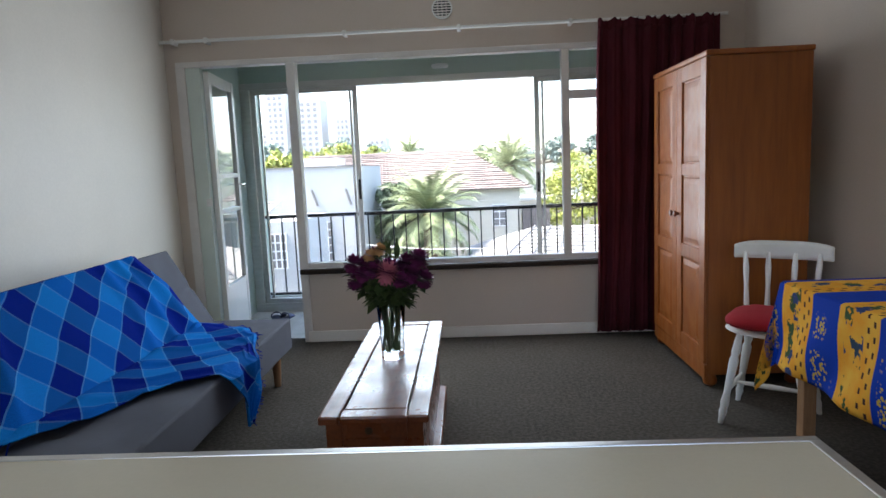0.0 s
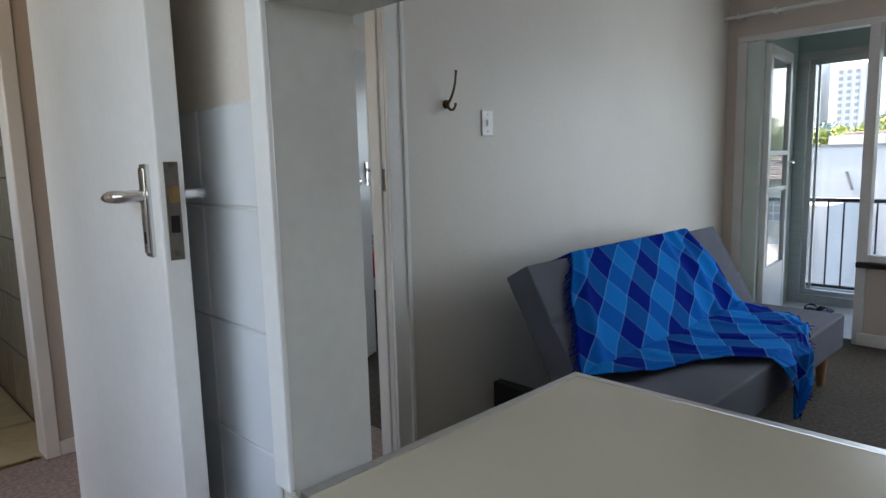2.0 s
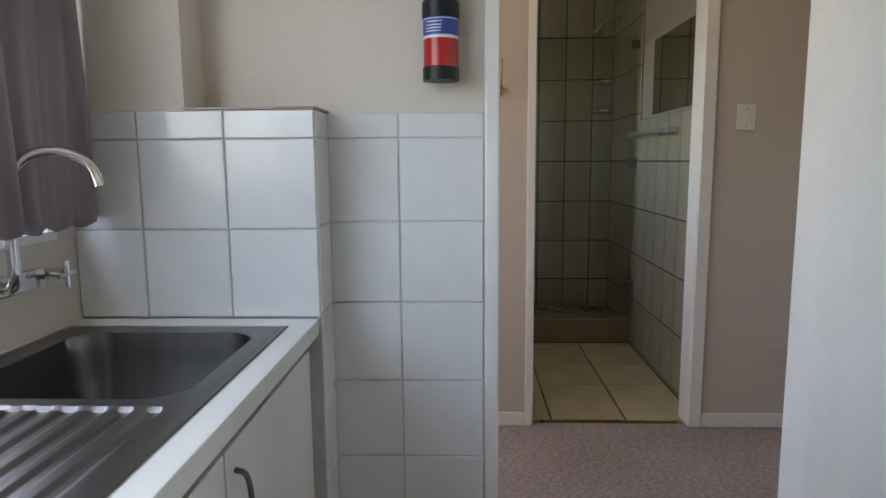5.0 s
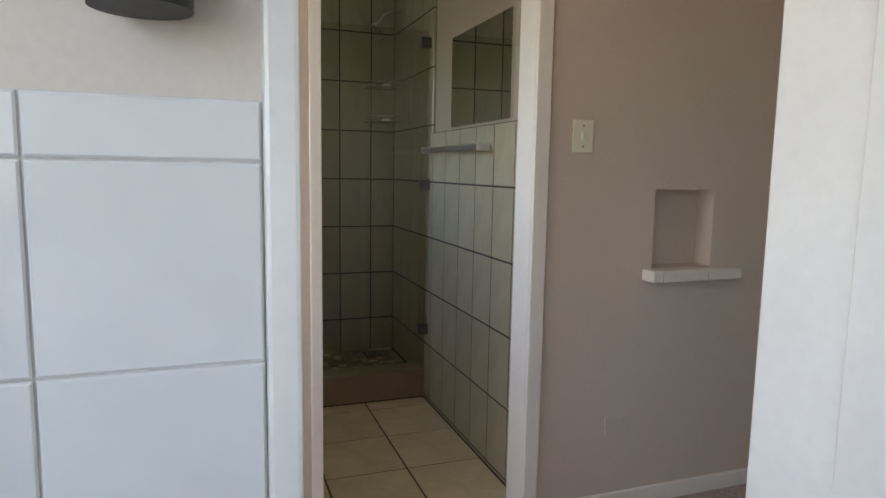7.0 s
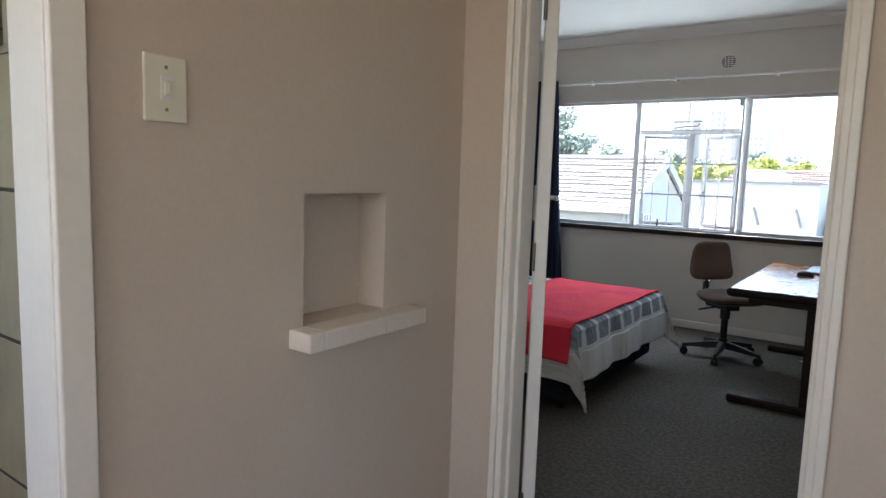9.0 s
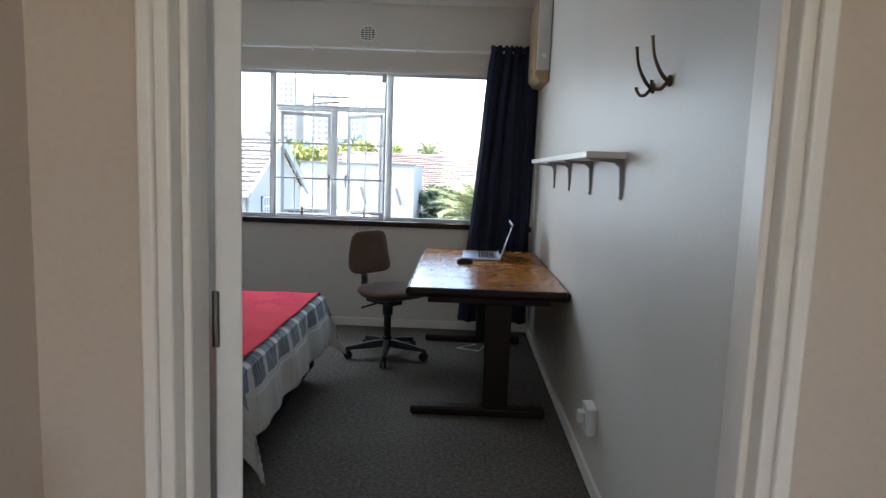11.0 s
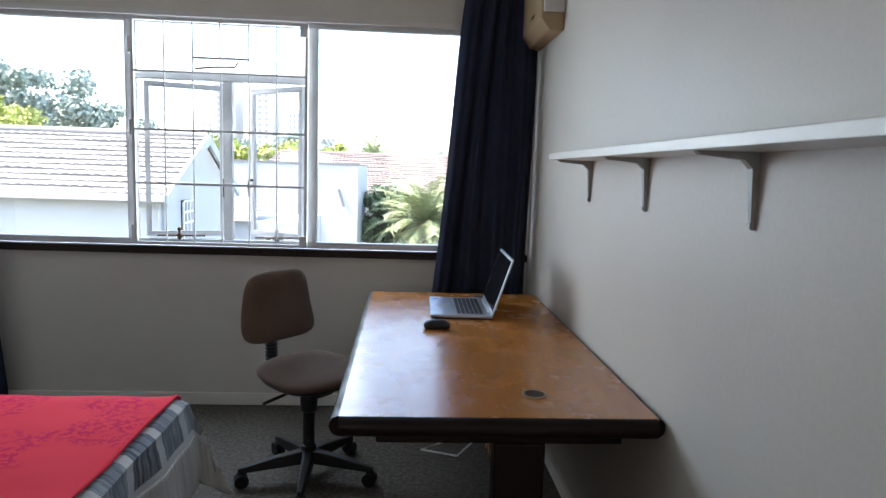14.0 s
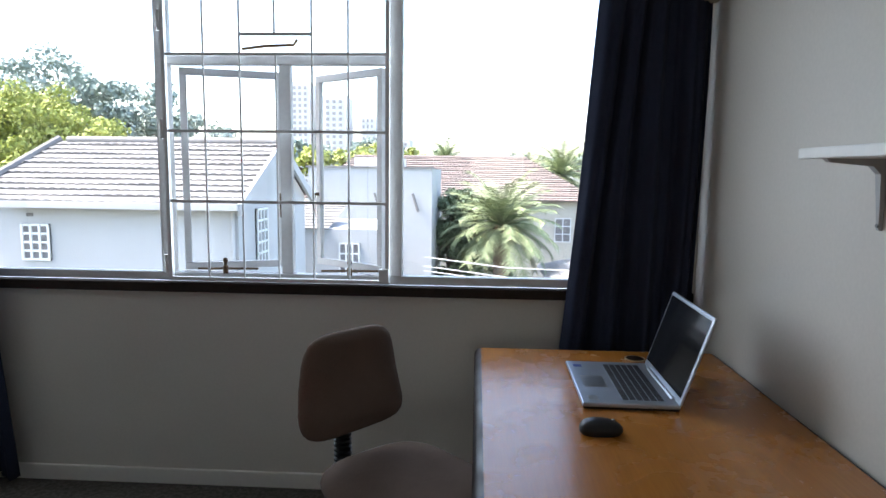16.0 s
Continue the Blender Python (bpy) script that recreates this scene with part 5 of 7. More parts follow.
def dining_table():
    x0, x1, y0, y1, z = 1.83, 2.47, 3.02, 3.80, 0.745
    t = thing("dining_table", ((x0 + x1) / 2, (y0 + y1) / 2, 0), "wooden dining table under a patterned cloth", "table")
    part("tabletop", bx(x0, x1, y0, y1, z - 0.025, z), M["leg_wood"], t, bevel=0.003)
    part("apron", frame_rect(mesh(), x0 + 0.04, x1 - 0.04, z - 0.10, z - 0.025, y0 + 0.05, y1 - 0.05, 0.02), M["leg_wood"], t)
    for x in (x0 + 0.05, x1 - 0.11):
        for y in (y0 + 0.05, y1 - 0.11):
            part("leg", bx(x, x + 0.055, y, y + 0.055, 0, z - 0.025), M["leg_wood"], t, "square wooden leg", bevel=0.003)
    c = thing("tablecloth", ((x0 + x1) / 2, (y0 + y1) / 2, z), "blue and yellow striped cotton tablecloth with plant sprigs", "tablecloth")
    drop = 0.37

    def at(u, v):
        sx = x0 - drop + (x1 - x0 + drop + 0.02) * u
        sy = y0 - drop + (y1 - y0 + 2 * drop) * v
        px, py = max(sx, x0 - 0.004), min(max(sy, y0 - 0.004), y1 + 0.004)
        ox, oy = px - sx, abs(py - sy)
        h = math.hypot(ox, oy) if ox and oy else max(ox, oy)
        fold = 0.018 * math.sin(15 * (sx + sy)) * min(1.0, h / drop) + 0.05 * h
        if ox > 0:
            px -= fold + (0.10 * min(ox, oy) if oy else 0)
        if oy > 0:
            py += (fold + (0.10 * min(ox, oy) if ox else 0)) * (1 if sy > py else -1)
        return (px, py, z + 0.004 - h)
    part("cloth", sheet(60, 90, at, x1 - x0 + drop, y1 - y0 + 2 * drop), M["provence"], c, smooth=True, solid=0.003)


dining_table()


# coat hooks, switches
def coat_hook(p, out, mat, label, big=1.0):
    p, o = Vector(p), Vector(out)
    h = thing("coat_hook", tuple(p), label, "hook")
    up = Vector((0, 0, 1))
    part("rose", tube(mesh(), [p, p + o * 0.006, p + o * 0.01], [0.019 * big, 0.019 * big, 0.012 * big], 16), M[mat], h, smooth=True)
    part("upper_prong", tube(mesh(), *bent([p + o * 0.008, p + o * 0.03 * big + up * 0.02, p + o * 0.055 * big + up * 0.07 * big, p + o * 0.065 * big + up * 0.125 * big, p + o * 0.066 * big + up * 0.135 * big], [0.007, 0.006, 0.005, 0.005, 0.008]), 10), M[mat], h, smooth=True)
    part("lower_prong", tube(mesh(), *bent([p + o * 0.008, p + o * 0.025 - up * 0.022, p + o * 0.045 * big - up * 0.024, p + o * 0.058 * big - up * 0.008, p + o * 0.058 * big], [0.006, 0.006, 0.005, 0.005, 0.007]), 10), M[mat], h, smooth=True)


coat_hook((LX, 2.835, 1.555), (1, 0, 0), "bronze", "dark brass double coat hook on the wall")
coat_hook((NX, 0.562, 1.62), (1, 0, 0), "brass", "worn brass double coat hook on the wall")
coat_hook((NX, 0.39, 1.62), (1, 0, 0), "brass", "worn brass double coat hook on the wall")
coat_hook((BX, 3.97, 1.64), (-1, 0, 0), "bronze", "dark brass double coat hook on the wall", 0.95)
coat_hook((BX, 3.80, 1.64), (-1, 0, 0), "bronze", "dark brass double coat hook on the wall", 0.95)


def switch(x, y0, y1, z0, z1, mat, label, wide=False):
    s = thing("light_switch", (x, (y0 + y1) / 2, z0), label, "switch")
    part("plate", bx(x, x + 0.007, y0, y1, z0, z1), M[mat], s, bevel=0.003)
    ym, zm = (y0 + y1) / 2, (z0 + z1) / 2
    part("rocker_surround", bx(x + 0.007, x + 0.009, ym - 0.011, ym + 0.011, zm - 0.02, zm + 0.02), M["white_plastic"], s)
    part("rocker", bx(x + 0.009, x + 0.014, ym - 0.006, ym + 0.006, zm - 0.013, zm + 0.013), M[mat], s, bevel=0.002)
    for dz in (-0.038, 0.038):
        part("screw", tube(mesh(), [(x + 0.007, ym, zm + dz), (x + 0.0082, ym, zm + dz)], 0.0035, 10), M["dark_steel"], s)


switch(LX, 3.06, 3.135, 1.425, 1.54, "white_plastic", "white light switch plate on the wall")
switch(NX, 1.645, 1.73, 1.43, 1.55, "cream_plastic", "ivory light switch plate on the wall")


# ---- bedroom window ----
bw = tagged(thing("window_3", (-3.56, WY, 0.92), "white painted steel bedroom window with open casements", "window"), kind="structure")
SP = M["steel_paint"]
y0, y1 = WY + 0.02, WY + 0.07
bm = frame_rect(mesh(), WX0, WX1, 0.905, WZ1, y0, y1, 0.035)
box(bm, -4.075, -4.03, y0 - 0.01, y1, 0.94, 2.105)
box(bm, -3.105, -3.05, y0 - 0.01, y1, 0.94, 2.105)
box(bm, -4.03, -3.105, y0, y1, 1.805, 1.845)
box(bm, -3.562, -3.515, y0 + 0.01, y1, 0.94, 1.805)
part("window_frame", bm, SP, bw, bevel=0.003)
part("lintel_trim", bx(WX0, WX1, WY - 0.015, WY + 0.02, WZ1 - 0.012, WZ1 + 0.012), M["win_paint"], bw)
pane("pane", WX0 + 0.035, -4.075, y0 + 0.02, 0.94, 2.105, bw)
pane("pane", -3.05, WX1 - 0.035, y0 + 0.02, 0.94, 2.105, bw)
pane("pane", -4.03, -3.105, y0 + 0.02, 1.845, 2.105, bw)
for hx, sgn, ang in ((-4.0, 1, 20), (-3.135, -1, -36)):
    m = pose(hx, y1, 0.0, 0, 0, ang)
    a, b = (0.0, 0.42) if sgn > 0 else (-0.42, 0.0)
    bm = mesh()
    for args in ((a, b, -0.012, 0.012, 0.945, 0.975), (a, b, -0.012, 0.012, 1.77, 1.80), (a, a + 0.028, -0.012, 0.012, 0.975, 1.77), (b - 0.028, b, -0.012, 0.012, 0.975, 1.77)):
        box(bm, *args, turn=m)
    cs = part("casement", bm, SP, bw, "open steel casement", bevel=0.002)
    g = part("pane", bx(a + 0.028, b - 0.028, -0.002, 0.002, 0.975, 1.77, turn=m), M["glass"], cs, "clear glass pane")
    g.visible_shadow = False
    hz = 1.27
    e = b - 0.014 if sgn > 0 else a + 0.014
    part("cockspur_handle", tube(mesh(), [m @ Vector((e, -0.012, hz)), m @ Vector((e, -0.035, hz)), m @ Vector((e, -0.04, hz - 0.03)), m @ Vector((e, -0.035, hz - 0.10))], [0.008, 0.008, 0.007, 0.005], 8), M["bronze"], cs, "dark bronze window catch", smooth=True)
for x in (-3.80, -3.27):
    part("stay", tube(mesh(), [(x - 0.12, y0 - 0.006, 0.958), (x + 0.14, y0 - 0.006, 0.962)], 0.005, 8), M["bronze"], bw, "dark bronze window stay", smooth=True)
    part("stay_peg", lathe(mesh(), x, y0 - 0.008, [(0.011, 0.94), (0.012, 0.97), (0.006, 0.976), (0.007, 0.985), (0.011, 0.995), (0.008, 1.005), (0.0, 1.008)], 12), M["bronze"], bw, smooth=True)
part("fanlight_stay", tube(mesh(), [(-3.70, y0 - 0.02, 1.862), (-3.60, y0 - 0.03, 1.872), (-3.49, y0 - 0.02, 1.878), (-3.48, y0 - 0.005, 1.90)], 0.006, 8), M["bronze"], bw, smooth=True)
structure("window_sill_bedroom", bx(WX0 - 0.03, WX1 + 0.03, WY - 0.028, WY + 0.02, 0.862, 0.903), M["sill"], "dark clay window sill tiles", "window sill", bevel=0.004)

# burglar grille in front of the casements
gr = tagged(thing("burglar_grille", (-3.56, WY, 0.92), "hinged white painted steel burglar grille inside the window", "grille"), kind="structure")
gy = WY - 0.02
part("grille_frame", frame_rect(mesh(), -4.028, -3.098, 0.912, 2.115, gy - 0.008, gy + 0.012, 0.016), M["steel_paint"], gr)
for x in (-3.856, -3.706, -3.411, -3.264):
    part("grille_bar", tube(mesh(), [(x, gy, 0.928), (x, gy, 2.10)], 0.0048, 8), M["steel_paint"], gr, smooth=True)
part("grille_bar", tube(mesh(), [(-3.558, gy, 0.928), (-3.558, gy, 1.84)], 0.0048, 8), M["steel_paint"], gr, smooth=True)
part("grille_bar", tube(mesh(), [(-3.562, gy, 1.918), (-3.562, gy, 2.10)], 0.0048, 8), M["steel_paint"], gr, smooth=True)
for z, xa, xb in ((1.245, -4.015, -3.11), (1.532, -4.015, -3.11), (1.838, -4.015, -3.11), (1.916, -3.706, -3.411)):
    part("grille_bar", bx(xa, xb, gy - 0.003, gy + 0.003, z - 0.006, z + 0.006), M["steel_paint"], gr)
for z in (0.99, 1.55, 1.98):
    part("hinge", tube(mesh(), [(-4.036, gy - 0.004, z - 0.05), (-4.036, gy - 0.004, z + 0.03)], 0.009, 10), M["steel_paint"], gr, smooth=True)
for z in (2.07, 0.95):
    part("lock_lug", bx(-3.14, -3.098, gy - 0.02, gy - 0.006, z - 0.028, z + 0.028), M["steel_paint"], gr, bevel=0.003)
curtain_rail(-5.35, -1.93, WY - 0.075, 2.305, WY, (-4.509, -3.697, -2.863, -2.2), "white metal curtain rail above the bedroom window")
curtain("curtain", -5.36, -4.87, -5.36, -4.70, WY - 0.10, 0.06, 2.30, 7, M["curtain_navy"], "dark navy curtain drawn to the side of the window", 0.045, 7)
curtain("curtain", -2.255, -1.885, -2.44, -1.872, WY - 0.10, 0.10, 2.30, 4, M["curtain_navy"], "dark navy curtain hanging behind the desk", 0.05, 9)

# ceiling spot lamp, lit
sp = thing("spot_lamp", (-2.90, 4.35, CEIL), "white ceiling spot lamp with tilting tube heads, lit", "lamp")
part("ceiling_plate", tube(mesh(), [(-2.90, 4.35, CEIL), (-2.90, 4.35, CEIL - 0.025)], 0.07, 24), M["white_plastic"], sp, smooth=True)
part("stem", tube(mesh(), [(-2.90, 4.35, CEIL - 0.025), (-2.90, 4.35, CEIL - 0.07)], 0.01, 10), M["white_plastic"], sp, smooth=True)
em, nt_, b_ = base("warm_bulb", 0.5)
b_.inputs["Emission Color"].default_value, b_.inputs["Emission Strength"].default_value = (1.0, 0.72, 0.42, 1), 25.0
for dx, dy in ((-0.13, -0.05), (0.12, 0.05)):
    a, b = Vector((-2.90 + dx * 0.4, 4.35 + dy, CEIL - 0.06)), Vector((-2.90 + dx * 1.5, 4.35 + dy, CEIL - 0.15))
    hd = part("lamp_head", tube(mesh(), [a, b], 0.028, 18, cap=False), M["white_plastic"], sp, smooth=True, solid=0.003)
    part("bulb", blob(mesh(), tuple(a.lerp(b, 0.55)), 0.018), em, hd, "glowing warm bulb", smooth=True)

# ---- bedroom furniture ----


def desk():
    x0, x1, ya, yb, z = -2.735, BX - 0.004, 5.19, 6.945, 0.725
    d = thing("desk", ((x0 + x1) / 2, (ya + yb) / 2, 0), "honey veneer desk with a dark bullnose edge", "desk")
    part("desktop", bx(x0 + 0.02, x1 - 0.015, ya + 0.02, yb - 0.02, z - 0.028, z), M["desk"], d)
    bm = mesh()
    zc = z - 0.0265

    def nose(p, q, r=0.027):
        tube(bm, [p, q], r, 14)
    nose((x0 + 0.022, ya + 0.02, zc), (x0 + 0.022, yb - 0.02, zc))
    nose((x0 + 0.022, ya + 0.022, zc), (x1 - 0.02, ya + 0.022, zc))
    nose((x0 + 0.022, yb - 0.022, zc), (x1 - 0.02, yb - 0.022, zc))
    nose((x1 - 0.02, ya + 0.022, zc), (x1 - 0.02, yb - 0.022, zc))
    part("edge_moulding", bm, M["desk_edge"], d, "dark mahogany bullnose edge", smooth=True)
    for k, y in enumerate((ya + 0.06, yb - 0.14)):
        part("pedestal", bx(-2.30, -2.16, y, y + 0.07, 0.045, z - 0.09), M["desk_edge"], d, bevel=0.006)
        part("foot", bx(-2.70, -1.95, y - 0.01, y + 0.07, 0.0, 0.05), M["desk_edge"], d, bevel=0.012)
        part("arm", bx(-2.62, -1.95, y, y + 0.06, z - 0.09, z - 0.052), M["desk_edge"], d, bevel=0.006)
    part("modesty_panel", bx(-2.21, -2.19, ya + 0.13, yb - 0.14, 0.26, z - 0.06), M["desk"], d, bevel=0.002)
    for y in (5.385, 6.826):
        g = mesh()
        c = Vector((-2.17, y, z))
        tube(g, [c, c + Vector((0, 0, 0.004))], 0.036, 28)
        gm = part("grommet", g, M["beige_plastic"], d, "tan cable grommet", smooth=True)
        # dark disc put in for the shade inside the grommet's open hole
        part("grommet_cap", tube(mesh(), [c + Vector((0, 0, 0.004)), c + Vector((0, 0, 0.0045))], 0.030, 28), M["desk_edge"], gm)
    c = thing("power_cable", (-2.15, 6.55, 0), "white power cable hanging under the desk", "cable")
    part("cord", tube(mesh(), [(-2.14, 6.55, 0.62), (-2.13, 6.53, 0.3), (-2.18, 6.5, 0.12), (-2.28, 6.52, 0.012), (-2.45, 6.60, 0.006), (-2.3, 6.72, 0.006)], 0.0045, 6), M["white_plastic"], c, smooth=True)


desk()


def laptop():
    z = 0.7255
    l = thing("laptop", (-2.30, 6.52, z), "open silver laptop standing on the desk", "laptop")
    m = pose(-2.436, 6.322, z, 0, 0, -1)
    part("base", bx(0.0, 0.27, 0.0, 0.402, 0.006, 0.019, turn=m), M["silver"], l, bevel=0.004)
    part("underside", bx(0.004, 0.266, 0.004, 0.398, 0.0, 0.006, turn=m), M["black"], l)
    kb = part("keyboard_well", bx(0.115, 0.235, 0.03, 0.372, 0.019, 0.0194, turn=m), M["silver"], l)
    for r in range(6):
        for c in range(15):
            if r == 0 and 4 <= c <= 9:
                if c == 4:
                    part("key", bx(0.118, 0.133, 0.031 + c * 0.0225, 0.031 + 10 * 0.0225 - 0.004, 0.0194, 0.0208, turn=m), M["key"], kb)
                continue
            part("key", bx(0.118 + r * 0.0195, 0.134 + r * 0.0195, 0.031 + c * 0.0225, 0.049 + c * 0.0225, 0.0194, 0.0208, turn=m), M["key"], kb)
    part("touchpad", bx(0.025, 0.095, 0.135, 0.245, 0.019, 0.0193, turn=m), M["alu"], l)
    part("sticker", bx(0.018, 0.045, 0.335, 0.36, 0.019, 0.0193, turn=m), M["blue_label"], l)
    part("sticker", bx(0.02, 0.05, 0.02, 0.06, 0.019, 0.0193, turn=m), M["alu"], l)
    part("lid", bx(-0.002, 0.262, 0.0, 0.402, -0.008, 0.0, turn=m @ Matrix.Translation((0.265, 0, 0.019)) @ Matrix.Rotation(radians(-72), 4, "Y")), M["silver"], l, bevel=0.003)
    part("screen", bx(0.018, 0.250, 0.012, 0.39, 0.0003, 0.0012, turn=m @ Matrix.Translation((0.265, 0, 0.019)) @ Matrix.Rotation(radians(-72), 4, "Y")), M["screen"], l, "dark glossy switched off screen")
    part("hinge_bar", tube(mesh(), [m @ Vector((0.262, 0.05, 0.018)), m @ Vector((0.262, 0.335, 0.018))], 0.007, 10), M["alu"], l, smooth=True)
    p = thing("computer_mouse", (-2.416, 6.157, z), "black wireless mouse on the desk", "mouse")
    bm = mesh()
    for v in bmesh.ops.create_uvsphere(bm, u_segments=24, v_segments=14, radius=1)["verts"]:
        f = lambda s: math.copysign(abs(s) ** 0.8, s)
        v.co = Vector((-2.416 + f(v.co.x) * 0.055, 6.157 + f(v.co.y) * 0.033, z + max(0.0, 0.012 + v.co.z * 0.026 * (1 - 0.15 * v.co.x))))
    part("shell", bm, M["black"], p, smooth=True)
    part("wheel", tube(mesh(), [(-2.385, 6.155, z + 0.030), (-2.385, 6.161, z + 0.030)], 0.007, 12), M["dark_steel"], p)


laptop()


def office_chair():
    cx, cy = -2.955, 6.33
    c = thing("office_chair", (cx, cy, 0), "taupe upholstered office chair on a black five star base", "chair")
    for k in range(5):
        a = radians(18 + 72 * k + 8)
        d = Vector((math.cos(a), math.sin(a), 0))
        s = Vector((-d.y, d.x, 0))
        bm = mesh()
        o = Vector((cx, cy, 0))
        rows = []
        for f, w, z0, z1 in ((0.02, 0.03, 0.075, 0.13), (0.14, 0.024, 0.07, 0.115), (0.27, 0.017, 0.065, 0.09), (0.30, 0.012, 0.062, 0.085)):
            rows.append([bm.verts.new(o + d * f + s * q + Vector((0, 0, z))) for q, z in ((-w, z0), (w, z0), (w * 0.7, z1), (-w * 0.7, z1))])
        for r0, r1 in zip(rows, rows[1:]):
            for i in range(4):
                bm.faces.new((r0[i], r0[(i + 1) % 4], r1[(i + 1) % 4], r1[i]))
        bm.faces.new(rows[0][::-1])
        bm.faces.new(rows[-1])
        arm = part("base_arm", bm, M["black"], c, bevel=0.004)
        e = o + d * 0.285
        cw = part("castor", tube(mesh(), [e - s * 0.022 + Vector((0, 0, 0.03)), e - s * 0.006 + Vector((0, 0, 0.03))], 0.03, 18), M["black"], arm, smooth=True)
        part("castor", tube(mesh(), [e + s * 0.006 + Vector((0, 0, 0.03)), e + s * 0.022 + Vector((0, 0, 0.03))], 0.03, 18), M["black"], arm, smooth=True)
        part("castor_hood", blob(mesh(), tuple(e + Vector((0, 0, 0.052))), (0.022, 0.022, 0.016)), M["black"], arm, smooth=True)
    part("gas_column", lathe(mesh(), cx, cy, [(0.034, 0.07), (0.034, 0.15), (0.026, 0.155), (0.026, 0.30), (0.036, 0.31), (0.038, 0.36), (0.032, 0.40)], 18), M["black"], c, smooth=True)
    part("seat_mechanism", bx(cx - 0.17, cx + 0.09, cy - 0.06, cy + 0.06, 0.385, 0.44), M["black"], c, bevel=0.005)
    part("tilt_lever", tube(mesh(), [(cx - 0.05, cy - 0.06, 0.39), (cx - 0.05, cy - 0.2, 0.375)], 0.007, 8), M["black"], c, smooth=True)

    def cushion(m, sx, sy, sz, e, taper=0.0):
        bm = mesh()
        for v in bmesh.ops.create_uvsphere(bm, u_segments=40, v_segments=20, radius=1)["verts"]:
            f = lambda q: math.copysign(abs(q) ** e, q)
            q = Vector((f(v.co.x) * sx, f(v.co.y) * sy, v.co.z * sz))
            q.y *= 1 + taper * q.x / sx
            q.z += 0.02 * (q.x / sx) ** 2
            v.co = m @ q
        return bm
    part("seat", cushion(pose(cx + 0.03, cy + 0.02, 0.475, 0, 0, -4), 0.23, 0.225, 0.042, 0.62), M["chair_cloth"], c, "worn taupe seat pad", smooth=True)
    part("seat_shell", cushion(pose(cx + 0.03, cy + 0.02, 0.453, 0, 0, -4), 0.215, 0.21, 0.028, 0.62), M["black"], c, smooth=True)
    bxm = pose(cx - 0.225, cy + 0.0, 0.74, 0, 84, 2)
    part("backrest", cushion(bxm, 0.157, 0.186, 0.04, 0.42, 0.14), M["chair_cloth"], c, "worn taupe back pad", smooth=True)
    part("back_shell", cushion(pose(cx - 0.25, cy, 0.74, 0, 84, 2), 0.145, 0.17, 0.025, 0.55, 0.16), M["black"], c, smooth=True)
    bm = tube(mesh(), [(cx - 0.15, cy, 0.395), (cx - 0.235, cy, 0.405), (cx - 0.265, cy, 0.45), (cx - 0.272, cy, 0.55), (cx - 0.268, cy, 0.70)], [0.02, 0.022, 0.022, 0.018, 0.016], 12)
    part("back_stem", bm, M["black"], c, smooth=True)
    bm = mesh()
    for k in range(9):
        z = 0.43 + k * 0.016
        lathe(bm, cx - 0.266, cy, [(0.018, z), (0.029, z + 0.004), (0.029, z + 0.009), (0.018, z + 0.013)], 12)
    part("bellows", bm, M["black"], c, "ribbed black rubber sleeve", smooth=True)

    c.rotation_euler = (0, 0, radians(-42))


office_chair()


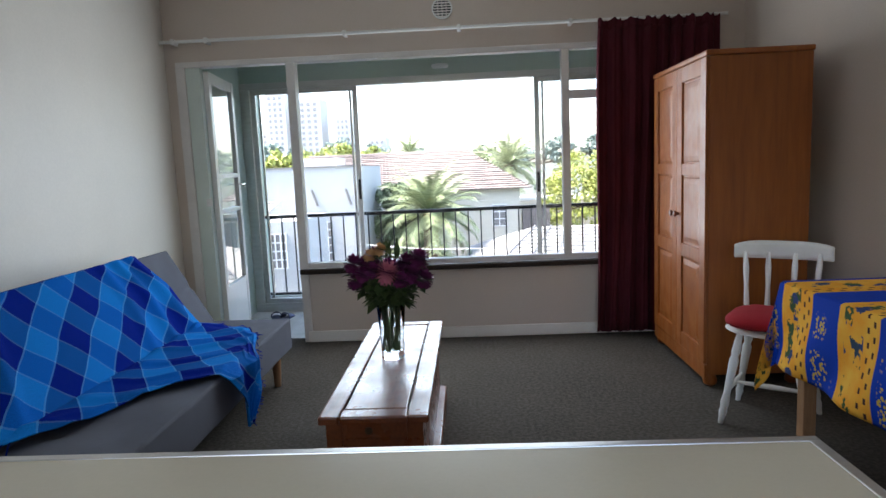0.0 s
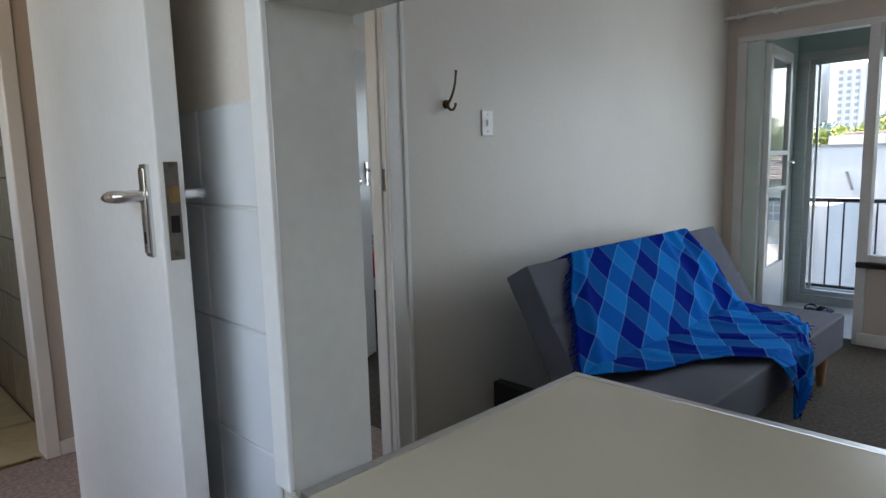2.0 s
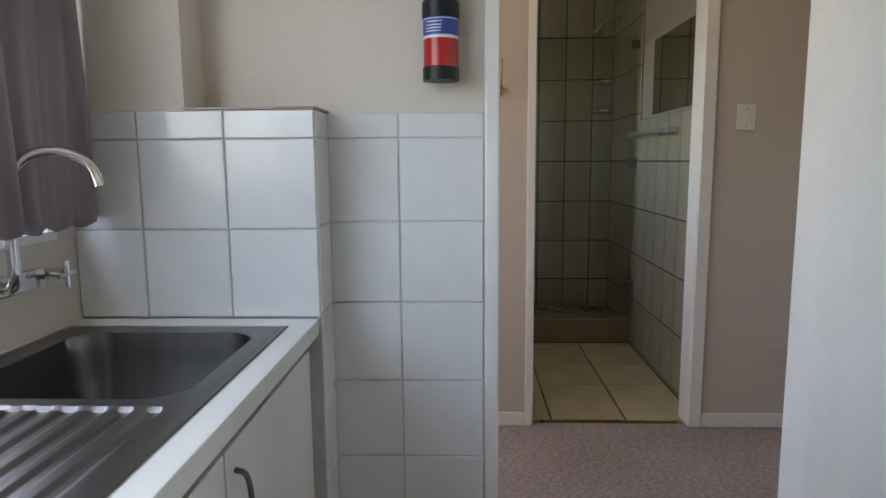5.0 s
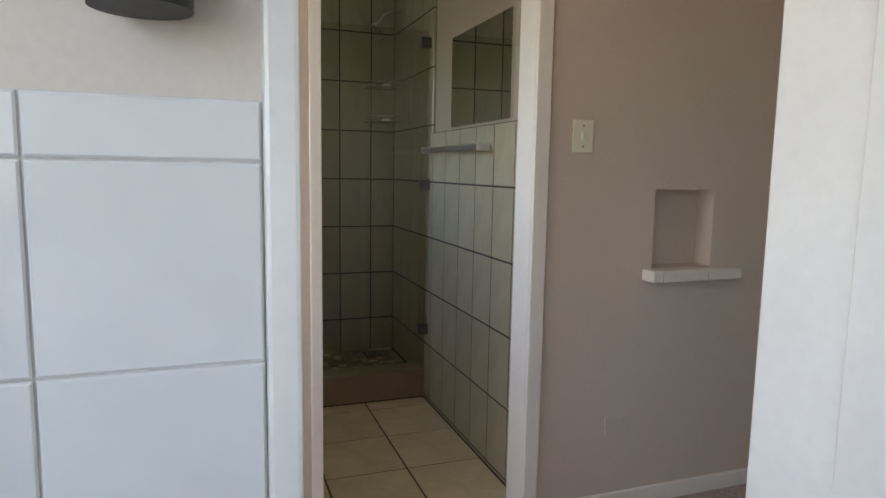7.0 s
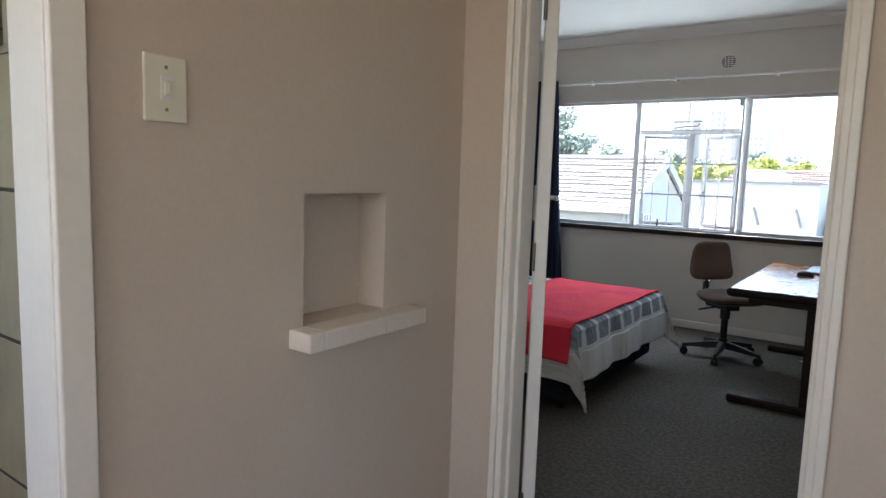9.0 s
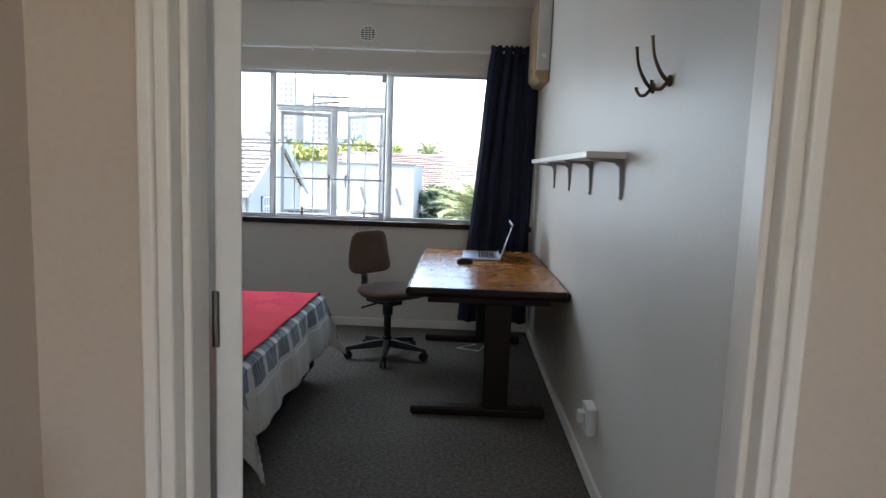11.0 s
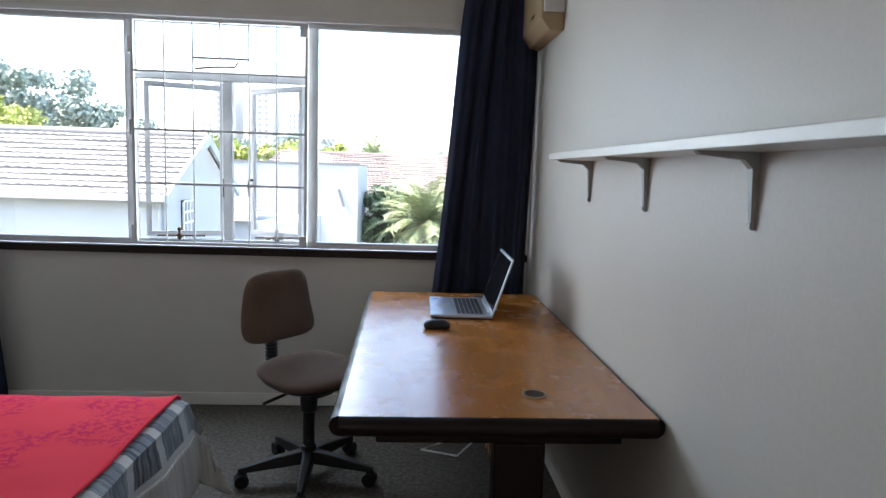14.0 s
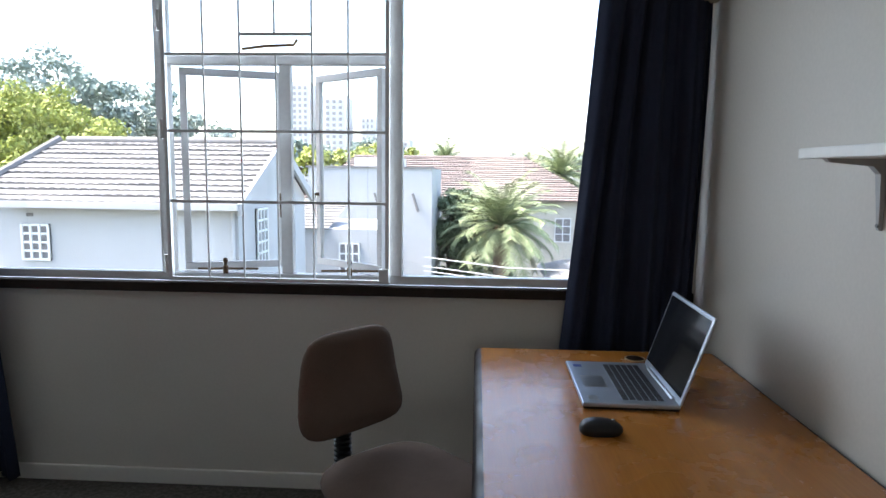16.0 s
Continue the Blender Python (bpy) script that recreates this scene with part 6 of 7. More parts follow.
def bed():
    x0, x1, ya, yb = -5.32, -3.36, 4.33, 5.82
    b = thing("bed", ((x0 + x1) / 2, (ya + yb) / 2, 0), "double bed on a charcoal divan base", "bed")
    part("divan_base", bx(x0, x1, ya + 0.02, yb - 0.02, 0.07, 0.30), M["bed_base"], b, bevel=0.015)
    part("mattress", bx(x0, x1 + 0.01, ya, yb, 0.30, 0.515), M["white_label"], b, bevel=0.05)
    for x in (x0 + 0.12, x1 - 0.1):
        for y in (ya + 0.12, yb - 0.12):
            part("leg", tube(mesh(), [(x, y, 0), (x, y, 0.07)], 0.025, 12), M["black"], b, smooth=True)
    q = thing("patchwork_quilt", ((x0 + x1) / 2, (ya + yb) / 2, 0.52), "grey and slate patchwork quilt hanging over the bed", "quilt")
    zt, drop = 0.535, 0.30
    X1, Y0, Y1 = x1 + 0.035, ya - 0.025, yb + 0.025

    def fold(sx, sy):
        px, py = min(sx, X1), min(max(sy, Y0), Y1)
        ox, oy = sx - px, abs(sy - py)
        sg = 1 if sy > py else -1
        both = min(ox, oy)
        h = max(ox, oy) + 0.38 * both
        wav = (0.012 * math.sin(11 * sy + 2) + 0.008 * math.sin(23 * sy)) * min(1, ox / 0.15) if ox > oy else (0.014 * math.sin(9 * sx) + 0.008 * math.sin(21 * sx + 1)) * min(1, oy / 0.15)
        if ox > 0:
            px += 0.012 + 0.10 * ox * (ox > 0.04) + (wav if ox > oy else 0) + 0.30 * both
        if oy > 0:
            py += sg * (0.012 + 0.08 * oy + (wav if oy >= ox else 0) + 0.30 * both)
        soft = 0.012 * math.exp(-(min(X1 - min(sx, X1), min(sy - Y0, Y1 - sy) if Y0 < sy < Y1 else 0.0) / 0.05) ** 2) if not (ox or oy) else 0.012
        return Vector((px, py, zt - h - soft + 0.004 * noise.noise(Vector((sx * 4, sy * 4, 0)))))

    def at(u, v):
        return fold(x0 + 0.02 + (X1 + drop - x0 - 0.02) * u, Y0 - drop + (Y1 - Y0 + 2 * drop) * v)
    full = sheet(96, 96, at, X1 + drop - x0, Y1 - Y0 + 2 * drop)
    part("cloth", full, M["quilt"], q, smooth=True, solid=0.007)

    # oatmeal border along the hem
    def hem(u, v):
        p = fold(X1 + 0.13 + (drop - 0.128) * u, Y0 - drop + (Y1 - Y0 + 2 * drop) * v)
        return p + Vector((0.006, 0, 0))
    part("foot_border", sheet(14, 96, hem, 0.2, 2.1), M["oatmeal"], q, "oatmeal striped border", smooth=True, solid=0.005)

    def hem2(u, v):
        p = fold(x0 + 0.02 + (X1 + drop - x0 - 0.02) * u, Y0 - 0.13 - (drop - 0.128) * v)
        return p + Vector((0, -0.006, 0))
    part("side_border", sheet(96, 14, hem2, 2.1, 0.2), M["oatmeal"], q, "oatmeal striped border", smooth=True, solid=0.005)
    t = thing("bed_throw", (-3.75, (ya + yb) / 2, 0.54), "coral red floral throw laid across the foot of the bed", "throw")

    def red(u, v):
        sx = -4.12 + (X1 - 0.02 + 4.12) * u - 0.05 * (1 - v) * (1 - u)
        sy = Y0 - 0.20 + (Y1 + 0.01 - Y0 + 0.20) * v
        p = fold(sx, sy)
        up = 0.012 + 0.004 * noise.noise(Vector((sx * 6, sy * 6, 2))) + 0.01 * math.exp(-((1 - u) / 0.03) ** 2) * abs(math.sin(9 * v))
        return p + (Vector((0, 0, up)) if Y0 < sy < Y1 else Vector((0, -0.014 if sy < Y0 else 0.012, 0.006)))
    part("cloth", sheet(50, 90, red, 0.8, 1.7), M["damask"], t, smooth=True, solid=0.008)
    for u in (0.0, 1.0):
        part("hem", tube(mesh(), [red(u, k / 80) + Vector((0, 0, 0.003)) for k in range(81)], 0.006, 8), M["damask"], t, "rolled red hem", smooth=True)


bed()


def wall_shelf():
    s = thing("wall_shelf", (BX, 5.2, 1.42), "white wall shelf on painted steel brackets", "shelf")
    part("board", bx(-2.0, BX - 0.001, 4.25, 6.12, 1.418, 1.442), M["white"], s, bevel=0.002)
    for y in (4.287, 4.87, 5.459, 6.035):
        bm = mesh()
        pts = []
        for xz in (((BX - 0.002, 1.418), (BX - 0.002, 1.262), (BX - 0.009, 1.262), (BX - 0.018, 1.385), (BX - 0.035, 1.402), (BX - 0.125, 1.410), (BX - 0.135, 1.418)),):
            for dy in (-0.010, 0.010):
                pts.append([bm.verts.new((x, y + dy * (0.45 if z < 1.30 else 1.0), z)) for x, z in xz])
        n = len(pts[0])
        bm.faces.new(pts[0])
        bm.faces.new(pts[1][::-1])
        for i in range(n):
            bm.faces.new((pts[0][i], pts[0][(i + 1) % n], pts[1][(i + 1) % n], pts[1][i]))
        br = part("bracket", bm, M["bracket"], s, "painted pressed steel bracket")
        part("screw", tube(mesh(), [(BX - 0.008, y, 1.272), (BX - 0.012, y, 1.272)], 0.005, 8), M["steel"], br)


wall_shelf()

ac = thing("wall_heater", (BX, 6.95, 2.0), "beige and white casing mounted high on the wall", "heater")
bm = mesh()
sec = [(BX, 2.02), (BX - 0.07, 2.02), (BX - 0.11, 2.07), (BX - 0.11, 2.60), (BX, 2.60)]
ends = [[bm.verts.new((x, y, z)) for x, z in sec] for y in (6.62, 7.14)]
bm.faces.new(ends[0])
bm.faces.new(ends[1][::-1])
for i in range(5):
    bm.faces.new((ends[0][i], ends[0][(i + 1) % 5], ends[1][(i + 1) % 5], ends[1][i]))
part("casing", bm, M["beige_plastic"], ac, bevel=0.008)
part("side_cover", bx(BX - 0.10, BX - 0.004, 6.60, 6.62, 2.10, 2.59), M["grey_white"], ac, "off white side cover", bevel=0.006)
part("slot", bx(BX - 0.112, BX - 0.110, 6.78, 6.86, 2.11, 2.125), M["black"], ac)
part("dial", tube(mesh(), [(BX - 0.05, 6.60, 2.20), (BX - 0.05, 6.592, 2.20)], 0.018, 16), M["trim"], ac, smooth=True)
so = thing("wall_socket", (BX, 4.5, 0.26), "white double wall socket above the skirting", "socket")
part("box", bx(BX - 0.045, BX, 4.43, 4.55, 0.255, 0.375), M["white_plastic"], so, bevel=0.005)
part("plug", bx(BX - 0.075, BX - 0.045, 4.46, 4.51, 0.30, 0.35), M["white_plastic"], so, bevel=0.006)


# ---- serving ledge and kitchen ----
lg = thing("serving_ledge", (0.24, 1.78, 0.0), "cream laminate serving ledge with aluminium edging", "counter")
lx0, lx1, ly0, ly1, lz = -0.633, 1.12, 1.376, 2.19, 0.772
part("worktop", bx(lx0 + 0.022, lx1 - 0.022, ly0, ly1 - 0.022, lz - 0.026, lz - 0.002), M["laminate"], lg)
bm = bx(lx0, lx1, ly1 - 0.022, ly1, lz - 0.03, lz)
box(bm, lx0, lx0 + 0.022, ly0 + 0.001, ly1 - 0.022, lz - 0.03, lz)
box(bm, lx1 - 0.022, lx1, ly0 + 0.001, ly1 - 0.022, lz - 0.03, lz)
part("edge_strip", bm, M["alu"], lg, "brushed aluminium edge strip", bevel=0.002)
for x in (-0.5, 1.0):
    part("leg", tube(mesh(), [(x, 2.08, 0), (x, 2.08, lz - 0.03)], 0.022, 14), M["alu"], lg, smooth=True)
wc = thing("kitchen_shelf_board", (0.6, 1.25, 0.0), "white laminate kitchen board with a rounded corner", "counter")
bm = mesh()
out = [(1.9, 1.366), (-0.632, 1.366), (-0.632, 1.18)] + [(-0.592 - 0.04 * math.cos(a), 1.18 - 0.04 * math.sin(a)) for a in (0.4, 0.8, 1.2, 1.57)] + [(1.9, 1.14)]
lo, hi = [bm.verts.new((x, y, lz - 0.03)) for x, y in out], [bm.verts.new((x, y, lz - 0.001)) for x, y in out]
bm.faces.new(lo)
bm.faces.new(hi[::-1])
for i in range(len(out)):
    bm.faces.new((lo[i], lo[(i + 1) % len(out)], hi[(i + 1) % len(out)], hi[i]))
part("board", bm, M["white_lam"], wc, bevel=0.002)
part("end_panel", bx(-0.56, -0.54, 1.18, 1.357, 0.0, lz - 0.03), M["white_lam"], wc)
part("end_panel", bx(1.86, 1.88, 1.18, 1.357, 0.0, lz - 0.03), M["white_lam"], wc)

kc = thing("kitchen_counter", (-0.4, -0.26, 0.0), "white laminate kitchen worktop with a square edge", "counter")
cz = 0.922
bm = bx(-1.514, -1.415, SY + 0.002, 0.038, cz - 0.04, cz)
box(bm, -1.415, -0.25, -0.035, 0.038, cz - 0.04, cz)
box(bm, -1.415, -0.25, SY + 0.002, -0.515, cz - 0.04, cz)
box(bm, -0.25, 1.3, SY + 0.002, 0.038, cz - 0.04, cz)
part("worktop", bm, M["white_lam"], kc, bevel=0.002)
for k in range(5):
    xa = -1.50 + k * 0.56
    cu = thing("base_cabinet", (xa + 0.28, -0.27, 0.0), "white laminate kitchen base cabinet under the worktop", "cabinet", "kitchen base cabinets")
    bm = bx(xa, xa + 0.558, SY + 0.004, -0.004, 0.10, cz - 0.20 if k < 3 else cz - 0.042)
    box(bm, xa, xa + 0.558, SY + 0.004, -0.06, 0.0, 0.10)
    if k < 3:
        box(bm, xa, xa + 0.558, -0.034, -0.004, cz - 0.20, cz - 0.042)
    part("body", bm, M["white_lam"], cu)
    dr = part("door", bx(xa + 0.003, xa + 0.555, -0.002, 0.016, 0.11, cz - 0.075), M["white_lam"], cu, bevel=0.002)
    hx = xa + 0.55 - 0.03
    part("handle", tube(mesh(), *bent([(hx, 0.016, 0.80), (hx, 0.035, 0.792), (hx, 0.042, 0.75), (hx, 0.035, 0.708), (hx, 0.016, 0.70)], [0.005] * 5), 10), M["steel"], dr, "curved steel pull handle", smooth=True)
    # solid black strip drawn for the shade between door and worktop
    part("shadow_gap", bx(xa + 0.001, xa + 0.557, -0.003, 0.004, cz - 0.0745, cz - 0.0605), M["gap"], cu)
    part("top_rail", bx(xa + 0.001, xa + 0.557, -0.003, 0.016, cz - 0.060, cz - 0.041), M["white_lam"], cu)

sk = thing("kitchen_sink", (-0.83, -0.27, cz), "stainless steel sink with a ribbed drainer set in the worktop", "sink")
bm = mesh()


def basin(u, v):
    """The sink: a pressed sheet with one bowl and a drainer of ribs."""
    x, y = -1.432 + 1.2 * u, -0.53 + 0.515 * v
    z = cz + 0.004
    dx, dy = abs(x + 1.165) - 0.125, abs(y + 0.262) - 0.125
    inside = 0.075 - math.hypot(max(dx, 0.0), max(dy, 0.0))
    if inside > 0 and dx < 0.075 and dy < 0.075:
        z -= 0.165 * min(1.0, inside / 0.035) ** 0.6
    elif x > -0.93 and -0.47 < y < -0.07:
        z -= 0.004 + (0.004 if int((y + 0.47) / 0.022) % 2 else 0.0)
    edge = min(u * 1.2, (1 - u) * 1.2, v * 0.515, (1 - v) * 0.515)
    if edge < 0.012:
        z -= 0.002
    return (x, y, z)


part("bowl_and_drainer", sheet(200, 100, basin), M["steel"], sk, smooth=True, solid=0.0015)
part("waste", tube(mesh(), [(-1.17, -0.27, cz - 0.151), (-1.17, -0.27, cz - 0.147)], 0.035, 24), M["chrome"], sk, smooth=True)
tp = thing("kitchen_tap", (-1.230, SY, 1.06), "chrome swivel kitchen tap with cross handles on the wall", "tap")
part("wall_plate", bx(-1.370, -1.090, SY, SY + 0.02, 1.03, 1.075), M["chrome"], tp, bevel=0.005)
part("spout", tube(mesh(), *bent([(-1.230, SY + 0.02, 1.055), (-1.230, SY + 0.05, 1.07), (-1.230, SY + 0.055, 1.25), (-1.245, SY + 0.08, 1.31), (-1.270, SY + 0.13, 1.325), (-1.295, SY + 0.18, 1.30), (-1.302, SY + 0.195, 1.255)], [0.012, 0.012, 0.011, 0.011, 0.011, 0.011, 0.013]), 12), M["chrome"], tp, smooth=True)
for x in (-1.390, -1.070):
    bm = tube(mesh(), [(x, SY, 1.055), (x, SY + 0.05, 1.055)], 0.013, 12)
    for a in (0, 1.57):
        d = Vector((math.cos(a), 0, math.sin(a))) * 0.03
        tube(bm, [Vector((x, SY + 0.055, 1.055)) - d, Vector((x, SY + 0.055, 1.055)) + d], 0.006, 8)
    part("cross_handle", bm, M["chrome"], tp, smooth=True)
curtain("kitchen_curtain", -1.515, -1.13, -1.515, -1.10, SY + 0.06, 1.165, 2.24, 5, M["curtain_lilac"], "lilac net curtain at the kitchen window", 0.02, 5)

fx, fy = KX + 0.052, 0.338
fe = thing("fire_extinguisher", (fx, fy, 1.495), "red fire extinguisher with a blue and white label on a bracket", "fire extinguisher")
part("cylinder", lathe(mesh(), fx, fy, [(0.0, 1.50), (0.0425, 1.505), (0.0425, 1.82), (0.036, 1.85), (0.02, 1.87), (0.015, 1.89)], 32), M["red_paint"], fe, smooth=True)
part("foot_ring", lathe(mesh(), fx, fy, [(0.036, 1.495), (0.0445, 1.495), (0.045, 1.525), (0.0426, 1.527)], 32), M["black"], fe, smooth=True)
part("label", lathe(mesh(), fx, fy, [(0.0426, 1.592), (0.0431, 1.592), (0.0431, 1.775), (0.0426, 1.775)], 32), M["white_label"], fe, "white printed label", smooth=True)
for z0, z1, mt_ in ((1.599, 1.636, "blue_label"), (1.638, 1.662, "blue_label"), (1.664, 1.682, "red_paint"), (1.688, 1.706, "blue_label"), (1.715, 1.76, "blue_label")):
    part("label_band", lathe(mesh(), fx, fy, [(0.0430, z0), (0.0434, z0), (0.0434, z1), (0.0430, z1)], 32), M[mt_], fe, smooth=True)
for k, z in enumerate((1.606, 1.613, 1.62, 1.628)):
    bm = mesh()
    for i in range(6):
        a0 = -0.9 + 0.02 * k + i * 0.16
        a1 = a0 + 0.12
        r = 0.0437
        va = [bm.verts.new((fx + r * math.cos(a), fy + r * math.sin(a), zz)) for a, zz in ((a0, z), (a1, z), (a1, z + 0.0025), (a0, z + 0.0025))]
        bm.faces.new(va)
    part("print_line", bm, M["white_label"], fe)
part("strap", lathe(mesh(), fx, fy, [(0.0438, 1.640), (0.0455, 1.640), (0.0455, 1.678), (0.0438, 1.678)], 32), M["black"], fe, "black retaining strap", smooth=True)
part("bracket", bx(KX, fx - 0.03, fy - 0.02, fy + 0.02, 1.56, 1.80), M["black"], fe)
part("valve", lathe(mesh(), fx, fy, [(0.014, 1.885), (0.017, 1.89), (0.017, 1.93), (0.008, 1.94)], 16), M["brass"], fe, smooth=True)
part("squeeze_lever", bx(fx - 0.012, fx + 0.10, fy - 0.009, fy + 0.009, 1.935, 1.95), M["black"], fe, bevel=0.003)

# ---- hall ----
ns = thing("niche_shelf", (NX, 2.2, 0.935), "cream painted stone shelf slab of the wall niche, cracked", "shelf")
part("slab", bx(NX - 0.094, NX + 0.075, NY0 + 0.001, 2.245, 0.9385, 0.9845), M["wall"], ns, bevel=0.004)
part("slab", bx(NX, NX + 0.072, 2.249, 2.42, 0.937, 0.982), M["wall"], ns, bevel=0.004)
part("slab_lip", bx(NX, NX + 0.075, 1.985, NY0, 0.9385, 0.9845), M["wall"], ns, bevel=0.004)
bp = thing("blank_plate", (NX, 1.9, 0.32), "painted over blank socket plate on the wall", "socket")
part("plate", bx(NX, NX + 0.011, 1.842, 1.963, 0.318, 0.393), M["wall_hall"], bp, bevel=0.003)
hl = thing("ceiling_lamp", (-2.45, 1.0, CEIL), "round ceiling lamp of the hall, lit", "lamp")
part("ceiling_plate", tube(mesh(), [(-2.45, 1.0, CEIL), (-2.45, 1.0, CEIL - 0.03)], 0.09, 24), M["white_plastic"], hl, smooth=True)

# ---- bathroom ----
structure("threshold_strip", bx(NX - 0.056, NX - 0.024, BD0 + 0.04, BD1 - 0.04, 0.0, 0.005), M["brass"], "brass threshold strip", "threshold")
st = tagged(thing("shower_tray", (-4.85, 0.9, 0.0), "raised shower tray with a tiled kerb", "shower"), kind="structure")
part("tray", bx(-5.22, -4.60, 0.2, 1.565, 0.0, 0.11), M["bath_grout"], st)
part("kerb", bx(-4.60, -4.51, 0.2, 1.565, 0.0, 0.172), M["bath_grout"], st)
for y_a, y_b in ((0.22, 0.80), (0.804, 1.186), (1.19, 1.563)):
    part("tile", bx(-4.51, -4.495, y_a, y_b, 0.006, 0.168), M["step_tile"], st)
    part("tile", bx(-4.605, -4.49, y_a, y_b, 0.172, 0.184), M["bath_tile"], st)
dn = thing("floor_drain", (-5.08, 1.40, 0.11), "square steel shower drain grate", "drain")
part("grate", bx(-5.13, -5.03, 1.35, 1.45, 0.11, 0.124), M["steel"], dn)
for k in range(5):
    part("slot", bx(-5.12 + k * 0.018, -5.112 + k * 0.018, 1.36, 1.44, 0.124, 0.1246), M["black"], dn)
sg = tagged(thing("shower_screen", (-4.45, 0.9, 0.184), "frameless clear glass shower screen with steel clips", "shower screen"), kind="structure")
g = part("glass_panel", bx(-4.454, -4.446, 0.205, 1.545, 0.188, 2.12), M["shower_glass"], sg)
g.visible_shadow = False
for z in (2.06, 1.275, 0.43):
    part("glass_clip", bx(-4.468, -4.432, 1.505, 1.565, z - 0.028, z + 0.028), M["steel"], sg, "brushed steel glass clip", bevel=0.003)
mr = thing("wall_mirror", (-3.77, 1.58, 1.58), "frameless bathroom wall mirror", "mirror")
part("mirror_glass", bx(-4.11, -3.405, 1.566, 1.58, 1.578, 2.025), M["mirror"], mr)
tr = thing("towel_rail", (-4.0, 1.565, 1.46), "chrome towel rail on the tiled wall", "towel rail")
part("bar", bx(-4.40, -3.59, 1.497, 1.507, 1.452, 1.476), M["alu"], tr, bevel=0.002)
for x in (-4.38, -3.61):
    part("post", bx(x - 0.012, x + 0.012, 1.497, 1.565, 1.447, 1.481), M["alu"], tr, bevel=0.003)
cd = thing("shower_caddy", (-5.13, 1.50, 1.66), "two tier chrome wire shower caddy in the corner", "caddy")
for z in (1.665, 1.885):
    bm = mesh()
    for dz in (0.0, 0.035):
        tube(bm, [(-5.205, 1.555, z + dz), (-5.205, 1.36, z + dz), (-5.12, 1.36, z + dz), (-5.03, 1.46, z + dz), (-5.03, 1.555, z + dz), (-5.205, 1.555, z + dz)], 0.0035, 6)
    for k in range(7):
        tube(bm, [(-5.205, 1.375 + k * 0.028, z), (-5.07 + k * 0.007, 1.41 + k * 0.022, z)], 0.002, 5)
    part("basket", bm, M["chrome"], cd, "chrome wire basket", smooth=True)
    s_ = part("soap", bx(-5.12, -5.06, 1.45, 1.50, z + 0.003, z + 0.022), M["white_plastic"], cd, "white soap bar", bevel=0.006)
part("upright", tube(mesh(), [(-5.205, 1.40, 1.66), (-5.205, 1.40, 1.93)], 0.0035, 6), M["chrome"], cd, smooth=True)
sh = thing("overhead_shower", (-5.0, 1.565, 2.34), "chrome overhead shower on a bent arm", "shower")
part("arm", tube(mesh(), [(-5.0, 1.565, 2.34), (-5.0, 1.50, 2.345), (-5.0, 1.44, 2.32), (-5.0, 1.415, 2.28)], 0.009, 10), M["chrome"], sh, smooth=True)
part("rose", tube(mesh(), [(-5.0, 1.418, 2.285), (-5.0, 1.405, 2.265), (-5.0, 1.385, 2.235), (-5.0, 1.382, 2.23)], [0.014, 0.018, 0.042, 0.042], 20), M["chrome"], sh, smooth=True)
part("rose_plate", tube(mesh(), [(-5.0, 1.565, 2.34), (-5.0, 1.555, 2.34)], 0.025, 18), M["chrome"], sh, smooth=True)
mx = thing("shower_mixer", (-5.21, 0.86, 1.25), "round chrome shower mixer on the tiled wall", "tap")
part("body", tube(mesh(), [(-5.21, 0.86, 1.25), (-5.17, 0.86, 1.25), (-5.15, 0.86, 1.25)], [0.05, 0.045, 0.03], 24), M["chrome"], mx, smooth=True)
structure("window_bath", frame_rect(mesh(), -4.5, -3.5, 1.3, 2.2, 0.12, 0.17, 0.04), M["win_paint"], "painted frame of an assumed, unseen bathroom window", "window")


# ---- outdoors ----
GZ = -7.0
bm = mesh()
gv = [bm.verts.new(p) for p in ((-1500, -1500, GZ), (1500, -1500, GZ), (1500, 3000, GZ), (-1500, 3000, GZ))]
bm.faces.new(gv)
tagged(part("ground", bm, M["ground"]), "asphalt and yards far below the windows", "ground", "", "structure")
structure("facade_own", bx(-5.7, RX + 0.2, 7.42, 7.58, GZ, -0.06), M["render_white"], "white rendered wall of the building below", "wall")


def roof_slope(bm, a, b, c, d, rows, lip=0.06, cols=1):
    """Overlapping courses from the eave a-b up to the ridge d-c, each of rounded tiles when cols is over 1."""
    a, b, c, d = (Vector(p) for p in (a, b, c, d))
    n = (b - a).cross(d - a).normalized()
    if n.z < 0:
        n = -n
    for k in range(rows):
        f0, f1 = k / rows, min((k + 1.05) / rows, 1.0)
        la, lb, ua, ub = a.lerp(d, f0), b.lerp(c, f0), a.lerp(d, f1), b.lerp(c, f1)
        for i in range(cols):
            cut = [(i + w) / cols for w in ((0.0, 1.0) if cols == 1 else (0.0, 0.3, 0.7, 1.0))]
            rise = (1.0, 1.0) if cols == 1 else (0.55, 1.0, 1.0, 0.55)
            sag = 1.0 if cols == 1 else 1.0 + 0.25 * math.sin(i * 12.9 + k * 78.2)
            low = [bm.verts.new(la.lerp(lb, w)) for w in cut]
            edge = [bm.verts.new(la.lerp(lb, w) + n * lip * h * sag) for w, h in zip(cut, rise)]
            top = [bm.verts.new(ua.lerp(ub, w) + n * 0.012 * h) for w, h in zip(cut, rise)]
            for j in range(len(cut) - 1):
                bm.faces.new((edge[j], edge[j + 1], top[j + 1], top[j]))
                bm.faces.new((low[j], low[j + 1], edge[j + 1], edge[j]))


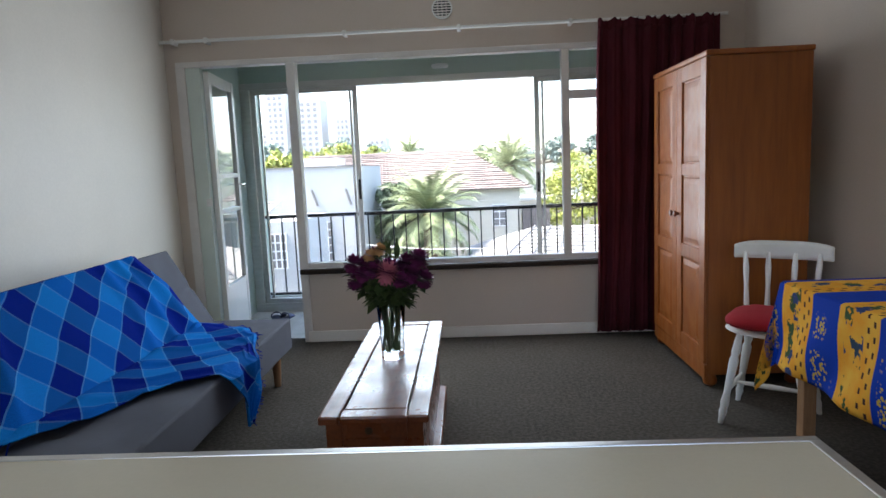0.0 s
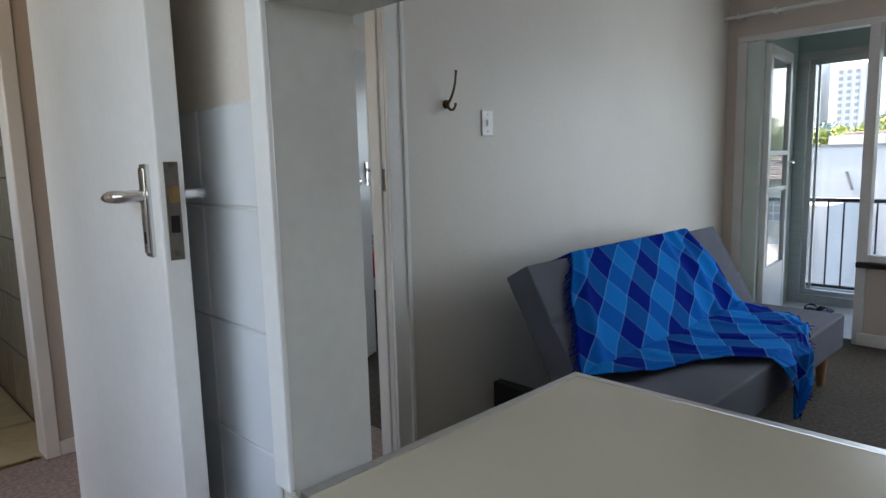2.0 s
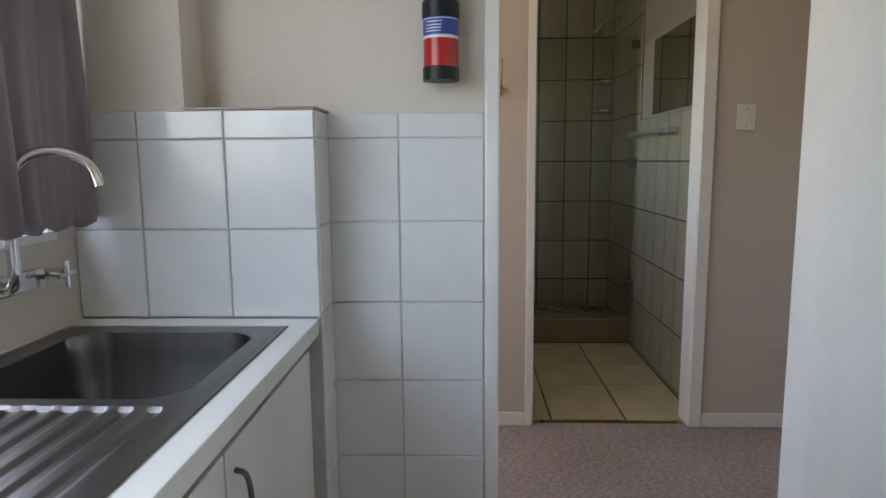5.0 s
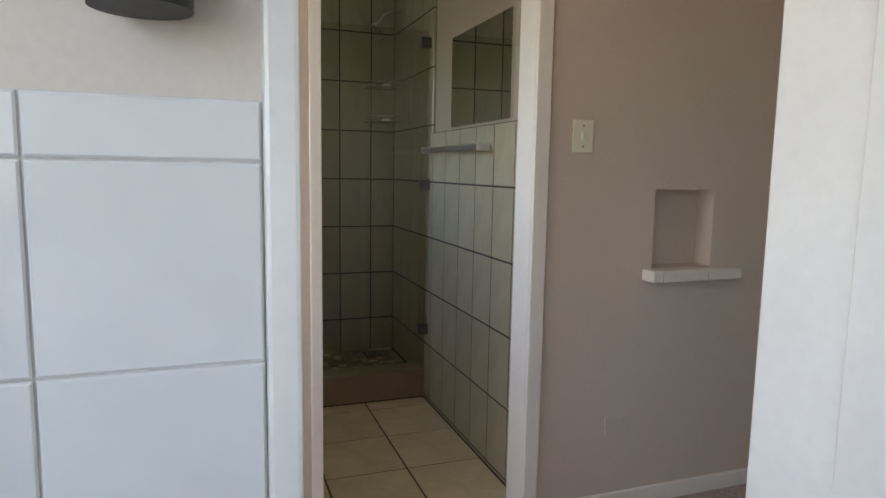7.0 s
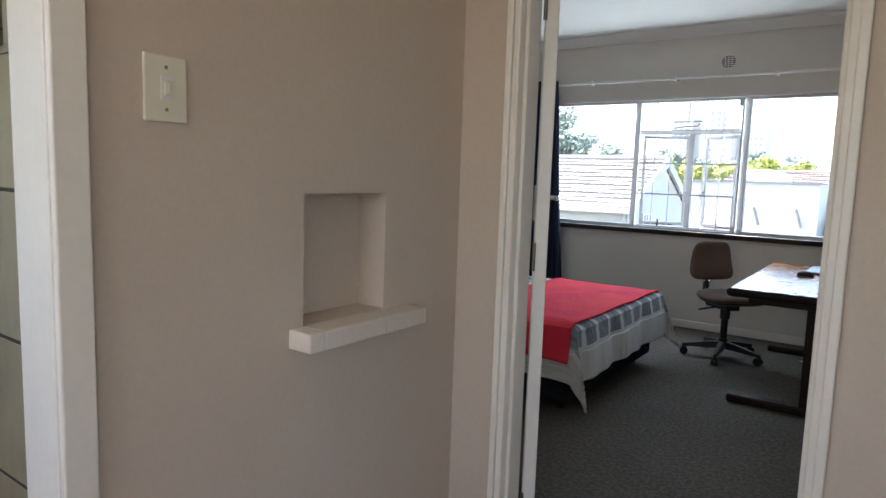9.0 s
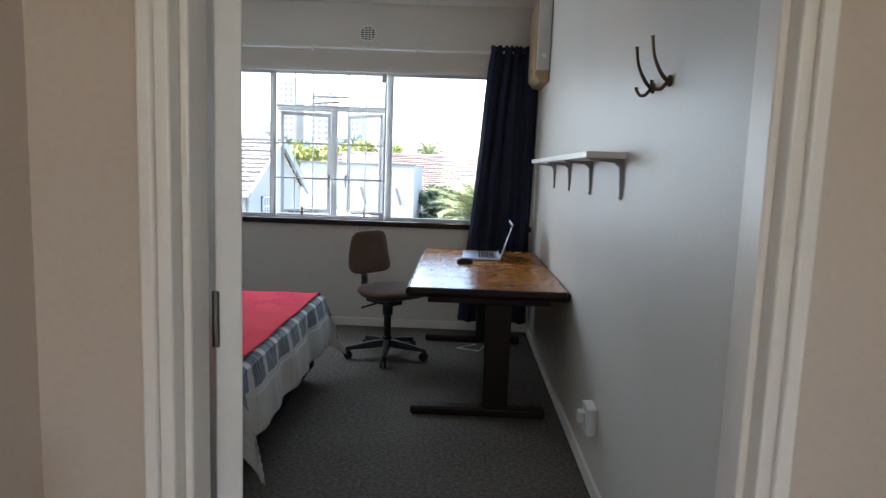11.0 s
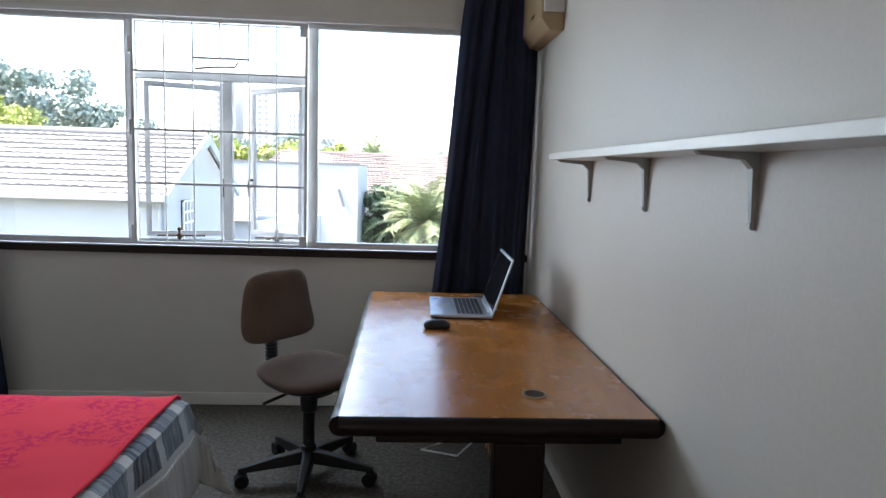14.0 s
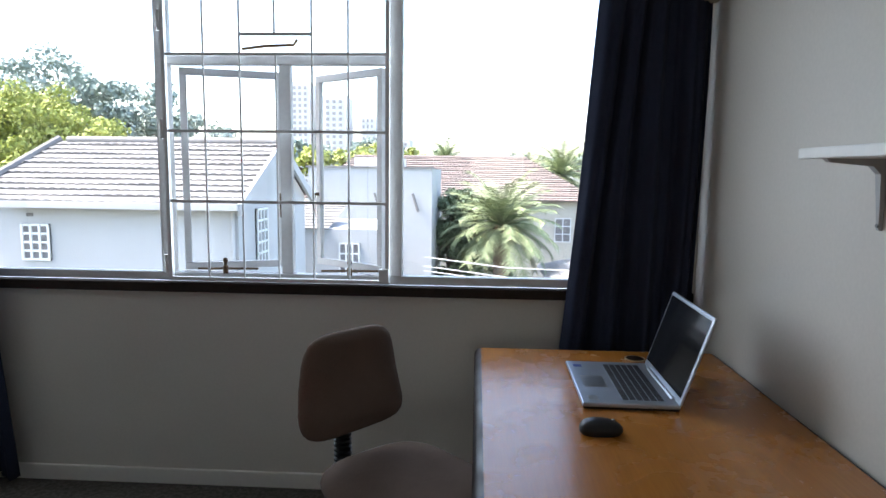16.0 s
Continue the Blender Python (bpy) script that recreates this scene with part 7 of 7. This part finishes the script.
def house_window(parent, x0, x1, z0, z1, y, nx, nz, side="y", at=0.0):
    fr = mesh()
    gl = mesh()
    def bb(m, a0, a1, d0, d1, zz0, zz1):
        if side == "y":
            box(m, a0, a1, y + d0, y + d1, zz0, zz1)
        else:
            box(m, at + d0, at + d1, a0, a1, zz0, zz1)
    bb(gl, x0, x1, -0.02, 0.02, z0, z1)
    t = 0.05
    for i in range(nx + 1):
        p = x0 + (x1 - x0 - t) * i / nx
        bb(fr, p, p + t, -0.06, 0.06, z0, z1)
    for i in range(nz + 1):
        p = z0 + (z1 - z0 - t) * i / nz
        bb(fr, x0, x1, -0.055, 0.055, p, p + t)
    w = part("window", fr, M["white_plastic"], parent, "white small paned window")
    part("pane", gl, M["roof_grey"], w)


# grey tiled house opposite the bedroom
h1 = thing("tiled_house", (-10.5, 21.0, GZ), "white rendered house with a grey tiled gable roof", "house")
ex0, ex1, ey0, ry, ez, rz = -13.1, -7.8, 18.0, 21.0, 0.62, 2.05
bm = bx(ex0 - 0.6, ex1 - 0.15, ey0 + 0.3, 2 * ry - ey0 - 0.3, GZ, ez)
g0 = [bm.verts.new((ex1 - 0.15, y, z)) for y, z in ((ey0 + 0.3, ez), (2 * ry - ey0 - 0.3, ez), (ry, rz - 0.08))]
g1 = [bm.verts.new((ex0 + 0.3, y, z)) for y, z in ((ey0 + 0.3, ez), (2 * ry - ey0 - 0.3, ez), (ry, rz - 0.08))]
bm.faces.new(g0)
bm.faces.new(g1)
part("wall", bm, M["render_white"], h1)
bm = mesh()
roof_slope(bm, (ex0 - 1.0, ey0, ez), (ex1, ey0, ez), (ex1, ry, rz), (ex0 - 0.6, ry, rz), 12, 0.06, 26)
roof_slope(bm, (ex1 - 0.15, 2 * ry - ey0, ez), (ex0, 2 * ry - ey0, ez), (ex0 - 0.3, ry, rz), (ex1 - 0.15, ry, rz), 13)
rf = part("roof", bm, M["roof_grey"], h1, "weathered grey concrete tiles")
part("hip_ridge", tube(mesh(), [(ex0 - 1.0, ey0, ez + 0.06), (ex0 - 0.6, ry, rz + 0.06)], 0.10, 8), M["roof_grey"], rf, smooth=True)
for k in range(2):
    s0, s1 = ((ey0 - 0.05, ez - 0.02), (ry, rz + 0.02)) if k == 0 else ((ry, rz + 0.02), (2 * ry - ey0, ez - 0.02))
    bm = mesh()
    v = [bm.verts.new((x, y, z + dz)) for x in (ex1 - 0.02, ex1 + 0.06) for y, z, dz in ((*s0, -0.22), (*s1, -0.22), (*s1, 0.05), (*s0, 0.05))]
    for f in ((0, 1, 2, 3), (7, 6, 5, 4), (0, 4, 5, 1), (1, 5, 6, 2), (2, 6, 7, 3), (3, 7, 4, 0)):
        bm.faces.new([v[i] for i in f])
    part("barge_board", bm, M["render_white"], h1, "white barge board")
part("ridge", tube(mesh(), [(ex0 - 0.35, ry, rz + 0.03), (ex1 + 0.02, ry, rz + 0.03)], 0.11, 10), M["roof_grey"], rf, smooth=True)
part("gutter", bx(ex0, ex1, ey0 - 0.14, ey0, ez - 0.12, ez + 0.02), M["render_white"], h1, "white gutter")
part("downpipe", tube(mesh(), [(ex1 - 0.25, ey0 + 0.22, ez - 0.05), (ex1 - 0.25, ey0 + 0.22, GZ)], 0.05, 8), M["render_white"], h1)
part("string_course", bx(ex0 + 0.3, ex1 - 0.15, ey0 + 0.26, ey0 + 0.3, -1.05, -0.92), M["render_white"], h1)
house_window(h1, -12.88, -12.22, -0.70, 0.12, ey0 + 0.29, 3, 4)
house_window(h1, 19.35, 20.1, -0.90, 0.46, 0, 3, 5, "x", ex1 - 0.14)
part("air_brick", bx(-12.75, -12.6, ey0 + 0.28, ey0 + 0.3, 0.28, 0.36), M["roof_grey"], h1)

# white flat roofed block between
h2 = thing("flat_roofed_block", (-8.0, 36.0, GZ), "white flat roofed block with a parapet", "building")
bm = bx(-10.3, -4.75, 33.0, 40.0, GZ, 1.25)
box(bm, -10.3, -4.75, 33.0, 33.25, 1.25, 1.5)
box(bm, -5.0, -4.75, 33.25, 40.0, 1.25, 1.5)
box(bm, -8.6, -6.4, 35.0, 37.5, 1.25, 2.0)
part("wall", bm, M["render_white"], h2)
part("coping", bx(-10.4, -4.65, 32.92, 33.3, 1.5, 1.58), M["roof_grey"], h2)
house_window(h2, -9.4, -8.5, -3.6, -2.0, 32.99, 2, 4)
house_window(h2, -6.9, -6.4, -3.6, -1.2, 32.99, 2, 6)
for x in (-7.3, -5.6):
    part("soil_pipe", tube(mesh(), [(x, 32.9, 0.4), (x + 0.25, 32.9, -0.4)], 0.06, 8), M["roof_grey"], h2)
h2b = thing("lean_to", (-8.6, 27.0, GZ), "white outbuilding with a corrugated lean-to roof", "building")
part("wall", bx(-9.6, -6.0, 25.5, 30.0, GZ, -0.55), M["render_white"], h2b)
bm = mesh()
roof_slope(bm, (-9.7, 25.3, -0.55), (-7.6, 25.3, -0.55), (-7.6, 28.5, 0.1), (-9.7, 28.5, 0.1), 9, 0.04)
part("roof", bm, M["roof_grey"], h2b)
house_window(h2b, -7.3, -6.6, -2.4, -1.0, 25.49, 3, 4)

# broad clay tiled house
h3 = thing("clay_tiled_house", (-3.5, 49.0, GZ), "cream house with a broad weathered clay tile hip roof", "house")
part("wall", bx(-13.0, 4.0, 44.6, 56.0, GZ, -0.35), M["render_cream"], h3)
bm = mesh()
roof_slope(bm, (-13.8, 44.0, -0.35), (4.8, 44.0, -0.35), (0.7, 50.0, 2.35), (-11.5, 50.0, 2.35), 20, 0.10, 52)
roof_slope(bm, (4.8, 44.0, -0.35), (4.8, 56.0, -0.35), (0.7, 50.0, 2.35), (0.7, 50.0, 2.35), 20, 0.09)
roof_slope(bm, (-13.8, 56.0, -0.35), (-13.8, 44.0, -0.35), (-11.5, 50.0, 2.35), (-11.5, 50.0, 2.35), 20, 0.09)
part("roof", bm, M["roof_clay"], h3, "weathered pink brown clay tiles")
house_window(h3, 2.1, 3.1, -2.9, -1.4, 44.59, 2, 3)
part("ridge", tube(mesh(), [(-11.5, 50, 2.38), (0.7, 50, 2.38)], 0.12, 8), M["roof_clay"], h3)
# pale roofed house lower down
h4 = thing("pale_roofed_house", (6.0, 30.0, GZ), "low white house with a pale ribbed roof", "house")
part("wall", bx(1.2, 11.0, 24.5, 36.0, GZ, -3.4), M["render_white"], h4)
bm = mesh()
roof_slope(bm, (0.4, 24.0, -3.4), (11.5, 24.0, -3.4), (9.5, 31.0, -1.7), (3.6, 31.0, -1.7), 16, 0.06)
roof_slope(bm, (0.4, 38.0, -3.4), (0.4, 24.0, -3.4), (3.6, 31.0, -1.7), (3.6, 31.0, -1.7), 16, 0.06)
part("roof", bm, M["roof_pale"], h4, "pale sheet roof with ribs")
bm = mesh()
for k in range(9):
    f = k / 8
    tube(bm, [(0.4 + 11.1 * f, 24.0, -3.33), (3.6 + 5.9 * f, 31.0, -1.64)], 0.05, 6)
part("roof_ribs", bm, M["roof_grey"], h4)
h5 = thing("brick_chimney_house", (3.0, 60.0, GZ), "far house with a brick chimney", "house")
part("wall", bx(4.2, 12.0, 58.0, 66.0, GZ, -2.0), M["render_cream"], h5)
part("chimney", bx(4.3, 6.2, 46.0, 46.8, GZ, -1.9), M["roof_clay"], h5)

# distant towers
for x, y, w, h in ((-43.0, 150, 4.4, 20.0), (-35.2, 150, 5.2, 17.0), (-27.6, 150, 3.4, 12.8), (-50.5, 165, 6, 11.0), (-22.5, 170, 4.5, 8.5)):
    tw = thing("tower_block", (x, y, GZ), "concrete tower block far off, paled in colour for haze", "building", "far tower blocks")
    part("wall", bx(x - w / 2, x + w / 2, y, y + 8, GZ, h + 1), M["tower"], tw)
    for c in range(3):
        for r in range(int((h + 5) / 1.3)):
            xa = x - w * 0.38 + c * w * 0.28
            part("window", bx(xa, xa + w * 0.14, y - 0.1, y, h - r * 1.3 - 0.6, h - r * 1.3 + 0.1), M["tower_window"], tw)

# cables in front of the palm
cb = thing("overhead_cables", (-2.0, 30.0, GZ), "thin overhead wires strung across the yard", "cable")
for k, z in enumerate((-2.55, -2.95, -3.15)):
    part("wire", tube(mesh(), [(-5.0, 32, z + 0.25), (-1.5, 31.0, z), (3.0, 30.5, z - 0.05), (8.0, 30, z + 0.2)], 0.018, 5), M["white_label"], cb)
part("pole", tube(mesh(), [(8.0, 30, GZ), (8.0, 30, -2.0)], 0.1, 8), M["bark"], cb)


def palm(x, y, zc, r, n, seed, trunk_h, label):
    """A feather palm: trunk and a crown of arching fronds with leaflets."""
    rnd = random.Random(seed)
    p = thing("palm_tree", (x, y, GZ), label, "tree")
    part("trunk", tube(mesh(), [(x, y, GZ), (x, y, GZ + (zc - GZ) * 0.5), (x, y, zc)], [0.45 * r / 3, 0.36 * r / 3, 0.42 * r / 3], 14), M["bark"], p, smooth=True)
    verts, faces = [], []
    for k in range(n):
        a = k * 2.39996 + rnd.uniform(-0.2, 0.2)
        el = 1.35 - 1.9 * (k / n) + rnd.uniform(-0.1, 0.1)
        d = Vector((math.cos(a), math.sin(a), 0))
        pts = []
        ln = r * rnd.uniform(0.85, 1.1)
        for j in range(9):
            f = j / 8
            e = el - 0.85 * f * f
            pts.append((pts[-1] if pts else Vector((x, y, zc))) + (d * math.cos(e) + Vector((0, 0, math.sin(e)))) * (ln / 8 if pts else 0))
        side = Vector((-d.y, d.x, 0))
        for j in range(1, 9):
            for q in range(5):
                f = (j - 1 + q / 5) / 8
                c = pts[j - 1].lerp(pts[j], q / 5)
                ax = (pts[j] - pts[j - 1]).normalized()
                wl = r * 0.20 * math.sin(min(1.0, f * 1.3 + 0.12) * math.pi * 0.62 + 0.3) * rnd.uniform(0.85, 1.1)
                for s in (-1, 1):
                    tip = c + side * s * wl + ax * wl * 0.75 - Vector((0, 0, wl * rnd.uniform(0.15, 0.5)))
                    i0 = len(verts)
                    verts += [c - ax * r * 0.010, tip, c + ax * r * 0.012]
                    faces.append((i0, i0 + 1, i0 + 2))
            i0 = len(verts)
            w = Vector((0, 0, r * 0.008))
            verts += [pts[j - 1] - w, pts[j] - w, pts[j] + w, pts[j - 1] + w]
            faces.append((i0, i0 + 1, i0 + 2, i0 + 3))
    bm = mesh()
    vv = [bm.verts.new(v) for v in verts]
    for f in faces:
        bm.faces.new([vv[i] for i in f])
    cr = part("crown", bm, M["frond"], p, "arching feather fronds")
    cr["kind"] = "stuff"
    if r > 2.5:
        bm = mesh()
        for k in range(26):
            a = k * 2.4
            e = Vector((x + 0.35 * math.cos(a), y + 0.35 * math.sin(a), zc - 0.2 + 0.25 * math.sin(k)))
            tube(bm, [(x, y, zc - 0.1), tuple(e), (e.x + 0.2 * math.cos(a), e.y + 0.2 * math.sin(a), e.z - 0.25)], 0.05, 5)
        part("frond_bases", bm, M["leg_wood"], p)


palm(-1.55, 35.0, -1.15, 3.1, 66, 1, 6, "large feather palm with a full crown in a yard")
palm(-6.6, 82.0, 2.9, 2.9, 40, 2, 9, "palm with a round crown beyond the roofs")
palm(4.4, 60.0, 1.2, 3.6, 46, 3, 9, "palm rising behind the clay roof")
palm(1.9, 64.0, 1.5, 2.3, 36, 5, 9, "small palm rising behind the clay roof")


def tree(name, x, y, z0, clumps, mat, label, n=2600, leaf=0.22, seed=1):
    """A broad tree: trunk, limbs and a crown of leaf clumps (centre offsets and radii)."""
    rnd = random.Random(seed)
    t = thing(name, (x, y, GZ), label, "tree")
    tr_ = mesh()
    fork = Vector((x, y, z0))
    tube(tr_, [(x, y, GZ), (x + 0.1, y, (GZ + z0) / 2), tuple(fork)], [0.5, 0.38, 0.3], 10)
    for cx_, cy_, cz_, r in clumps:
        tube(tr_, [tuple(fork), tuple(fork.lerp(Vector((x + cx_, y + cy_, cz_)), 0.6) + Vector((0, 0, 0.3))), (x + cx_, y + cy_, cz_)], [0.2, 0.12, 0.05], 6)
    part("trunk", tr_, M["bark"], t, smooth=True)
    bm = mesh()
    tot = sum(c[3] ** 2 for c in clumps)
    for cx_, cy_, cz_, r in clumps:
        twigs = [Vector((rnd.gauss(0, 1), rnd.gauss(0, 1), rnd.gauss(0, 0.8))).normalized() * rnd.uniform(0.55, 1.0) for _ in range(44)]
        for i in range(int(n * r * r / tot)):
            d = Vector((rnd.gauss(0, 1), rnd.gauss(0, 1), rnd.gauss(0, 1))).normalized()
            w_ = twigs[i % 44] + Vector((d.x, d.y, d.z * 0.7)) * 0.34 * rnd.uniform(0.5, 1.0)
            c = Vector((x + cx_, y + cy_, cz_)) + Vector((w_.x, w_.y, w_.z * 0.85)) * r
            u = Vector((rnd.gauss(0, 1), rnd.gauss(0, 1), rnd.gauss(0, 1))).normalized()
            s = u.cross(d + Vector((0.01, 0, 0))).normalized() * leaf * rnd.uniform(0.6, 1.3)
            w = (u + d * 0.4).normalized() * leaf * rnd.uniform(0.6, 1.3)
            bm.faces.new([bm.verts.new(q) for q in (c - s, c - w * 0.7, c + s, c + w)])
    cr = part("crown", bm, M[mat], t, "uneven crown of leaves")
    cr["kind"] = "stuff"


tree("broad_tree", -21.0, 32.0, 0.5, [(-4, 0, 3.2, 2.6), (0, 0, 4.2, 2.4), (3.2, 0, 3.6, 2.1), (5.6, 1, 2.4, 1.8), (-1, -2, 2.2, 2.2), (-7, 0, 3.0, 2.6), (2.0, -1, 1.6, 1.6)], "leaf_far", "broad green tree behind the house, haze put into its leaf colour", 46000, 0.09, 1)
tree("broad_tree", -18.6, 27.0, 0.2, [(-2.2, 0, 2.4, 1.7), (0, 0, 3.0, 1.7), (2.0, 0, 2.2, 1.4), (-4.5, 0, 2.4, 1.9), (0, -1, 1.2, 1.6)], "leaf_yellow", "yellow green tree behind the house", 34000, 0.065, 2)
tree("broad_tree", -15.2, 18.5, -1.5, [(0, 0, 0.2, 1.0), (-1.0, 0, -1.2, 1.2), (-0.2, -0.6, -2.4, 1.0)], "leaf", "green tree beside the house", 10000, 0.06, 3)
tree("broad_tree", -4.0, 37.5, -2.6, [(0, 0, -0.9, 1.5), (-0.6, 0, -2.6, 1.7), (1.0, 0, -2.4, 1.5), (1.6, -0.4, -3.6, 1.5), (0.5, 0, -0.3, 1.1)], "leaf", "dense dark green tree beside the palm", 20000, 0.08, 4)
tree("broad_tree", 12.0, 52.0, -2.5, [(-3, 0, -0.2, 2.4), (0.5, 0, 0.6, 2.6), (3.4, 0, 0.2, 2.4), (-1, -1.5, -2.4, 2.2), (2.4, -1.5, -2.2, 2.3), (-4.6, -1, -2.6, 1.8), (6, 0, 0.4, 2.4)], "leaf_yellow", "row of light green garden trees", 22000, 0.11, 5)
tree("broad_tree", -17.0, 72.0, 0.0, [(-5, 0, 2.4, 2.2), (-1, 0, 2.0, 2.0), (3, 0, 2.6, 2.2), (7, 0, 2.2, 1.8), (-9, 0, 2.6, 2.4)], "leaf_yellow", "yellow green trees behind the roofs", 9000, 0.2, 6)
tree("far_trees", -30.0, 120.0, 0.0, [(-14, 0, 3.5, 3.4), (-7, 0, 4.5, 3.6), (0, 0, 3.6, 3.2), (7, 0, 4.4, 3.4), (14, 0, 3.4, 3.0), (21, 0, 3.0, 3.0)], "leaf_far", "far trees on the horizon, haze put into their leaf colour", 9000, 0.34, 7)
tree("far_trees", 8.0, 125.0, 0.0, [(-10, 0, 2.4, 2.6), (-4, 0, 2.8, 2.4), (3, 0, 2.4, 2.6), (10, 0, 3.2, 3.0), (18, 0, 3.6, 3.2), (26, 0, 3.6, 3.2)], "leaf_far", "far trees on the horizon, haze put into their leaf colour", 9000, 0.34, 8)


# ---- tiles ----
def tile_mesh(name, w, h, t, axis, mat, e=0.0025):
    """One tile with a small bevelled face, centred; its thickness runs along axis x, y or z."""
    bm = mesh()
    lo = [(-w / 2, -h / 2), (w / 2, -h / 2), (w / 2, h / 2), (-w / 2, h / 2)]
    rows = []
    for ins, d in ((0, 0), (0, t - e), (e, t)):
        k = []
        for a, b in lo:
            a, b = a - math.copysign(ins, a), b - math.copysign(ins, b)
            k.append(bm.verts.new({"x": (d, a, b), "y": (a, -d, b), "z": (a, b, d)}[axis]))
        rows.append(k)
    for r0, r1 in zip(rows, rows[1:]):
        for i in range(4):
            bm.faces.new((r0[i], r0[(i + 1) % 4], r1[(i + 1) % 4], r1[i]))
    bm.faces.new(rows[2])
    bmesh.ops.recalc_face_normals(bm, faces=bm.faces)
    me = bpy.data.meshes.new(name)
    bm.to_mesh(me)
    bm.free()
    me.materials.append(mat)
    return me


TILES = {}


def lay(parent, p, w, h, t, axis, mat, name="tile"):
    if w < 0.012 or h < 0.012:
        return
    key = (round(w, 3), round(h, 3), t, axis, mat.name)
    if key not in TILES:
        TILES[key] = tile_mesh(name, w, h, t, axis, mat)
    ob = new(name, TILES[key])
    ob.parent = parent
    ob.location = p


def spans(a, b, joints):
    cuts = [a] + sorted(j for j in joints if a < j < b) + [b]
    return list(zip(cuts, cuts[1:]))


J = 0.003
ks = tagged(new("wall_tiling_kitchen"), "white glazed square tiles on the kitchen walls", "tiling", "", "structure")
zs = [1.36 - 0.215 * k for k in range(0, 8)]
grout = mesh()
for (ya, yb), x in (((0.042, 0.445), KX),):
    box(grout, x, x + 0.003, ya, yb, 0.0, 1.424)
    for a, b in spans(ya, yb, [0.226]):
        for c, d in spans(0.0, 1.424, zs):
            lay(ks, (x + 0.002, (a + b) / 2, (c + d) / 2), b - a - J, d - c - J, 0.006, "x", M["tile"])
PXF = -1.53
box(grout, PXF, PXF + 0.003, SY, 0.036, 0.5, 1.424)
for a, b in spans(SY, 0.042, [-0.175, -0.385]):
    for c, d in spans(0.922, 1.424, [1.141, 1.356]):
        lay(ks, (PXF + 0.002, (a + b) / 2, (c + d) / 2), b - a - J, d - c - J, 0.010, "x", M["tile"])
box(grout, KX, PXF, 0.038, 0.040, 0.0, 1.424)
for c, d in spans(0.0, 1.424, zs):
    tm = tile_mesh("tile", 0.135 - J, d - c - J, 0.006, "y", M["tile"])
    for v in tm.vertices:
        v.co.y = -v.co.y
    ob = new("tile", tm)
    ob.parent = ks
    ob.location = (-1.593, 0.039, (c + d) / 2)
box(grout, KX + 0.004, PX - 0.05, HATCH_Y0 - 0.003, HATCH_Y0, 0.0, 1.42)
for a, b in spans(KX + 0.006, PX - 0.047, [-0.90, -1.115, -1.33, -1.545]):
    for c, d in spans(0.0, 1.42, [1.245, 1.032, 0.817, 0.602, 0.387, 0.172]):
        lay(ks, ((a + b) / 2, HATCH_Y0 - 0.002, (c + d) / 2), b - a - J, d - c - J, 0.006, "y", M["tile"])
gb = part("grout_bed", grout, M["grout"])
gb.parent = ks
structure("trim_pier_cap", bx(KX, PXF + 0.012, -0.268, 0.046, 1.4245, 1.430), M["step_tile"], "brown edge of the tiled ledge", "trim")

bs_ = tagged(new("wall_tiling_bath"), "beige upright bathroom wall tiles with dark grout", "tiling", "", "structure")
grout = mesh()
zr = [1.29 + 0.318 * k for k in range(-4, 5)]
YB = 1.58
box(grout, -5.22, NX - 0.13, YB - 0.0135, YB, 0.0, 1.564)
box(grout, -5.22, -4.40, YB - 0.0135, YB, 1.564, CEIL - 0.02)
for a, b in spans(-5.216, NX - 0.125, [-3.351 - 0.2085 * k for k in range(10)]):
    top = CEIL - 0.02 if a < -4.40 else 1.565
    for c, d in spans(0.0, top, zr):
        lay(bs_, ((a + b) / 2, YB - 0.003, (c + d) / 2), b - a - 0.006, d - c - 0.006, 0.012, "y", M["bath_tile"])
XB = -5.225
box(grout, XB, XB + 0.0135, 0.2, 1.572, 0.0, CEIL - 0.02)
for a, b in spans(0.22, 1.566, [1.405 - 0.21 * k for k in range(7)]):
    for c, d in spans(0.0, CEIL - 0.02, zr):
        lay(bs_, (XB + 0.003, (a + b) / 2, (c + d) / 2), b - a - 0.006, d - c - 0.006, 0.012, "x", M["bath_tile"])
gb = part("grout_bed", grout, M["bath_grout"])
gb.parent = bs_

bf = bpy.data.objects["floor_bath"]
for a, b in spans(-4.495, NX - 0.05, [-3.63, -4.005, -4.38]):
    for c, d in spans(0.2, 1.565, [1.205, 0.83, 0.455]):
        lay(bf, ((a + b) / 2, (c + d) / 2, -0.012), b - a - 0.008, d - c - 0.008, 0.012, "z", M["floor_tile"])
tray = bpy.data.objects["tray"]
o = ORIGIN["tray"]
rnd = random.Random(21)
for i in range(12):
    for j in range(25):
        x, y = -5.19 + i * 0.0505, 0.24 + j * 0.0535
        if -5.15 < x < -5.01 and 1.33 < y < 1.47:
            continue
        lay(tray, Vector((x, y, 0.109)) - o, 0.046, 0.048, 0.006, "z", M["mosaic"] if rnd.random() < 0.55 else M["mosaic_dark"], "mosaic_tile")
